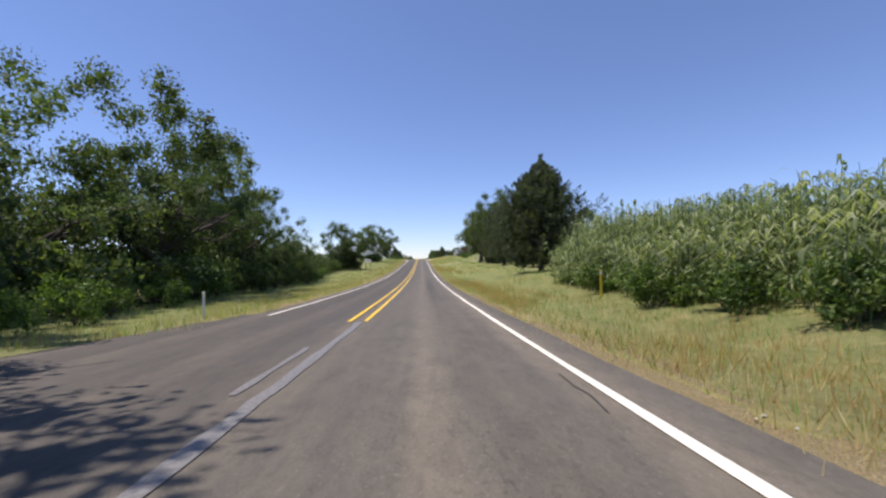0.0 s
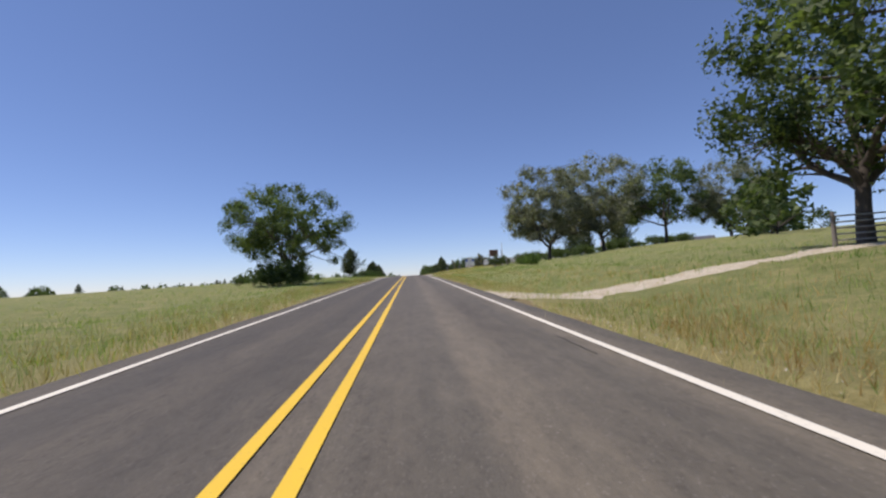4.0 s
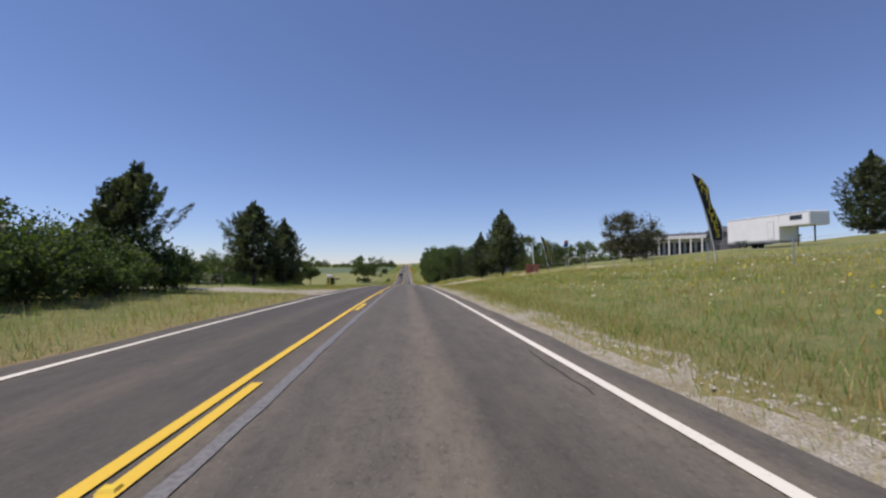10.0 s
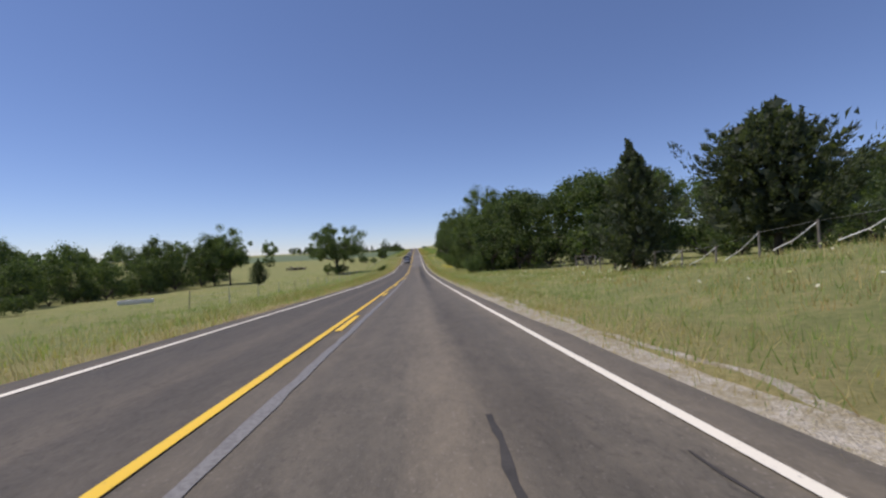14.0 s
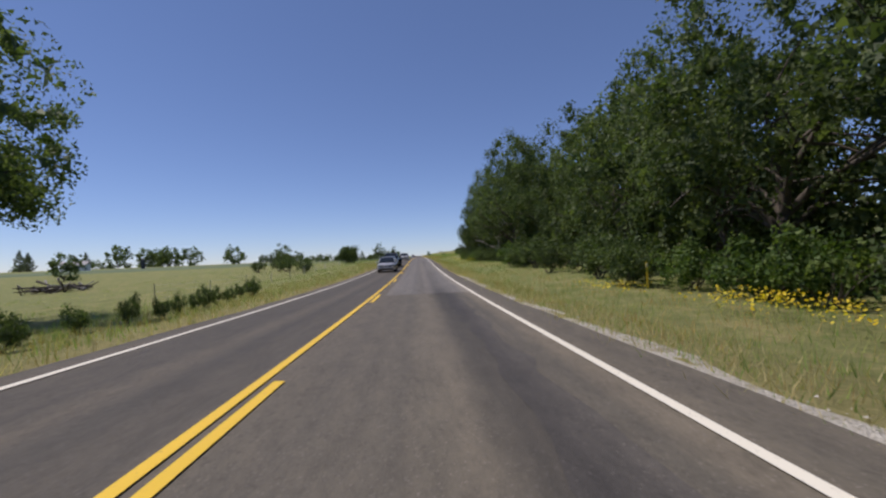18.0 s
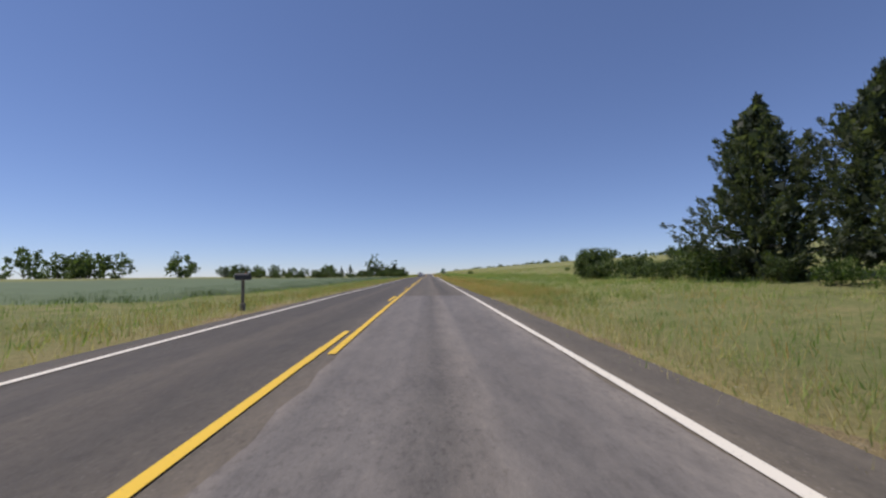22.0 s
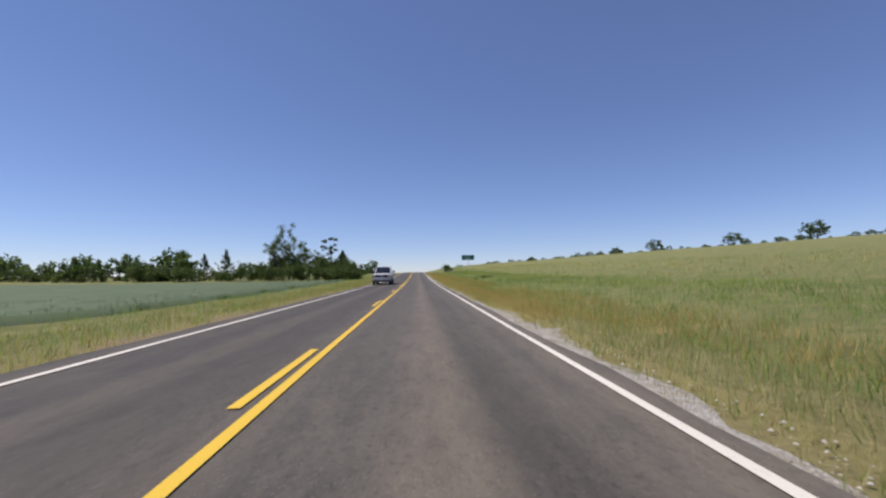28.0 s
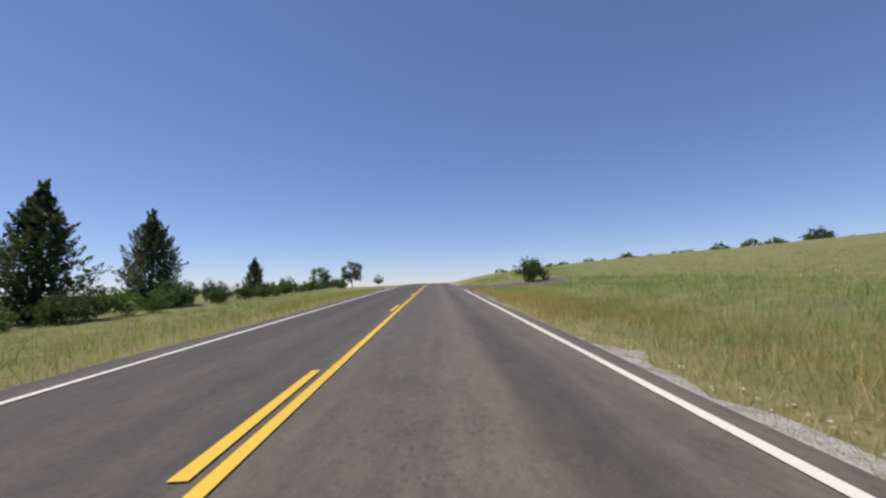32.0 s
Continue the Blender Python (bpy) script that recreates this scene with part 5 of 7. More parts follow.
M_DRIVE = gravel_material("sandy_gravel", (0.50, 0.41, 0.27), (0.76, 0.68, 0.53), 0.46)
M_STRAW = gravel_material("straw_and_gravel", (0.42, 0.33, 0.16), (0.68, 0.60, 0.44), 0.45)


def apron(name, outline, material, label, lift=0.05, category="driveway", cell=0.45):
    """A patch of loose surface laid on the ground inside an outline, its border ragged and sinking into the grass."""
    P = np.array(outline, float)
    lo, hi = P.min(0) - 0.6, P.max(0) + 0.6
    cell = max(cell, math.sqrt((hi - lo).prod() / 9000))
    xs, ys = np.arange(lo[0], hi[0] + cell, cell), np.arange(lo[1], hi[1] + cell, cell)
    gx, gy = np.meshgrid(xs, ys)
    inside = np.zeros(gx.shape, bool)
    dist = np.full(gx.shape, 1e9)
    for k in range(len(P)):
        (ax, ay), (bx, by) = P[k], P[(k + 1) % len(P)]
        cross = ((ay > gy) != (by > gy)) & (gx < (bx - ax) * (gy - ay) / (by - ay + 1e-12) + ax)
        inside ^= cross
        u = np.clip(((gx - ax) * (bx - ax) + (gy - ay) * (by - ay)) / ((bx - ax) ** 2 + (by - ay) ** 2), 0, 1)
        dist = np.minimum(dist, np.hypot(gx - ax - u * (bx - ax), gy - ay - u * (by - ay)))
    d = np.where(inside, dist, -dist) + 0.16 * np.sin(gx * 2.3 + gy) * np.sin(gy * 1.9 - gx * 0.7) + 0.12 * np.sin(gx * 5.1) * np.sin(gy * 4.3)
    base = ground_z(gx, gy)
    loose = base + lift * np.clip(d / 0.8, -0.8, 1)
    near = np.clip((np.abs(gx) - 4.2) / 1.6, 0, 1)
    paved = road_z(gy) - 0.003 * np.abs(gx) - 0.02
    z = np.where(near < 1, np.maximum(loose, loose * near + paved * (1 - near)), loose)
    nx = len(xs)
    v = np.stack([gx, gy, z], -1).reshape(-1, 3)
    keep = (d[:-1, :-1] + d[1:, :-1] + d[:-1, 1:] + d[1:, 1:]) / 4 > -0.35
    r, c = np.nonzero(keep)
    q = r * nx + c
    used, idx = np.unique(np.stack([q, q + 1, q + nx + 1, q + nx], 1).ravel(), return_inverse=True)
    me = quick_mesh(name, v[used], idx, 4, material)
    me.polygons.foreach_set("use_smooth", np.ones(len(me.polygons), bool))
    return tagged(new(name, me), label, category, kind="structure")


def flare(name, stops, width, lift, material, label, category):
    """A smooth widening of the paving: from x to x + width at each y of the stops."""
    ya, xa = zip(*stops)
    v = []
    yy = np.arange(ya[0], ya[-1] + 0.01, 0.4)
    for y in yy:
        x1 = float(np.interp(y, ya, xa))
        for k in range(5):
            x = x1 + width * k / 4 if width < 1 else 3.9 + (x1 - 3.9) * k / 4
            v.append((x, y, max(float(road_z(y)) - 0.003 * x - 0.006, gz(x, y) + 0.06) + lift if k or width < 1 else float(road_z(y)) - 0.03))
    f = [(r * 5 + c, r * 5 + c + 1, r * 5 + c + 6, r * 5 + c + 5) for r in range(len(yy) - 1) for c in range(4)]
    tagged(mesh_object(name, v, f, material, smooth=True), label, category, kind="structure")


FLARE = [(293, 4.05), (296, 4.2), (297.7, 4.4), (299.4, 4.7), (301, 4.87), (304, 4.92), (308, 4.82), (313, 4.5), (318, 4.05)]
M_LIP = surface("pale_concrete_lip", (0.34, 0.32, 0.29), (0.50, 0.48, 0.44), 1.2, 20.0, 0.9, relief=0.3)
flare("road_flare", FLARE, 2.0, 0.05, M_ASPHALT, "worn asphalt widening at a driveway", "road")
flare("driveway_lip", FLARE, 0.2, 0.03, M_LIP, "pale concrete lip between asphalt and gravel", "driveway")
apron("worn_verge", [(4.3, 171), (7.5, 174), (10, 180), (14, 186), (24, 189), (24, 191.5), (13, 190.5), (9, 191), (6, 191), (4.3, 193)], M_STRAW, "dry worn verge of straw and scattered gravel", 0.03, "verge")
apron("driveway_1", [(4.3, 186), (6, 189.5), (10, 195.5), (20.5, 199.3), (34, 200.5), (34, 203), (20, 202.6), (11, 199.8), (6.5, 197), (4.3, 196)], M_DRIVE, "pale sandy driveway curving through dry grass", 0.06)
apron("driveway_2", [(4.5, 296.5), (6.2, 298.5), (8.5, 302.5), (14, 305.8), (34, 306.3), (34, 309), (14, 309.5), (8, 311.5), (4.3, 313)], M_DRIVE, "pale gravel driveway widening at the road")
apron("driveway_3", [(-3.7, 272.5), (-6, 275.5), (-30, 276.5), (-30, 281), (-7, 282), (-3.7, 284)], M_GRAVEL, "pale gravel driveway widening at the road")
apron("driveway_4", [(-3.6, 535), (-5, 537.2), (-8.2, 539.4), (-11, 540.4), (-11, 542), (-7.6, 542.6), (-5.2, 543.8), (-3.6, 546)], M_GRAVEL, "pale gravel driveway through tall grass")
apron("driveway_5", [(4.3, 114), (6, 112.8), (10, 111.6), (30, 110.5), (30, 112.4), (10, 113.2), (6, 115.8), (4.3, 118)], M_DRIVE, "narrow dirt driveway in the grass")
apron("side_road", [(-3.2, -36), (-12, -26), (-60, -21), (-60, -12), (-17, -10), (-8.8, -6), (-7.8, 6.6), (-5.6, 10.5), (-3.2, 16)], M_ASPHALT, "asphalt side road meeting the highway", 0.06, "road")
apron("side_road", [(3.7, 826), (8, 830), (14, 831), (14, 837), (8, 838), (3.7, 844)], M_ASPHALT, "asphalt side road meeting the highway", 0.06, "road")


def shoulder(name, x0, x1, y0, y1, material, label, ragged=1.0):
    """Loose ground from under the asphalt's edge out to a ragged border in the grass."""
    n = int((y1 - y0) / 0.5)
    yy = np.linspace(y0, y1, n)
    g = np.random.default_rng(int(y0 + 9 * abs(x0)))
    sd = math.copysign(1, x1)
    v = []
    for y in yy:
        rag = g.normal(0, 0.12) + 0.2 * math.sin(y * 0.35) + 0.16 * math.sin(y * 1.3) + 0.2 * math.sin(y * 0.09 + 1)
        outer = x0 + (x1 - x0) * max(0.15, 1 + ragged * rag)
        zr = float(road_z(y)) - 0.003 * abs(x0)
        mid = x0 + (outer - x0) * 0.45
        v += [(x0, y, zr - 0.02), (mid, y, max(zr - 0.035 - 0.03 * abs(mid - x0), gz(mid, y) + 0.035) + g.normal(0, 0.008)), (outer, y, gz(outer, y) + 0.012), (outer + sd * 0.12, y, gz(outer + sd * 0.12, y) - 0.03)]
    f = [(r * 4 + c, r * 4 + c + 1, r * 4 + c + 5, r * 4 + c + 4) for r in range(n - 1) for c in range(3)]
    return tagged(mesh_object(name, v, f, material, smooth=True), label, "shoulder", kind="structure")


M_SHOULDER = gravel_material("shoulder_gravel", (0.32, 0.27, 0.15), (0.60, 0.55, 0.45), 0.48)
M_SANDY = gravel_material("sandy_soil_edge", (0.26, 0.20, 0.09), (0.46, 0.39, 0.25), 0.62)
M_EDGE = gravel_material("broken_gravel_edge", (0.30, 0.25, 0.14), (0.68, 0.64, 0.55), 0.45)
shoulder("shoulder_1", 4.0, 4.55, -20, 190, M_SANDY, "dry sandy strip beside the asphalt", 2.0)
shoulder("shoulder_2", 3.95, 5.25, 196, 318, M_SHOULDER, "loose pale gravel strip beside the asphalt", 1.2)
shoulder("shoulder_6", 3.95, 4.75, 318, 390, M_SHOULDER, "thin gravel strip beside the asphalt", 0.6)
shoulder("shoulder_3", 4.15, 4.85, 390, 476, M_EDGE, "broken pale gravel edge beside the asphalt", 1.2)
shoulder("shoulder_8", 4.15, 4.6, 476, 562, M_SANDY, "dry sandy strip beside the asphalt", 1.6)
shoulder("shoulder_7", 3.7, 4.2, 562, 634, M_SANDY, "dark sandy crumbs beside the asphalt", 1.6)
shoulder("shoulder_4", 3.7, 4.2, 634, 860, M_EDGE, "broken sandy edge beside the asphalt", 1.6)
shoulder("shoulder_5", -3.6, -4.2, 17, 860, M_SANDY, "narrow sandy strip beside the asphalt", 1.6)
apron("pull_off", [(-3.7, 158), (-5.6, 164), (-6.4, 175), (-5.8, 186), (-3.7, 194)], M_SHOULDER, "grey gravel pull-off beside the road", 0.02, "shoulder")


def stones(name, n, x0, x1, y0, y1, material, label, seed, size=0.05):
    """Loose stones as small uneven lumps."""
    g = np.random.default_rng(seed)
    x, y = x0 + (x1 - x0) * g.random(n), y0 + (y1 - y0) * g.random(n)
    s = size * (0.4 + 1.0 * g.random(n) ** 2)
    base = np.array([(1, 0, 0), (0.2, 1, 0), (-1, 0.3, 0), (0, -1, 0.1), (0.1, 0, 0.8)])
    v = base[None] * s[:, None, None] * (0.7 + 0.6 * g.random((n, 5, 1)))
    v[:, :, 0] += x[:, None]
    v[:, :, 1] += y[:, None]
    zz = np.maximum(ground_z(x, y), np.where(np.abs(x) < 5, road_z(y) - 0.07, -99))
    v[:, :, 2] += zz[:, None]
    idx = np.array([(0, 1, 4), (1, 2, 4), (2, 3, 4), (3, 0, 4)])
    loop = (np.arange(n)[:, None, None] * 5 + idx[None]).ravel()
    tagged(new(name, quick_mesh(name, v.reshape(-1, 3), loop, 3, material)), label, "stones", kind="stuff")


M_STONE = surface("crushed_limestone", (0.26, 0.24, 0.2), (0.62, 0.58, 0.5), 6.0, 40.0, 0.9, relief=0.4)
stones("loose_stones", 14000, 4.15, 5.2, 196, 330, M_STONE, "loose pale crushed stone on the shoulder", 51, 0.024)
stones("loose_stones", 1200, 4.4, 4.9, 372, 575, M_STONE, "loose pale crushed stone on the shoulder", 52, 0.018)
stones("loose_stones", 6000, 3.92, 4.6, 630, 850, M_STONE, "loose pale crushed stone on the shoulder", 53, 0.02)
stones("loose_stones", 900, 4.5, 4.9, 0, 190, M_STONE, "loose crushed stone on the shoulder", 54, 0.018)

# ---------------------------------------------------------------- signs, fences and buildings
M_WHITE = surface("weathered_white_paint", (0.58, 0.57, 0.54), (0.80, 0.79, 0.76), 2.0, 25.0, 0.6, relief=0.1)
M_GREYMETAL = surface("grey_metal_siding", (0.20, 0.21, 0.23), (0.32, 0.33, 0.36), 1.0, 30.0, 0.5, relief=0.1)
M_STEEL = surface("galvanised_steel", (0.32, 0.33, 0.34), (0.55, 0.56, 0.57), 4.0, 60.0, 0.45, 0.7, 0.1)
M_POST = surface("weathered_post_wood", (0.10, 0.085, 0.07), (0.30, 0.27, 0.23), 4.0, 30.0, 0.95, relief=0.8, stretch=(1, 1, 0.2))
M_ROOF = surface("pale_roof_shingle", (0.30, 0.28, 0.27), (0.48, 0.46, 0.44), 1.0, 12.0, 0.9, relief=0.5)
M_DARKROOF = surface("dark_roof", (0.05, 0.05, 0.055), (0.12, 0.12, 0.125), 1.0, 12.0, 0.8, relief=0.4)
# dark paint; also the colour of the shade in the shop's openings
M_DARK = surface("dark_paint_and_shade", (0.025, 0.027, 0.03), (0.06, 0.06, 0.065), 2.0, 20.0, 0.7, relief=0.2)
M_RED = surface("faded_red_board", (0.42, 0.10, 0.06), (0.60, 0.17, 0.11), 1.5, 22.0, 0.7, relief=0.2)
M_BLUE = surface("royal_blue_paint", (0.03, 0.07, 0.32), (0.05, 0.11, 0.45), 2.0, 20.0, 0.5, relief=0.1)
M_GREEN_SIGN = surface("green_reflective_sheet", (0.0, 0.14, 0.10), (0.01, 0.19, 0.14), 2.0, 60.0, 0.4, relief=0.05)
M_INK = surface("dark_lettering", (0.05, 0.05, 0.06), (0.10, 0.10, 0.11), 4.0, 40.0, 0.7, relief=0.0)
M_PALE_INK = surface("white_lettering", (0.72, 0.73, 0.73), (0.84, 0.84, 0.84), 4.0, 40.0, 0.5, relief=0.0)
M_RED_INK = surface("red_lettering", (0.45, 0.05, 0.04), (0.6, 0.08, 0.06), 4.0, 40.0, 0.6, relief=0.0)
M_YELLOW = surface("bright_yellow_fabric", (0.75, 0.58, 0.03), (0.88, 0.72, 0.06), 3.0, 60.0, 0.7, relief=0.1)
M_BLACK_FABRIC = surface("black_banner_fabric", (0.012, 0.012, 0.016), (0.035, 0.035, 0.045), 3.0, 60.0, 0.75, relief=0.2)
M_MARKER = surface("yellow_marker_sheet", (0.72, 0.50, 0.03), (0.85, 0.62, 0.05), 4.0, 40.0, 0.5, relief=0.0)
M_GLASS_DARK = surface("dark_window_glass", (0.015, 0.018, 0.022), (0.03, 0.034, 0.04), 2.0, 30.0, 0.08, relief=0.0)
M_RUST = surface("rusty_painted_board", (0.10, 0.05, 0.035), (0.30, 0.15, 0.10), 2.5, 16.0, 0.85, relief=0.4)
M_ROPE = surface("white_tape", (0.70, 0.70, 0.66), (0.85, 0.85, 0.82), 4.0, 40.0, 0.7, relief=0.1)


def bars(parent, rows, width, top, step, thick, y, material, seed=1, x0=0.0, centred=True):
    """Unreadable writing as short bars, row under row."""
    g = np.random.default_rng(seed)
    for r in range(rows):
        w = width * (0.55 + 0.4 * g.random())
        x = -w / 2 if centred else -width / 2
        while x < (w / 2 if centred else -width / 2 + w):
            ln = width * (0.08 + 0.12 * g.random())
            part("writing", box_bm(ln, 0.006, thick, (x0 + x + ln / 2, y, top - r * step), 0), material, parent)
            x += ln + thick * 0.6


def feather_flag(x, y, height, lean, turn=0.0):
    """A feather banner on a bent pole, lettered from top to foot."""
    ob = thing("feather_flag", (x, y, gz(x, y)), "black feather flag with yellow letters on a bent white pole", "flag", "antique shop flags", turn)
    n = 14
    pole = [Vector((lean * (k / n) ** 1.6 * height * 0.25, 0, height * k / n)) for k in range(n + 1)]
    v, f = tube(pole, list(np.linspace(0.028, 0.012, n + 1)), 6)
    mesh_object("pole", v, f, M_WHITE, ob, smooth=True)
    lo, wid = 0.26, 0.72
    cloth, edge = bmesh.new(), bmesh.new()
    for bm, grow, yy in ((edge, 0.05, 0.0), (cloth, 0.0, -0.012)):
        prev = None
        for k in range(15):
            u = k / 14
            z = height * (lo + (1 - lo) * u)
            base = lean * (z / height) ** 1.6 * height * 0.25
            w = wid * min(1.0, (1 - u) * 4.5) ** 0.6 * (0.82 + 0.18 * math.sin(u * 9)) + grow
            a = bm.verts.new((base + (-grow if k < 14 else 0), yy + 0.03 * math.sin(u * 7), z))
            b = bm.verts.new((base - (w if lean < 0 else -w) * (-1 if lean < 0 else 1) * 1.0, yy + 0.05 * math.sin(u * 9 + 1), z))
            if prev:
                bm.faces.new((prev[0], prev[1], b, a))
            prev = (a, b)
        ret = bmesh.ops.extrude_face_region(bm, geom=bm.faces[:])
        bmesh.ops.translate(bm, vec=(0, 0.006, 0), verts=[e for e in ret["geom"] if isinstance(e, bmesh.types.BMVert)])
    part("border", edge, M_WHITE, ob, "pale border of the banner")
    part("banner", cloth, M_BLACK_FABRIC, ob, "black cloth banner")
    for k, ch in enumerate("ANTIQUES"):
        u = 1 - (k + 1.15) / 9.0
        z = height * (lo + (1 - lo) * u)
        cu = bpy.data.curves.new("letter", "FONT")
        cu.body, cu.size, cu.align_x, cu.align_y, cu.extrude, cu.resolution_u = ch, height * 0.115, "CENTER", "CENTER", 0.004, 3
        base = lean * (z / height) ** 1.6 * height * 0.25
        tmp = new("letter", cu)
        dg = bpy.context.evaluated_depsgraph_get()
        me = bpy.data.meshes.new_from_object(tmp.evaluated_get(dg))
        bpy.data.objects.remove(tmp)
        me.materials.clear()
        me.materials.append(M_YELLOW)
        lt = new("letter", me)
        lt.parent = ob
        lt.matrix_local = pose(base + wid * 0.46, -0.075, z, 90, 0, 0)
    return ob


feather_flag(24.6, 241.5, 4.9, -1.0)
feather_flag(18.4, 268.5, 5.0, -1.0)
feather_flag(19.0, 298.5, 4.6, -1.0, 20)
feather_flag(17.0, 337.2, 4.0, -0.9)


def post_sign(name, x, y, w, h, low, material, label, turn=0.0, posts=(M_POST,), nposts=2, thick=0.04, category="sign"):
    """A board on posts, its face towards the oncoming traffic."""
    ob = thing(name, (x, y, gz(x, y)), label, category, "", turn)
    part("board", box_bm(w, thick, h, (0, 0, low + h / 2), 0.008), material, ob)
    xs = [0.0] if nposts == 1 else np.linspace(-w / 2 + 0.12, w / 2 - 0.12, nposts)
    for px_ in xs:
        part("post", box_bm(0.1, 0.1, low + h * 0.95 + 0.3, (px_, 0.08, (low + h * 0.95 - 0.3) / 2), 0.012), posts[0], ob)
    return ob


# shop sign: white panel, blue band, small boards on top
s = post_sign("shop_sign", 21.5, 247.2, 3.0, 1.75, 0.75, M_WHITE, "white roadside shop sign with a blue band and faded lettering", -22)
part("band", box_bm(3.0, 0.03, 0.62, (0, -0.005, 2.85), 0.005), M_BLUE, s, "royal blue band")
part("panel", box_bm(1.35, 0.02, 0.6, (0, -0.03, 2.84), 0.004), M_WHITE, s)
part("top_board", box_bm(1.7, 0.05, 0.55, (0, 0, 3.45), 0.01), M_WHITE, s, "small white board with a grey frame")
part("top_frame", box_bm(1.85, 0.08, 0.06, (0, 0, 3.76), 0.01), M_STEEL, s)
for dx in (-0.8, 0.8):
    part("bracket", box_bm(0.06, 0.06, 0.8, (dx, 0.05, 3.4), 0.008), M_STEEL, s)
bars(s, 5, 2.3, 2.25, 0.27, 0.045, -0.026, M_INK, 3)
bars(s, 1, 2.5, 0.95, 0.27, 0.12, -0.026, M_RED_INK, 4)
bars(s, 2, 1.1, 2.98, 0.25, 0.08, -0.046, M_INK, 5)
bars(s, 1, 1.2, 3.45, 0.2, 0.12, -0.032, M_INK, 6)
part("lower_board", box_bm(1.6, 0.03, 0.4, (0, 0, 0.5), 0.006), M_WHITE, s)

# old painted sign in a frame, with a white one before it and a tall white pole
s = post_sign("old_sign", 22.0, 206.0, 2.2, 1.55, 2.7, M_RUST, "old rusty painted sign on a tall dark frame", 0, (M_DARK,))
part("cap", box_bm(2.4, 0.14, 0.09, (0, 0, 4.3), 0.01), M_DARK, s)
part("crossbar", box_bm(2.1, 0.08, 0.08, (0, 0.08, 2.2), 0.01), M_DARK, s)
bars(s, 3, 1.7, 3.9, 0.4, 0.14, -0.028, M_DARK, 8)
s = post_sign("notice_board", 19.6, 204.4, 1.1, 1.25, 0.75, M_WHITE, "white notice board with faded lettering on posts", -25)
bars(s, 2, 0.9, 1.82, 0.2, 0.11, -0.026, M_INK, 9)
bars(s, 2, 0.5, 1.3, 0.18, 0.07, -0.026, M_INK, 10)
s = post_sign("notice_board", 21.0, 208.5, 1.3, 0.7, 1.3, M_WHITE, "white notice board behind an old sign")
bars(s, 1, 1.0, 1.7, 0.2, 0.1, -0.026, M_INK, 12)


def pole(name, x, y, h, r, material, label, lean=0.0, lamp=False):
    ob = thing(name, (x, y, gz(x, y)), label, "pole")
    part("shaft", rod_bm((0, 0, -0.3), (lean, 0, h), r, r * 0.75, 10), material, ob)
    part("cap", rod_bm((lean, 0, h), (lean, 0, h + 0.05), r * 1.1, r * 0.7, 10), material, ob)
    if lamp:
        part("arm", rod_bm((lean, 0, h - 0.12), (lean - 0.3, 0, h - 0.1), 0.025, 0.02, 6), material, ob)
        part("lamp_head", rod_bm((lean - 0.3, 0, h - 0.22), (lean - 0.3, 0, h), 0.1, 0.06, 10), M_STEEL, ob)
    return ob


pole("white_pole", 24.4, 207.0, 5.9, 0.09, M_WHITE, "tall white pole beside old signs")
pole("lamp_pole", 18.8, 303.7, 4.3, 0.09, M_WHITE, "leaning white pole with a small yard lamp", -0.35, True)
f = pole("flag_pole", 25.0, 307.5, 4.4, 0.03, M_STEEL, "thin flagpole with a red, white and blue flag")
part("flag", box_bm(0.62, 0.02, 0.5, (-0.34, 0.02, 3.6), 0.006), M_BLUE, f, "dark blue part of a hanging flag")
part("flag_stripe", box_bm(0.55, 0.02, 0.3, (-0.3, 0.0, 4.0), 0.006), M_RED, f, "red part of a hanging flag")
part("flag_stripe", box_bm(0.5, 0.02, 0.12, (-0.3, 0.03, 4.2), 0.006), M_WHITE, f)

s = post_sign("red_sign", 17.5, 300.3, 1.7, 1.1, 0.35, M_RED, "faded red board sign with worn lettering", 0, (M_POST,))
bars(s, 3, 1.4, 1.2, 0.26, 0.07, -0.026, M_INK, 14)
s = post_sign("small_board", -10.2, 96.8, 1.5, 0.6, 1.9, M_WHITE, "small white board on two posts beside a tree", -25)
bars(s, 1, 1.1, 2.2, 0.2, 0.1, -0.026, M_INK, 15)
s = post_sign("blue_sign", 22.0, 333.5, 0.6, 0.7, 0.7, M_BLUE, "small blue and white sign in grass", 0, (M_STEEL,), 1)
bars(s, 2, 0.4, 1.2, 0.25, 0.09, -0.026, M_PALE_INK, 16)

# portable frame in the pasture
f = thing("sign_frame", (22.0, 330.0, gz(22.0, 330.0)), "empty dark and white upright sign frame", "frame")
for dx, m in ((-0.5, M_WHITE), (0.5, M_DARK)):
    part("upright", box_bm(0.09, 0.09, 3.0, (dx, 0, 1.35), 0.01), m, f)
part("top_rail", box_bm(1.1, 0.09, 0.09, (0, 0, 2.8), 0.01), M_DARK, f)
part("foot", box_bm(1.2, 0.5, 0.12, (0, 0, 0.02), 0.02), M_DARK, f)

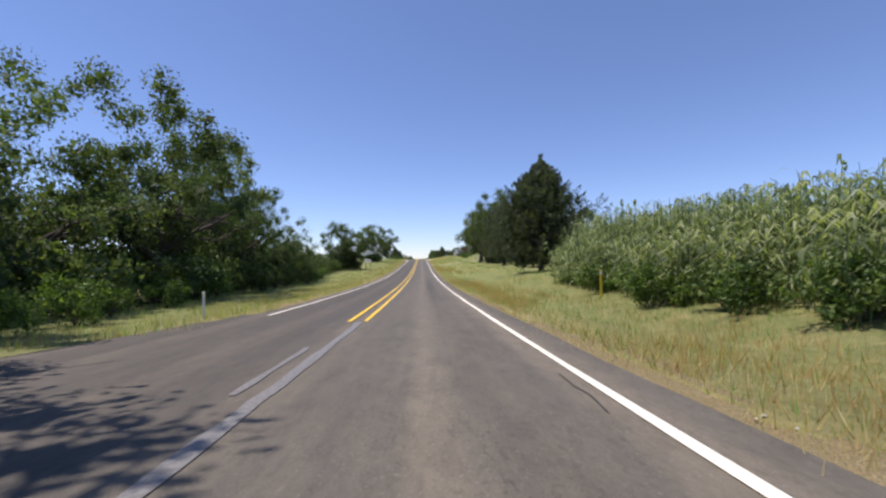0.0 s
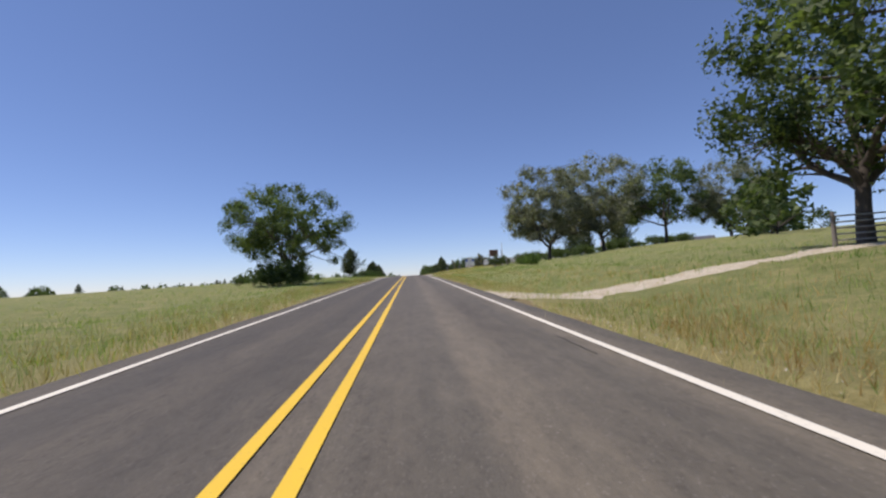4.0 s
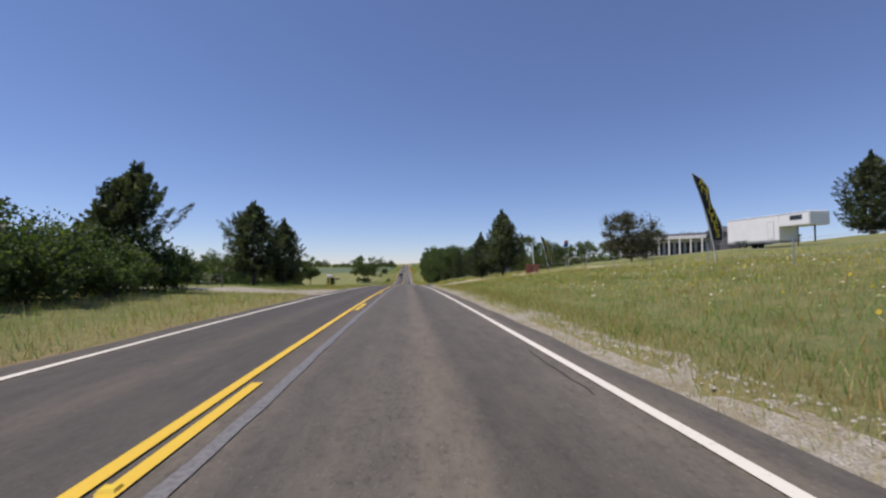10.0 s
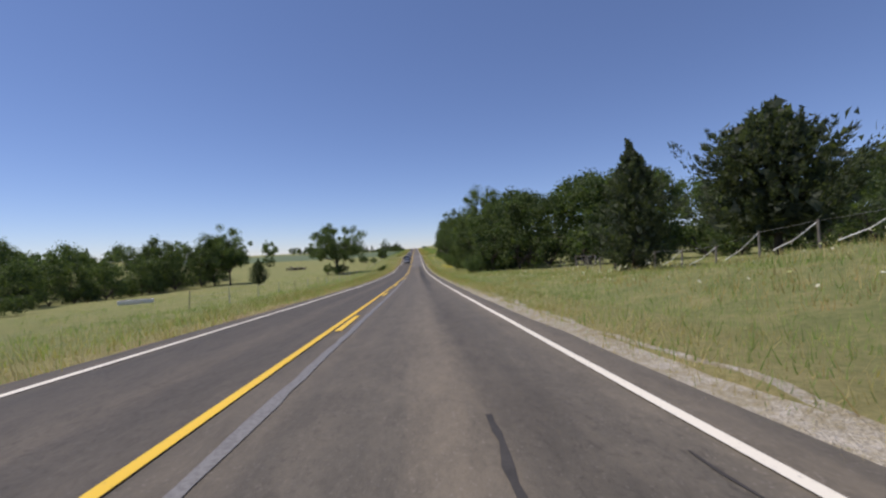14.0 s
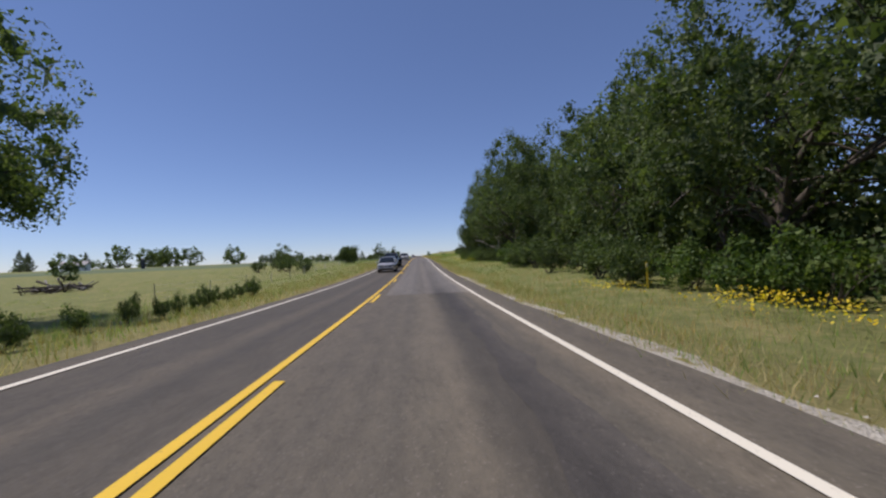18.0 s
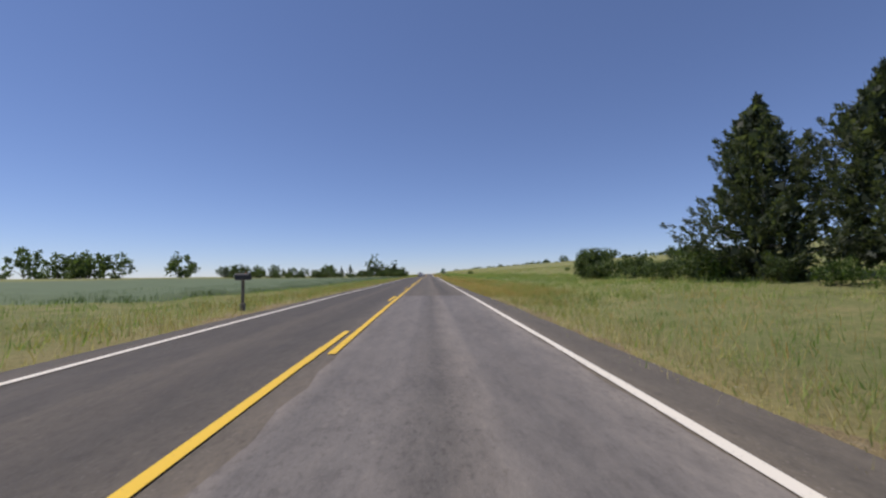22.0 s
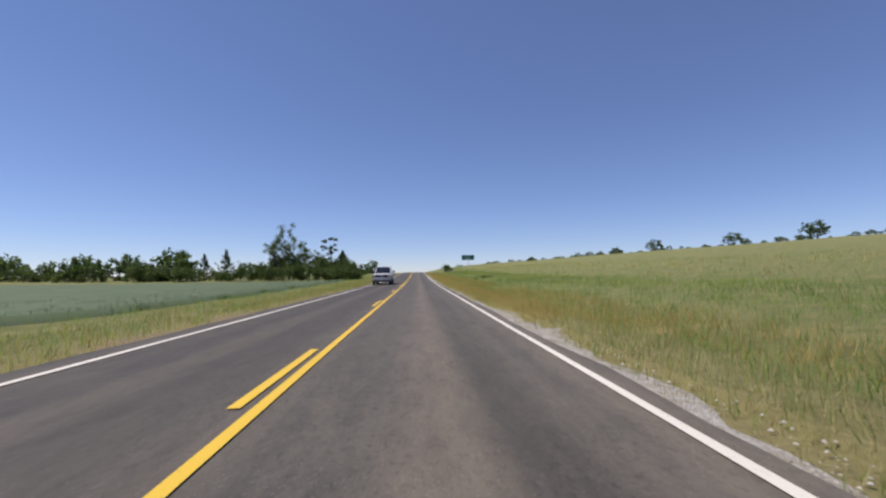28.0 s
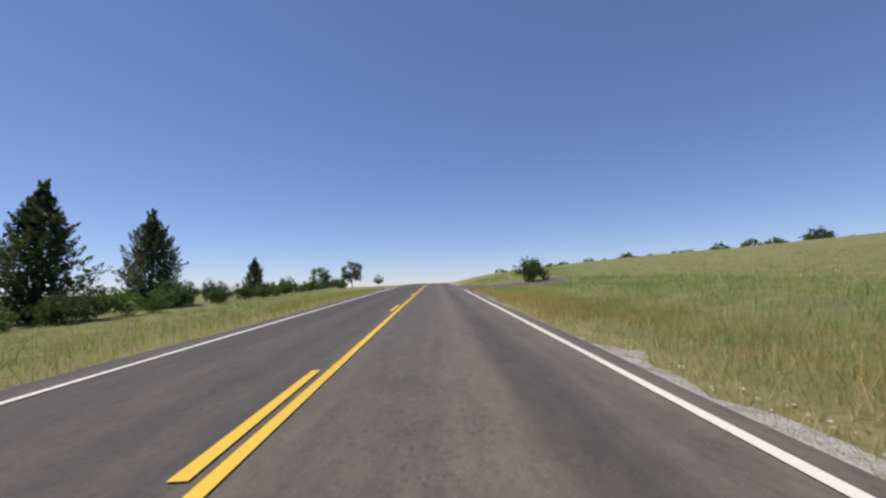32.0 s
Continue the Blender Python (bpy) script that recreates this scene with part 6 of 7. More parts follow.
# green guide sign on a leaning steel post
s = thing("guide_sign", (8.6, 753.0, gz(8.6, 753.0) - 0.3), "green road guide sign with white lettering on a leaning post", "sign")
part("board", box_bm(1.75, 0.02, 0.72, (0, 0, 3.55), 0.008), M_GREEN_SIGN, s)
part("border", box_bm(1.75, 0.008, 0.02, (0, -0.012, 3.89)), M_PALE_INK, s)
part("border", box_bm(1.75, 0.008, 0.02, (0, -0.012, 3.21)), M_PALE_INK, s)
part("post", rod_bm((0.26, 0.06, -0.3), (-0.02, 0.05, 3.9), 0.035, 0.035, 8), M_STEEL, s)
part("marker_band", rod_bm((0.185, 0.055, 0.95), (0.155, 0.055, 1.4), 0.042, 0.042, 8), M_MARKER, s, "yellow reflective band")
bars(s, 1, 0.85, 3.7, 0.3, 0.15, -0.015, M_PALE_INK, 17)
bars(s, 1, 1.0, 3.38, 0.3, 0.15, -0.015, M_PALE_INK, 18, -0.25)
part("arrow", box_bm(0.2, 0.008, 0.04, (0.58, -0.015, 3.38)), M_PALE_INK, s)
bm = bmesh.new()
bm.faces.new([bm.verts.new(p) for p in ((0.66, -0.019, 3.30), (0.76, -0.019, 3.38), (0.66, -0.019, 3.46))])
part("arrow_head", bm, M_PALE_INK, s)


def mailbox(x, y, box_m, post_m, label, turn):
    ob = thing("mailbox", (x, y, gz(x, y)), label, "mailbox", "", turn)
    part("post", box_bm(0.09, 0.09, 1.25, (0, 0, 0.45), 0.012), post_m, ob)
    bm = bmesh.new()
    n = 10
    pr = [(-0.09, 0.0), (0.09, 0.0)] + [(0.09 * math.cos(math.pi * k / n), 0.13 + 0.09 * math.sin(math.pi * k / n)) for k in range(n + 1)]
    ends = []
    for yy in (-0.25, 0.25):
        ends.append([bm.verts.new((px_, yy, 1.08 + pz_)) for px_, pz_ in pr])
    m = len(pr)
    for k in range(m):
        bm.faces.new((ends[0][k], ends[0][(k + 1) % m], ends[1][(k + 1) % m], ends[1][k]))
    bm.faces.new(ends[0][::-1])
    bm.faces.new(ends[1])
    part("box", bm, box_m, ob)
    part("door", box_bm(0.17, 0.012, 0.2, (0, -0.256, 1.19), 0.004), box_m, ob)
    part("bracket", box_bm(0.2, 0.5, 0.03, (0, 0, 1.065), 0.004), post_m, ob)
    part("signal_flag", box_bm(0.012, 0.03, 0.16, (0.1, -0.05, 1.3), 0.002), M_RED, ob, "small red flag")
    return ob


m = mailbox(-5.36, 285.5, M_WHITE, M_MARKER, "white mailbox on a yellow-marked post by a driveway", 80)
part("cross_arm", box_bm(0.5, 0.06, 0.06, (0, 0, 1.0), 0.01), M_POST, m)
m = mailbox(-4.95, 560.1, M_DARK, M_POST, "black mailbox on a wooden post by a driveway", 85)
part("base_brush", box_bm(0.16, 0.16, 0.3, (0, 0, 0.1), 0.03), M_POST, m)


def marker_post(x, y, h, material, label):
    ob = thing("marker_post", (x, y, gz(x, y)), label, "post")
    part("stake", box_bm(0.09, 0.025, h + 0.3, (0, 0, (h - 0.3) / 2), 0.006), material, ob)
    part("reflector", box_bm(0.08, 0.008, 0.14, (0, -0.018, h - 0.12), 0.002), M_PALE_INK, ob)


marker_post(-5.8, 15.3, 0.95, M_WHITE, "white roadside marker post in grass")
marker_post(8.9, 17.2, 1.15, M_MARKER, "yellow utility marker post before reeds")
marker_post(11.0, 462, 1.1, M_MARKER, "yellow utility marker post before the wood")


def wire_fence(pts, step, label, h=1.15, wood=False, wires=3, ribbon=False):
    """Posts with strands between them."""
    x0, y0 = pts[0]
    ob = thing("wire_fence", (x0, y0, gz(x0, y0)), label, "fence")
    o = Vector((x0, y0, gz(x0, y0)))
    places = []
    for a, b in zip(pts, pts[1:]):
        n = max(1, round(math.dist(a, b) / step))
        places += [(a[0] + (b[0] - a[0]) * k / n, a[1] + (b[1] - a[1]) * k / n) for k in range(n)]
    places.append(pts[-1])
    tops = []
    for k, (x, y) in enumerate(places):
        p = Vector((x, y, gz(x, y))) - o
        hh = h * (0.9 + 0.2 * rng.random())
        t = p + Vector((rng.normal(0, 0.04), rng.normal(0, 0.04), hh))
        part("post", rod_bm(p - Vector((0, 0, 0.3)), t, 0.06 if wood else 0.03, 0.05 if wood else 0.025, 6), M_POST if wood or k % 4 == 0 else M_STEEL, ob)
        tops.append((p, t))
    for s in range(wires):
        u = 0.95 - 0.28 * s
        pts3 = [p.lerp(t, u) for p, t in tops]
        v, f = tube(pts3, [0.006] * len(pts3), 3)
        mesh_object("wire", v, f, M_STEEL, ob)
    if ribbon:
        for (p, t), (p2, t2) in zip(tops, tops[1:]):
            if rng.random() < 0.3:
                continue
            a, b = t - Vector((0, 0, 0.08)), p2.lerp(p, 0.25) + Vector((0, 0, 0.25))
            mid = a.lerp(b, 0.5) - Vector((0, 0, 0.12))
            v, f = tube([a, mid, b], [0.03, 0.022, 0.028], 4)
            mesh_object("tape", v, f, M_ROPE, ob, "sagging strip of white tape")
    return ob


wire_fence([(16.2, 316), (16.6, 345), (17.5, 384)], 3.05, "post fence with sagging strips of white tape", 1.2, True, 1, True)
wire_fence([(17.5, 209), (19, 240), (16.8, 262), (16.5, 296)], 5.0, "wire fence on thin steel posts")
wire_fence([(-13.0, 186), (-13.2, 232)], 5.0, "wire fence along the pasture")
wire_fence([(-12.5, 372), (-12.5, 448)], 6.0, "wire fence along the pasture")
wire_fence([(-12.2, 468), (-12.4, 528)], 6.0, "wire fence along the field")
wire_fence([(-14, 284), (-26, 285.5), (-38, 286)], 3.5, "post and wire fence beside cedars", 1.25, True)
wire_fence([(17, 99), (40, 108)], 4.0, "wire fence round a shaded yard", 1.2, True)
wire_fence([(21, 402), (34, 398)], 3.0, "weathered post fence before the wood", 1.3, True)


def rail_fence(a, b, posts, rails, label, h=1.3, name="rail_fence", mat=None, tall=()):
    ob = thing(name, (a[0], a[1], gz(*a)), label, "fence")
    o = Vector((a[0], a[1], gz(*a)))
    pl = []
    for k in range(posts):
        u = k / (posts - 1)
        x, y = a[0] + (b[0] - a[0]) * u, a[1] + (b[1] - a[1]) * u
        p = Vector((x, y, gz(x, y))) - o
        hh = h + (tall[k] if k < len(tall) else 0)
        part("post", rod_bm(p - Vector((0, 0, 0.3)), p + Vector((0, 0, hh)), 0.075, 0.065, 8), M_POST, ob)
        pl.append(p)
    for k in range(posts - 1):
        for r in range(rails):
            z = 0.25 + (h - 0.4) * r / max(1, rails - 1)
            part("rail", rod_bm(pl[k] + Vector((0, 0, z)), pl[k + 1] + Vector((0, 0, z)), 0.032, 0.032, 6), mat or M_POST, ob)
    return ob


rail_fence((20.5, 198.0), (20.5, 194.3), 2, 5, "steel farm gate between two posts", 1.35, "farm_gate", M_STEEL, (0.1, 2.2))
rail_fence((20.5, 194.0), (20.4, 189.4), 3, 2, "weathered wooden rail fence", 1.4, tall=(0, 0.5, 2.2))
rail_fence((20.4, 189.2), (22, 176), 5, 4, "dark wooden rail fence round a yard", 1.45)
rail_fence((15.8, 112.5), (19.4, 111.0), 2, 5, "steel farm gate in a shaded yard", 1.25, "farm_gate", M_STEEL)
rail_fence((19.6, 111.0), (24, 109), 3, 2, "weathered wooden rail fence", 1.2)
rail_fence((20.5, 312.0), (32, 318), 4, 2, "dark wooden rail fence below the shop", 1.2)
rail_fence((18.0, 303.0), (19.5, 309), 3, 2, "weathered rail fence at the driveway", 1.25)
rail_fence((24.6, 399), (22.6, 400.5), 3, 3, "small weathered corral panel", 1.5)


def wall_part(ob, name, w, d, h, at, material, label=""):
    return part(name, box_bm(w, d, h, at, 0.02), material, ob, label)


def gable_roof(ob, w, d, base, rise, over, material, at=(0, 0)):
    """Two pitched slabs with overhanging eaves; the ridge runs along x."""
    for sgn in (-1, 1):
        bm = bmesh.new()
        th = 0.12
        y0, y1 = at[1], at[1] + sgn * (d / 2 + over)
        drop = rise * (d / 2 + over) / (d / 2)
        x0, x1 = at[0] - w / 2 - over, at[0] + w / 2 + over
        quad = [(x0, y0, base + rise), (x1, y0, base + rise), (x1, y1, base + rise - drop), (x0, y1, base + rise - drop)]
        lo_ = [bm.verts.new(p) for p in quad]
        hi = [bm.verts.new((p[0], p[1], p[2] + th)) for p in quad]
        bm.faces.new(hi if sgn < 0 else hi[::-1])
        bm.faces.new(lo_[::-1] if sgn < 0 else lo_)
        for k in range(4):
            bm.faces.new((lo_[k], lo_[(k + 1) % 4], hi[(k + 1) % 4], hi[k]))
        bmesh.ops.recalc_face_normals(bm, faces=bm.faces[:])
        part("roof", bm, material, ob)
    for sgn in (-1, 1):
        bm = bmesh.new()
        x = at[0] + sgn * (w / 2 - 0.05)
        v = [bm.verts.new((x + dx, yy, zz)) for dx in (-0.06, 0.06) for yy, zz in ((at[1] - d / 2, base), (at[1] + d / 2, base), (at[1], base + rise))]
        bm.faces.new(v[:3][::-1])
        bm.faces.new(v[3:])
        for k in range(3):
            bm.faces.new((v[k], v[(k + 1) % 3], v[3 + (k + 1) % 3], v[3 + k]))
        bmesh.ops.recalc_face_normals(bm, faces=bm.faces[:])
        part("gable", bm, M_GREYMETAL, ob)


def window_part(ob, w, h, at, facing="y"):
    fr = part("window", box_bm(w if facing == "y" else 0.06, 0.06 if facing == "y" else w, h, at, 0.01), M_WHITE, ob)
    off = (0, -0.04, 0) if facing == "y" else (-0.04, 0, 0)
    p = Vector(at) + Vector(off)
    part("pane", box_bm(w - 0.16 if facing == "y" else 0.02, 0.02 if facing == "y" else w - 0.16, h - 0.16, p), M_GLASS_DARK, fr)


# farmhouse with dormers, far up the slope
h = thing("farmhouse", (110, 322, gz(110, 322) - 0.2), "grey farmhouse with a steep pale roof and dormers", "house", "", -25)
wall_part(h, "wall", 13, 8, 3.0, (0, 0, 1.5), M_GREYMETAL)
gable_roof(h, 13, 8, 3.0, 4.2, 0.5, M_ROOF)
for dx in (-3, 2.2):
    part("dormer", box_bm(2.2, 2.4, 1.4, (dx, -2.2, 4.7), 0.03), M_GREYMETAL, h)
    part("dormer_roof", box_bm(2.7, 2.8, 0.12, (dx, -2.3, 5.5), 0.02, turn=Matrix.Rotation(radians(24), 4, "X")), M_ROOF, h)
    window_part(h, 1.2, 0.9, (dx, -3.45, 4.7))
part("porch_roof", box_bm(13, 2.2, 0.12, (0, -5.0, 2.7), 0.02), M_ROOF, h)
for dx in (-6, -3, 0, 3, 6):
    part("porch_post", box_bm(0.16, 0.16, 2.7, (dx, -5.9, 1.3), 0.01), M_WHITE, h)
for dx in (-4.5, -1.5, 3.8):
    window_part(h, 1.1, 1.3, (dx, -4.03, 1.6))
part("door", box_bm(1.0, 0.08, 2.05, (1.3, -4.03, 1.03), 0.01), M_WHITE, h)
part("chimney", box_bm(0.7, 0.7, 2.2, (3.5, 0.6, 7.4), 0.02), M_RED, h)

h = thing("barn", (136, 300, gz(136, 300) - 0.2), "long low shed with a dark roof", "barn", "", -30)
wall_part(h, "wall", 22, 9, 3.0, (0, 0, 1.5), M_WHITE)
gable_roof(h, 22, 9, 3.0, 1.5, 0.6, M_DARKROOF)
for dx in (-8, -4, 0, 4, 8):
    part("door", box_bm(2.6, 0.08, 2.5, (dx, -4.54, 1.25), 0.01), M_DARK, h)

# white houses behind the yard trees
for x, y, tn in ((62, 128, -40), (78, 140, -35)):
    h = thing("white_house", (x, y, gz(x, y) - 0.2), "small white house behind yard trees", "house", "", tn)
    wall_part(h, "wall", 10, 7, 2.7, (0, 0, 1.35), M_WHITE)
    gable_roof(h, 10, 7, 2.7, 1.7, 0.4, M_ROOF)
    for dx in (-3, 0.2, 3.2):
        window_part(h, 1.1, 1.2, (dx, -3.53, 1.5))
    part("door", box_bm(0.95, 0.08, 2.05, (1.8, -3.53, 1.03), 0.01), M_GREYMETAL, h)

# gooseneck stock trailer
h = thing("stock_trailer", (45.0, 295, gz(45, 295)), "long white gooseneck trailer parked on the grass", "trailer", "", 90)
M_TRAILER = surface("clean_white_trailer_skin", (0.76, 0.76, 0.75), (0.86, 0.86, 0.85), 1.0, 20.0, 0.45, relief=0.05)
part("box", box_bm(8.0, 2.4, 3.0, (1.0, 0, 2.2), 0.1), M_TRAILER, h)
part("nose", box_bm(3.8, 2.4, 1.5, (-4.9, 0, 2.95), 0.12), M_TRAILER, h)
part("window", box_bm(1.5, 0.04, 0.5, (-5.2, 1.21, 3.1), 0.01), M_GLASS_DARK, h)
part("trim", box_bm(11.6, 0.03, 0.08, (-0.9, 1.205, 3.6), 0.01), M_STEEL, h)
part("hitch", rod_bm((-6.2, 0, 2.2), (-6.2, 0, 0.4), 0.09, 0.07, 8), M_DARK, h)
part("jack", rod_bm((-5.0, 0.8, 2.2), (-5.0, 0.8, 0.0), 0.06, 0.06, 8), M_DARK, h)
part("skirt", box_bm(7.8, 2.3, 0.2, (1.0, 0, 0.62), 0.03), M_STEEL, h)
for dx in (2.2, 3.2):
    for dy in (-1.1, 1.1):
        part("wheel", rod_bm((dx, dy - 0.12, 0.4), (dx, dy + 0.12, 0.4), 0.4, 0.4, 16), M_DARK, h)
part("fender", box_bm(2.2, 0.3, 0.1, (2.7, 1.15, 0.92), 0.03), M_STEEL, h)
part("door", box_bm(0.8, 0.03, 1.9, (-1.9, 1.215, 1.9), 0.01), M_TRAILER, h)
part("door_frame", box_bm(0.9, 0.02, 2.0, (-1.9, 1.205, 1.9), 0.01), M_STEEL, h)

# antique shop: long white porch and a grey metal wing
M_DARKMETAL = surface("dark_grey_metal_siding", (0.09, 0.085, 0.085), (0.17, 0.16, 0.16), 1.0, 30.0, 0.5, relief=0.1)
ang = math.degrees(math.atan2(341 - 357, 71 - 59))
h = thing("antique_shop", (65, 349, gz(65, 349) - 0.15), "long white shop with a porch and grey metal wing", "shop", "", ang)
h.scale = (1, 1, 1.42)
wall_part(h, "wall", 20, 8, 3.2, (0, 5.0, 1.6), M_WHITE)
part("roof", box_bm(21, 11.5, 0.2, (0, 3.4, 3.45), 0.02, turn=Matrix.Rotation(radians(6), 4, "X")), M_DARKROOF, h)
part("fascia", box_bm(21, 0.1, 0.5, (0, -2.3, 3.0), 0.01), M_WHITE, h)
for k in range(9):
    part("porch_post", box_bm(0.35, 0.3, 2.9, (-9.6 + 2.4 * k, -2.2, 1.45), 0.02), M_WHITE, h)
# flat dark panels on the wall, shade of the porch openings put into colour
for k in range(8):
    part("opening", box_bm(1.8, 0.08, 2.2, (-8.4 + 2.4 * k, 0.98, 1.15), 0.01), M_DARK, h, "dark panel coloured as the shade inside a shop front opening")
wall_part(h, "wing_wall", 10, 10, 3.6, (15.5, 3.5, 1.8), M_DARKMETAL)
gable_roof(h, 10, 10, 3.6, 1.0, 0.4, M_DARKROOF, (15.5, 3.5))
# same dark panels on the wing, coloured as shaded openings
for dx in (12.2, 15.4, 18.4):
    part("opening", box_bm(1.4, 0.08, 1.9, (dx, -1.54, 1.2), 0.01), M_DARK, h)
wall_part(h, "annex_wall", 5, 7, 2.8, (23.1, 4.5, 1.4), M_WHITE)
part("annex_roof", box_bm(5.4, 7.6, 0.15, (23.1, 4.5, 2.9), 0.02), M_DARKROOF, h)
part("deck", box_bm(21, 3.4, 0.16, (0, -0.8, 0.05), 0.02), M_POST, h)

# parked car and clutter by the shop
h = thing("white_shed", (-146, 640, gz(-146, 640)), "white farm shed far across the field", "shed", "", 20)
wall_part(h, "wall", 9, 6, 3, (0, 0, 1.5), M_WHITE)
gable_roof(h, 9, 6, 3, 1.4, 0.3, M_ROOF)
h = thing("field_tank", (-118, 640, gz(-118, 640)), "tall dark tank standing in the field", "tank")
part("shell", rod_bm((0, 0, -0.2), (0, 0, 4.6), 0.75, 0.75, 16), M_DARK, h)
part("lid", rod_bm((0, 0, 4.6), (0, 0, 4.8), 0.78, 0.3, 16), M_STEEL, h)
h = thing("stock_trough", (-33, 400, gz(-33, 400)), "low white stock trough in the pasture", "trough", "", 20)
part("basin", box_bm(3.6, 0.9, 0.55, (0, 0, 0.25), 0.06), M_WHITE, h)
part("water", box_bm(3.3, 0.66, 0.02, (0, 0, 0.535)), M_GLASS_DARK, h)

# litter: a crumpled white bag in the verge
bm = bmesh.new()
bmesh.ops.create_icosphere(bm, subdivisions=3, radius=0.3)
for v in bm.verts:
    v.co = Vector((v.co.x * 1.1, v.co.y * 0.8, max(-0.08, v.co.z * 0.42))) * (0.85 + 0.3 * noise.noise(v.co * 7)) + Vector((0, 0, 0.09))
me = bpy.data.meshes.new("bag")
bm.to_mesh(me)
bm.free()
me.materials.append(M_ROPE)
b = new("litter_bag", me)
b.matrix_basis = pose(5.05, 659.6, gz(5.05, 659.6) + 0.08, 0, 0, 30)
tagged(b, "crumpled white plastic bag lying in dry grass", "litter")

# raised reflectors between the centre lines
first = None
for k in range(25):
    y = 199.8 + 24.384 * k
    x = -0.06 if y < 240 else (-0.13 if y < 395 else -0.02)
    bm = box_bm(0.11, 0.10, 0.022, (0, 0, 0.011))
    for v in bm.verts:
        if v.co.z > 0.012:
            v.co.x *= 0.75
            v.co.y *= 0.6
    r = part("reflector", bm, M_MARKER, ROAD, "raised yellow road reflector")
    r.matrix_local = pose(x, y, float(road_z(y)) + 0.008)

# tar lines and skid marks on the asphalt
M_TAR = surface("black_tar", (0.026, 0.024, 0.021), (0.06, 0.055, 0.048), 3.0, 40.0, 0.85, relief=0.2)


def tar_line(pts, w=0.029, name="tar_line"):
    v, f = [], []
    for k, (x, y) in enumerate(pts):
        ww = w * (0.6 + 0.8 * rng.random())
        for dx in (-ww, ww):
            v.append((x + dx, y, float(road_z(y)) - 0.003 * abs(x + dx) + 0.007))
        if k:
            f.append((2 * k - 2, 2 * k - 1, 2 * k + 1, 2 * k))
    mesh_object(name, v, f, M_TAR, ROAD)


for x0, x1, y0, y1 in ((2.05, 2.12, 346.2, 347.9), (2.28, 2.3, 594.5, 598), (2.22, 1.88, 669.5, 677), (0.78, 0.86, 273.7, 275.6), (1.9, 2.2, 335, 339)):
    n = 9
    tar_line([(x0 + (x1 - x0) * k / n + 0.012 * math.sin(k * 1.3), y0 + (y1 - y0) * k / n) for k in range(n + 1)])
# ravelled seam just inside the edge line
for k in range(46):
    y0 = -4 + 7.7 * k
    tar_line([(3.27 + 0.05 * math.sin(0.23 * (y0 + 0.3 * j)) + rng.normal(0, 0.012), y0 + 0.3 * j) for j in range(int(rng.integers(5, 20)))], 0.005 + 0.009 * rng.random(), "crack")
tar_line([(-2.2 + 0.9 * math.cos(a), 424.0 + 1.0 * math.sin(a)) for a in np.linspace(-0.9, 1.5, 10)], 0.025)

# ---------------------------------------------------------------- vehicles in the other lane
def paint(name, col, rough=0.28, metal=0.35):
    m, t, b = nodes_of(name)
    v = coords(t)
    n = noise_of(t, v, 2.5, 3.0)
    t.links.new(ramp(t, n, [(0.3, tuple(0.88 * c for c in col)), (0.7, col)]), b.inputs["Base Color"])
    b.inputs["Roughness"].default_value, b.inputs["Metallic"].default_value, b.inputs["Coat Weight"].default_value = rough, metal, 0.6
    return m


M_SILVER = paint("silver_car_paint", (0.50, 0.51, 0.52), 0.3, 0.5)
M_PEARL = paint("champagne_silver_paint", (0.60, 0.59, 0.56), 0.3, 0.45)
M_BLACKCAR = paint("black_car_paint", (0.012, 0.013, 0.018), 0.2, 0.1)
M_WHITECAR = paint("white_car_paint", (0.78, 0.78, 0.77), 0.3, 0.0)
M_CHROME = paint("chrome", (0.75, 0.75, 0.76), 0.12, 1.0)
M_TYRE = surface("tyre_rubber", (0.018, 0.018, 0.018), (0.045, 0.043, 0.042), 8.0, 60.0, 0.85, relief=0.3)
M_PLASTIC = surface("black_trim_plastic", (0.02, 0.02, 0.022), (0.045, 0.045, 0.048), 8.0, 60.0, 0.6, relief=0.1)
M_CARGLASS = surface("tinted_car_glass", (0.012, 0.016, 0.02), (0.022, 0.028, 0.034), 1.0, 10.0, 0.05, relief=0.0)
M_LAMP = surface("clear_headlamp", (0.20, 0.21, 0.22), (0.36, 0.37, 0.38), 6.0, 30.0, 0.12, relief=0.0)
M_AMBER = surface("amber_lamp", (0.75, 0.30, 0.02), (0.85, 0.40, 0.05), 6.0, 30.0, 0.2, relief=0.0)


def ring(hw, z0, z1, tuck=0.93, shoulder=0.86, crown=0.03):
    h = z1 - z0
    half = [(hw * tuck, z0), (hw * 0.99, z0 + 0.14 * h), (hw, z0 + 0.42 * h), (hw * 0.985, z0 + 0.72 * h), (hw * 0.95, z0 + 0.90 * h), (hw * shoulder, z1), (hw * 0.45, z1 + crown)]
    return half + [(-x, z) for x, z in reversed(half)]


def loft(stations, **kw):
    """A closed shell through cross-sections (y, half width, low, high)."""
    bm = bmesh.new()
    rings = []
    for y, hw, z0, z1 in stations:
        rings.append([bm.verts.new((x, y, z)) for x, z in ring(hw, z0, z1, **kw)])
    n = len(rings[0])
    for a, b in zip(rings, rings[1:]):
        for k in range(n):
            bm.faces.new((a[k], a[(k + 1) % n], b[(k + 1) % n], b[k]))
    bm.faces.new(rings[0])
    bm.faces.new(rings[-1][::-1])
    bmesh.ops.recalc_face_normals(bm, faces=bm.faces[:])
    for f in bm.faces:
        f.smooth = len(f.verts) == 4
    return bm


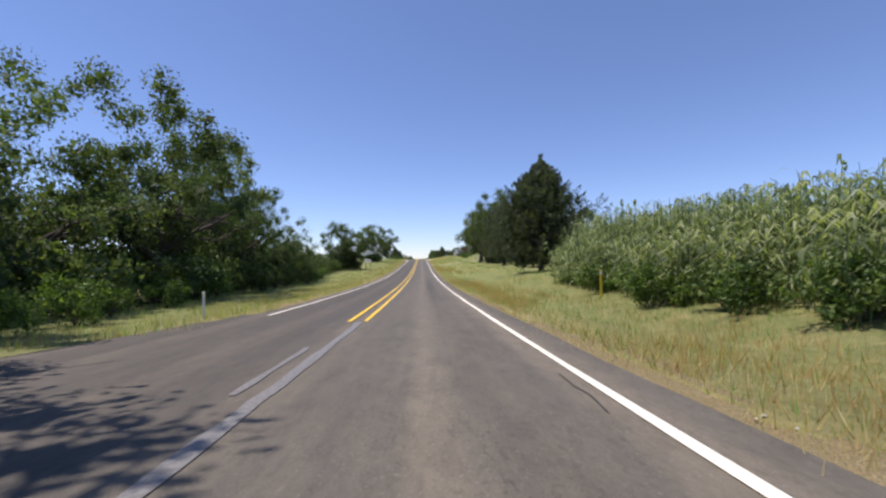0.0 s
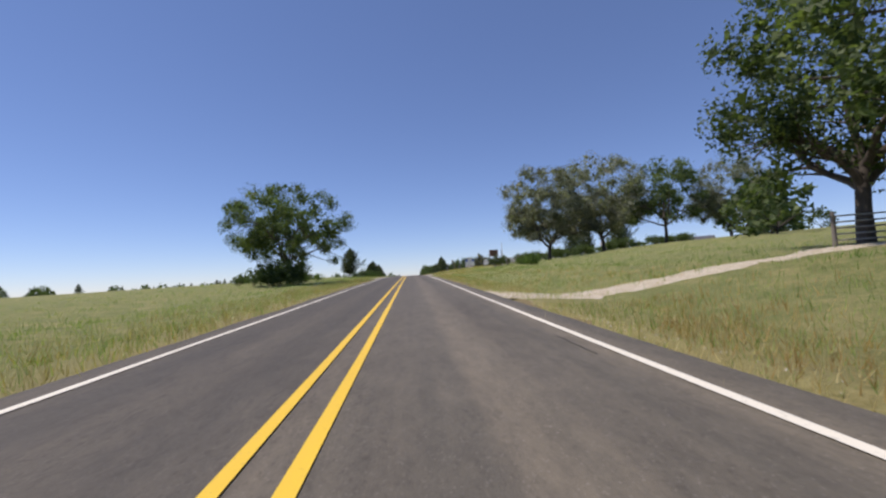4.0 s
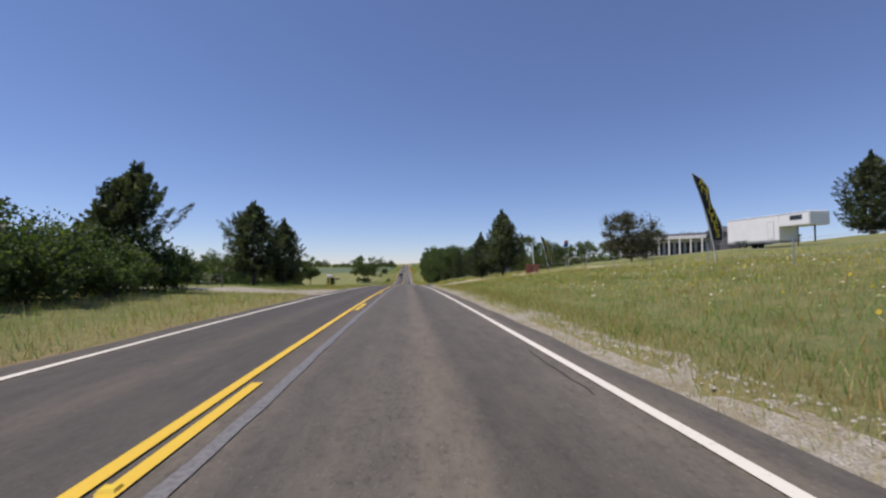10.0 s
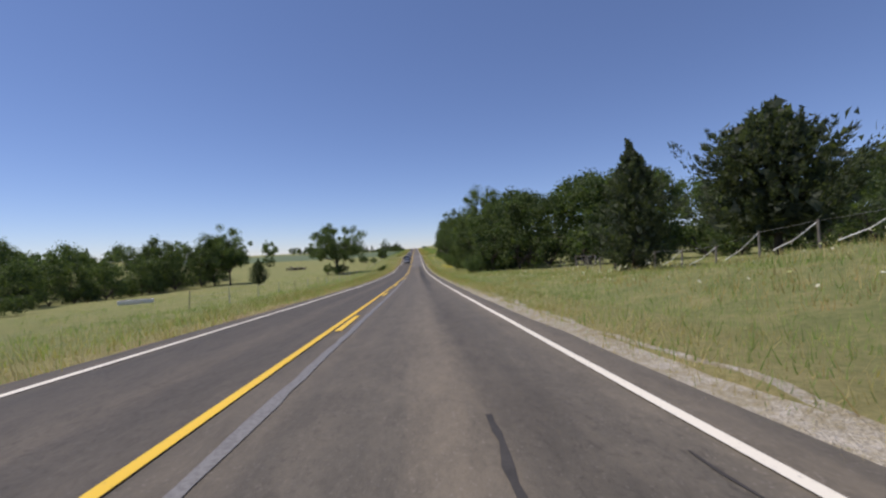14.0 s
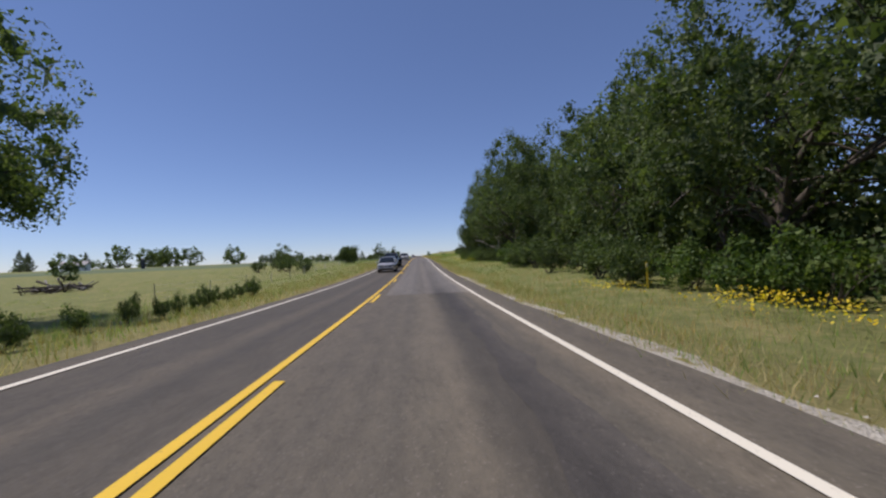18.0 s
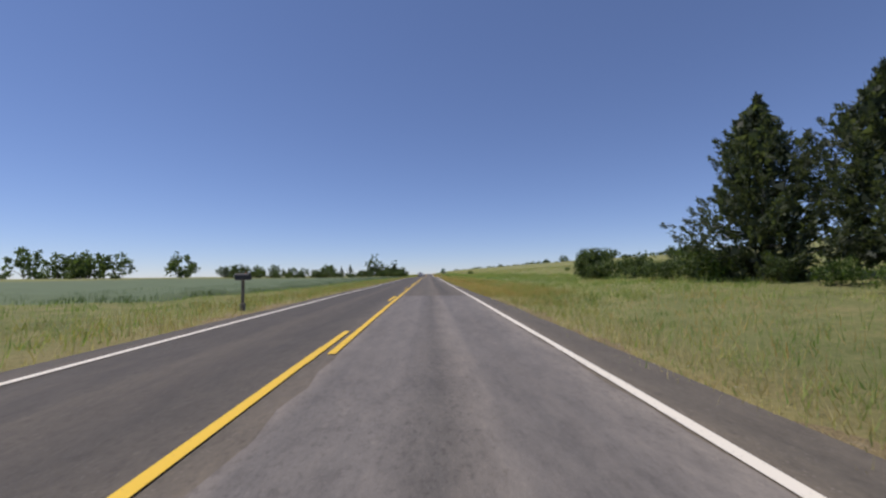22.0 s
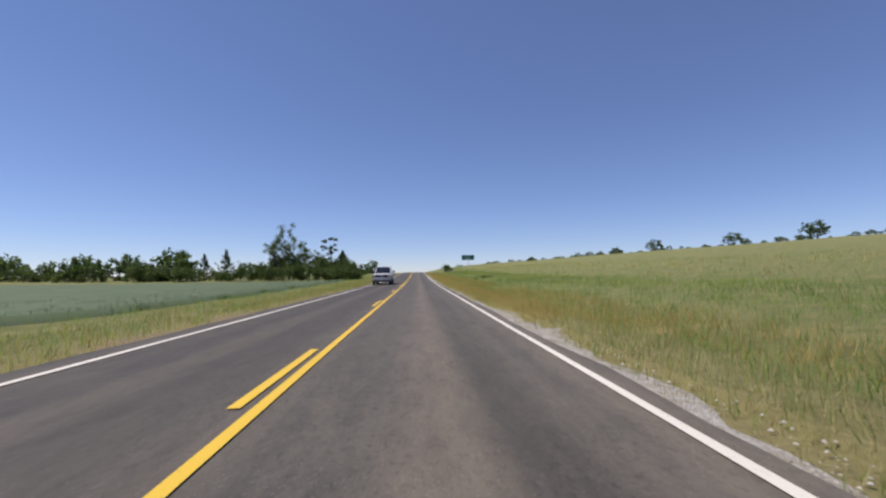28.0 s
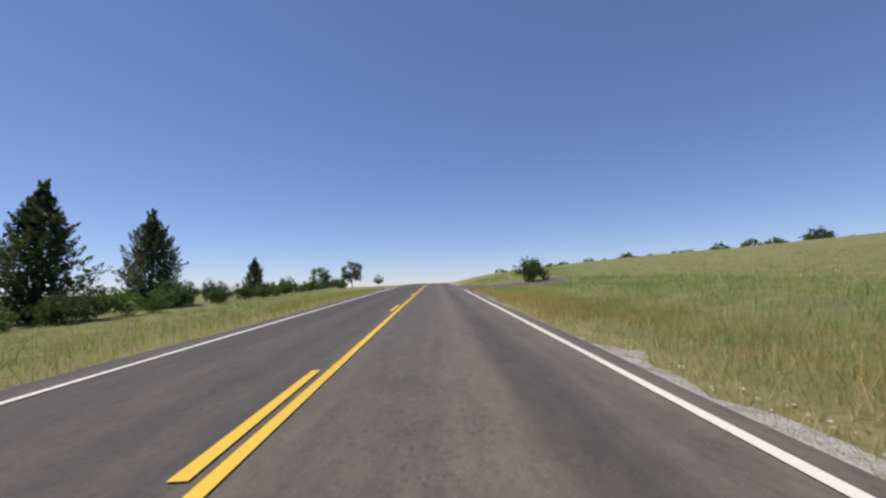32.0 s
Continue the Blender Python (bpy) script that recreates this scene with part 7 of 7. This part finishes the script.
def wheel(parent, x, y, r, w, side, spokes=5):
    """Tyre with a groove, dished rim, spokes and hub."""
    tyre = bmesh.new()
    prof_ = [(-w / 2, r * 0.62), (-w / 2, r * 0.9), (-w * 0.38, r), (w * 0.38, r), (w / 2, r * 0.9), (w / 2, r * 0.62)]
    n = 24
    rows_ = [[tyre.verts.new((x + dx, y + rr * math.cos(2 * math.pi * k / n), r + rr * math.sin(2 * math.pi * k / n))) for k in range(n)] for dx, rr in prof_]
    for a, b in zip(rows_, rows_[1:] + rows_[:1]):
        for k in range(n):
            tyre.faces.new((a[k], a[(k + 1) % n], b[(k + 1) % n], b[k]))
    bmesh.ops.recalc_face_normals(tyre, faces=tyre.faces[:])
    wh = part("wheel", tyre, M_TYRE, parent)
    out = x + side * w * 0.36
    rim = rod_bm((x - side * w * 0.3, y, r), (x + side * w * 0.12, y, r), r * 0.62, r * 0.62, 24)
    part("rim", rim, M_STEEL, wh)
    for k in range(spokes):
        a = 2 * math.pi * k / spokes + 0.3
        part("spoke", rod_bm((out, y, r), (out, y + r * 0.6 * math.cos(a), r + r * 0.6 * math.sin(a)), r * 0.11, r * 0.08, 6), M_CHROME, wh)
    part("hub", rod_bm((out - side * 0.03, y, r), (out + side * 0.02, y, r), r * 0.16, r * 0.12, 12), M_CHROME, wh)
    arch = bmesh.new()
    pts = []
    for k in range(19):
        a = math.pi * (k / 18 * 1.16 - 0.08)
        pts.append((math.cos(a), math.sin(a)))
    xs = x + side * (w * 0.5 + 0.012)
    inner = [arch.verts.new((xs, y + 1.04 * r * c, r + 1.04 * r * s)) for c, s in pts]
    outer = [arch.verts.new((xs, y + 1.20 * r * c, r + 1.20 * r * s)) for c, s in pts]
    for k in range(18):
        arch.faces.new((inner[k], inner[k + 1], outer[k + 1], outer[k]))
    ext = bmesh.ops.extrude_face_region(arch, geom=arch.faces[:])
    bmesh.ops.translate(arch, vec=(-side * 0.05, 0, 0), verts=[e for e in ext["geom"] if isinstance(e, bmesh.types.BMVert)])
    bmesh.ops.recalc_face_normals(arch, faces=arch.faces[:])
    part("wheel_arch", arch, M_PLASTIC, parent)


def cabin(ob, st, col, pillars, belt):
    """Glasshouse with a painted roof and pillars. st: (y, half width, low, high)."""
    part("glasshouse", loft(st, tuck=1.0, shoulder=0.80, crown=0.02), M_CARGLASS, ob, "tinted windows")
    roof = [s for s in st[1:-1]]
    part("roof", loft([(y, hw * 0.86, z1 - 0.05, z1 + 0.025) for y, hw, z0, z1 in roof], shoulder=0.92), col, ob)
    for (y0, z0, y1, z1) in pillars:
        for sd in (-1, 1):
            hw0 = np.interp(y0, [s[0] for s in st], [s[1] for s in st])
            hw1 = np.interp(y1, [s[0] for s in st], [s[1] for s in st])
            part("pillar", rod_bm((sd * hw0 * 0.99, y0, z0), (sd * hw1 * 0.84, y1, z1), 0.05, 0.04, 6), col, ob)


def plate(ob, y, z):
    p = part("number_plate", box_bm(0.31, 0.015, 0.155, (0, y, z), 0.004), M_PALE_INK, ob)
    bm = bmesh.new()
    for k in range(5):
        box_bm(0.035, 0.006, 0.07, (-0.11 + 0.052 * k, y - 0.01, z), 0, bm)
    part("plate_marks", bm, M_INK, p)


def car_base(name, x, y, label, category):
    ob = thing(name, (x, y, float(road_z(y)) + 0.004), label, category)
    ob.rotation_euler = (math.atan(float(road_z(y + 3) - road_z(y)) / 3), 0, 0)
    return ob


def sport_utility(x, y, col, label, H=1.70, L=4.72, hw=0.96, name="suv", category="car"):
    ob = car_base(name, x, y, label, category)
    k = H / 1.70
    belt = 1.06 * k
    part("body", loft([(0.0, hw * 0.78, 0.34, 0.72 * k), (0.12, hw * 0.90, 0.26, 0.90 * k), (0.5, hw * 0.97, 0.22, 0.99 * k), (1.15, hw, 0.22, belt), (2.4, hw, 0.22, belt + 0.02), (3.9, hw * 0.99, 0.24, belt + 0.05),
                       (4.55, hw * 0.93, 0.3, belt + 0.03), (L, hw * 0.86, 0.4, belt - 0.05)]), col, ob)
    cabin(ob, [(1.08, hw * 0.90, belt - 0.03, belt + 0.02), (1.95, hw * 0.90, belt - 0.03, H - 0.04), (2.7, hw * 0.90, belt - 0.03, H), (3.9, hw * 0.88, belt - 0.03, H - 0.03), (L - 0.12, hw * 0.80, belt - 0.05, belt + 0.12)],
          col, [(1.1, belt, 1.95, H - 0.05), (2.75, belt, 2.75, H - 0.03), (3.6, belt, 3.65, H - 0.04), (L - 0.2, belt, 3.95, H - 0.06)], belt)
    for sd in (-1, 1):
        for wy in (0.92, L - 0.98):
            wheel(ob, sd * (hw - 0.12), wy, 0.355, 0.235, sd)
        part("headlight", box_bm(0.36, 0.16, 0.15, (sd * (hw - 0.30), 0.07, 0.80 * k), 0.04, turn=Matrix.Rotation(sd * radians(-16), 4, "Z")), M_LAMP, ob)
        part("fog_lamp", box_bm(0.14, 0.06, 0.08, (sd * (hw - 0.33), 0.0, 0.44), 0.02), M_LAMP, ob)
        mir = part("mirror", box_bm(0.2, 0.12, 0.15, (sd * (hw + 0.07), 1.35, belt + 0.09), 0.03), col, ob)
        part("mirror_glass", box_bm(0.15, 0.01, 0.11, (sd * (hw + 0.07), 1.415, belt + 0.09)), M_CARGLASS, mir)
        for dy in (2.25, 3.3):
            part("door_handle", box_bm(0.03, 0.2, 0.035, (sd * (hw + 0.005), dy, belt - 0.16), 0.01), M_CHROME, ob)
        for dy in (1.55, 2.7, 3.6):
            part("door_seam", box_bm(0.012, 0.012, 0.55, (sd * (hw - 0.002), dy, 0.72), 0), M_PLASTIC, ob)
        part("sill", box_bm(0.08, 2.3, 0.12, (sd * (hw - 0.03), 2.35, 0.27), 0.03), M_PLASTIC, ob)
        part("tail_light", box_bm(0.1, 0.12, 0.3, (sd * (hw - 0.14), L - 0.08, belt - 0.1), 0.03), M_RED, ob)
        part("roof_rail", rod_bm((sd * hw * 0.62, 2.1, H + 0.04), (sd * hw * 0.62, 3.8, H + 0.02), 0.018, 0.018, 6), M_PLASTIC, ob)
    g = part("grille", box_bm(1.0, 0.06, 0.2, (0, 0.0, 0.70 * k), 0.03), M_PLASTIC, ob)
    for dz in (-0.06, 0.0, 0.06):
        part("grille_bar", box_bm(0.96, 0.03, 0.025, (0, -0.035, 0.70 * k + dz), 0.006), M_CHROME, g)
    part("bumper", box_bm(hw * 1.72, 0.16, 0.16, (0, 0.03, 0.47), 0.05), col, ob)
    part("air_dam", box_bm(hw * 1.55, 0.14, 0.14, (0, 0.06, 0.32), 0.04), M_PLASTIC, ob)
    plate(ob, -0.07, 0.50)
    for dx in (-0.3, 0.3):
        part("wiper", rod_bm((dx, 1.12, belt + 0.03), (dx + 0.35, 1.25, belt + 0.1), 0.012, 0.008, 5), M_PLASTIC, ob)
    return ob


def sedan(x, y, col, label):
    ob = sport_utility(x, y, col, label, 1.46, 4.78, 0.90, "sedan")
    return ob


def pickup(x, y, col, label, dually=False, H=1.80, L=6.45, hw=0.99, chrome=True):
    ob = car_base("pickup_truck", x, y, label, "truck")
    belt = 1.20
    part("body", loft([(0.0, hw * 0.86, 0.55, 0.98), (0.1, hw * 0.95, 0.48, 1.08), (0.6, hw * 0.99, 0.44, 1.13), (1.75, hw, 0.42, belt - 0.02), (2.9, hw, 0.42, belt + 0.02), (4.25, hw, 0.42, belt + 0.02)]), col, ob)
    cabin(ob, [(1.72, hw * 0.88, belt - 0.03, belt + 0.02), (2.5, hw * 0.87, belt - 0.03, H - 0.04), (3.2, hw * 0.87, belt - 0.03, H), (3.7, hw * 0.86, belt - 0.03, H - 0.03), (4.1, hw * 0.86, belt - 0.03, belt + 0.2)],
          col, [(1.75, belt, 2.5, H - 0.05), (3.15, belt, 3.15, H - 0.03), (4.08, belt, 3.74, H - 0.06)], belt)
    # bed
    for sd in (-1, 1):
        part("bed_side", box_bm(0.09, L - 4.4, 0.72, (sd * (hw - 0.05), (L + 4.35) / 2, 0.86), 0.03), col, ob)
        if dually:
            part("rear_fender", loft([(4.42, 0.05, 0.62, 0.8), (4.6, 0.16, 0.5, 1.02), (5.1, 0.19, 0.5, 1.08), (5.65, 0.16, 0.5, 1.0), (5.9, 0.05, 0.6, 0.8)]), col, ob).matrix_local = pose(sd * (hw + 0.12), 0, 0)
            wheel(ob, sd * (hw + 0.08), 5.1, 0.40, 0.24, sd, 8)
        wheel(ob, sd * (hw - 0.14), 5.1 if dually else L - 1.25, 0.40, 0.26, sd, 6)
        wheel(ob, sd * (hw - 0.12), 0.96, 0.40, 0.26, sd, 6)
        part("headlight", box_bm(0.3, 0.14, 0.24, (sd * (hw - 0.2), 0.03, 0.93), 0.04, turn=Matrix.Rotation(sd * radians(-12), 4, "Z")), M_LAMP, ob)
        part("turn_lamp", box_bm(0.28, 0.1, 0.09, (sd * (hw - 0.2), 0.02, 0.76), 0.02, turn=Matrix.Rotation(sd * radians(-12), 4, "Z")), M_AMBER, ob)
        mir = part("mirror", box_bm(0.24, 0.12, 0.24, (sd * (hw + 0.16), 2.05, belt + 0.16), 0.04), M_PLASTIC if not chrome else col, ob)
        part("mirror_arm", rod_bm((sd * (hw - 0.05), 2.08, belt + 0.06), (sd * (hw + 0.1), 2.06, belt + 0.1), 0.025, 0.02, 6), M_PLASTIC, ob)
        part("mirror_glass", box_bm(0.19, 0.01, 0.19, (sd * (hw + 0.16), 2.115, belt + 0.16)), M_CARGLASS, mir)
        for dy in (2.9, 3.95):
            part("door_handle", box_bm(0.03, 0.2, 0.045, (sd * (hw + 0.008), dy, belt - 0.14), 0.01), M_CHROME if chrome else col, ob)
        for dy in (2.1, 3.15, 4.2):
            part("door_seam", box_bm(0.012, 0.012, 0.62, (sd * (hw - 0.001), dy, 0.84), 0), M_PLASTIC, ob)
        part("step_bar", rod_bm((sd * (hw + 0.04), 1.9, 0.42), (sd * (hw + 0.04), 4.3, 0.42), 0.05, 0.05, 8), M_PLASTIC, ob)
        part("tail_light", box_bm(0.1, 0.06, 0.4, (sd * (hw - 0.08), L + 0.0, 0.95), 0.02), M_RED, ob)
    part("bed_floor", box_bm(hw * 1.8, L - 4.5, 0.08, (0, (L + 4.35) / 2, 0.62), 0.01), M_PLASTIC, ob)
    part("bed_front", box_bm(hw * 1.86, 0.06, 0.7, (0, 4.42, 0.88), 0.01), col, ob)
    part("tailgate", box_bm(hw * 1.9, 0.07, 0.66, (0, L - 0.02, 0.88), 0.02), col, ob)
    part("chassis", box_bm(0.9, L - 1.2, 0.2, (0, L / 2 + 0.2, 0.42), 0.03), M_PLASTIC, ob)
    g = part("grille", box_bm(1.25, 0.07, 0.34, (0, 0.0, 0.90), 0.03), M_PLASTIC, ob)
    for dz in (-0.14, 0.0, 0.14):
        part("grille_bar", box_bm(1.24, 0.04, 0.045, (0, -0.035, 0.90 + dz), 0.01), M_CHROME, g)
    part("badge", box_bm(0.2, 0.03, 0.09, (0, -0.065, 0.90), 0.02), M_STEEL, g)
    part("bumper", box_bm(hw * 2.0, 0.24, 0.26, (0, -0.05, 0.58), 0.05), M_CHROME if chrome else M_STEEL, ob)
    part("air_dam", box_bm(hw * 1.7, 0.14, 0.16, (0, 0.08, 0.38), 0.03), M_PLASTIC, ob)
    plate(ob, -0.18, 0.56)
    for dx in (-0.35, 0.3):
        part("wiper", rod_bm((dx, 1.78, belt + 0.03), (dx + 0.4, 1.92, belt + 0.13), 0.012, 0.008, 5), M_PLASTIC, ob)
    return ob


sedan(-1.56, 486.4, M_SILVER, "silver grey car driving in the oncoming lane")
p = pickup(-1.98, 499.1, M_BLACKCAR, "black crew-cab pickup with twin rear wheels and chrome grille", True)
for dx in (-0.5, -0.25, 0.0, 0.25, 0.5):
    part("cab_lamp", box_bm(0.10, 0.09, 0.03, (dx, 2.6, 1.82), 0.01), M_AMBER if abs(dx) > 0.3 else M_RED, p, "small roof marker lamp")
for dx, dz in ((0.25, 0.0), (0.5, 0.03), (-0.2, 0.0)):
    part("papers", box_bm(0.3, 0.12, 0.03, (dx, 1.92, 1.27 + dz), 0.005), M_PALE_INK, p, "white papers on the dashboard")
sport_utility(-1.62, 538.7, M_PEARL, "champagne silver crossover in the oncoming lane", 1.53)
pickup(-2.2, 738.0, M_WHITECAR, "white crew-cab pickup in the oncoming lane", False, 1.88, 5.9, 0.98, False)

retire(*PROTOS)
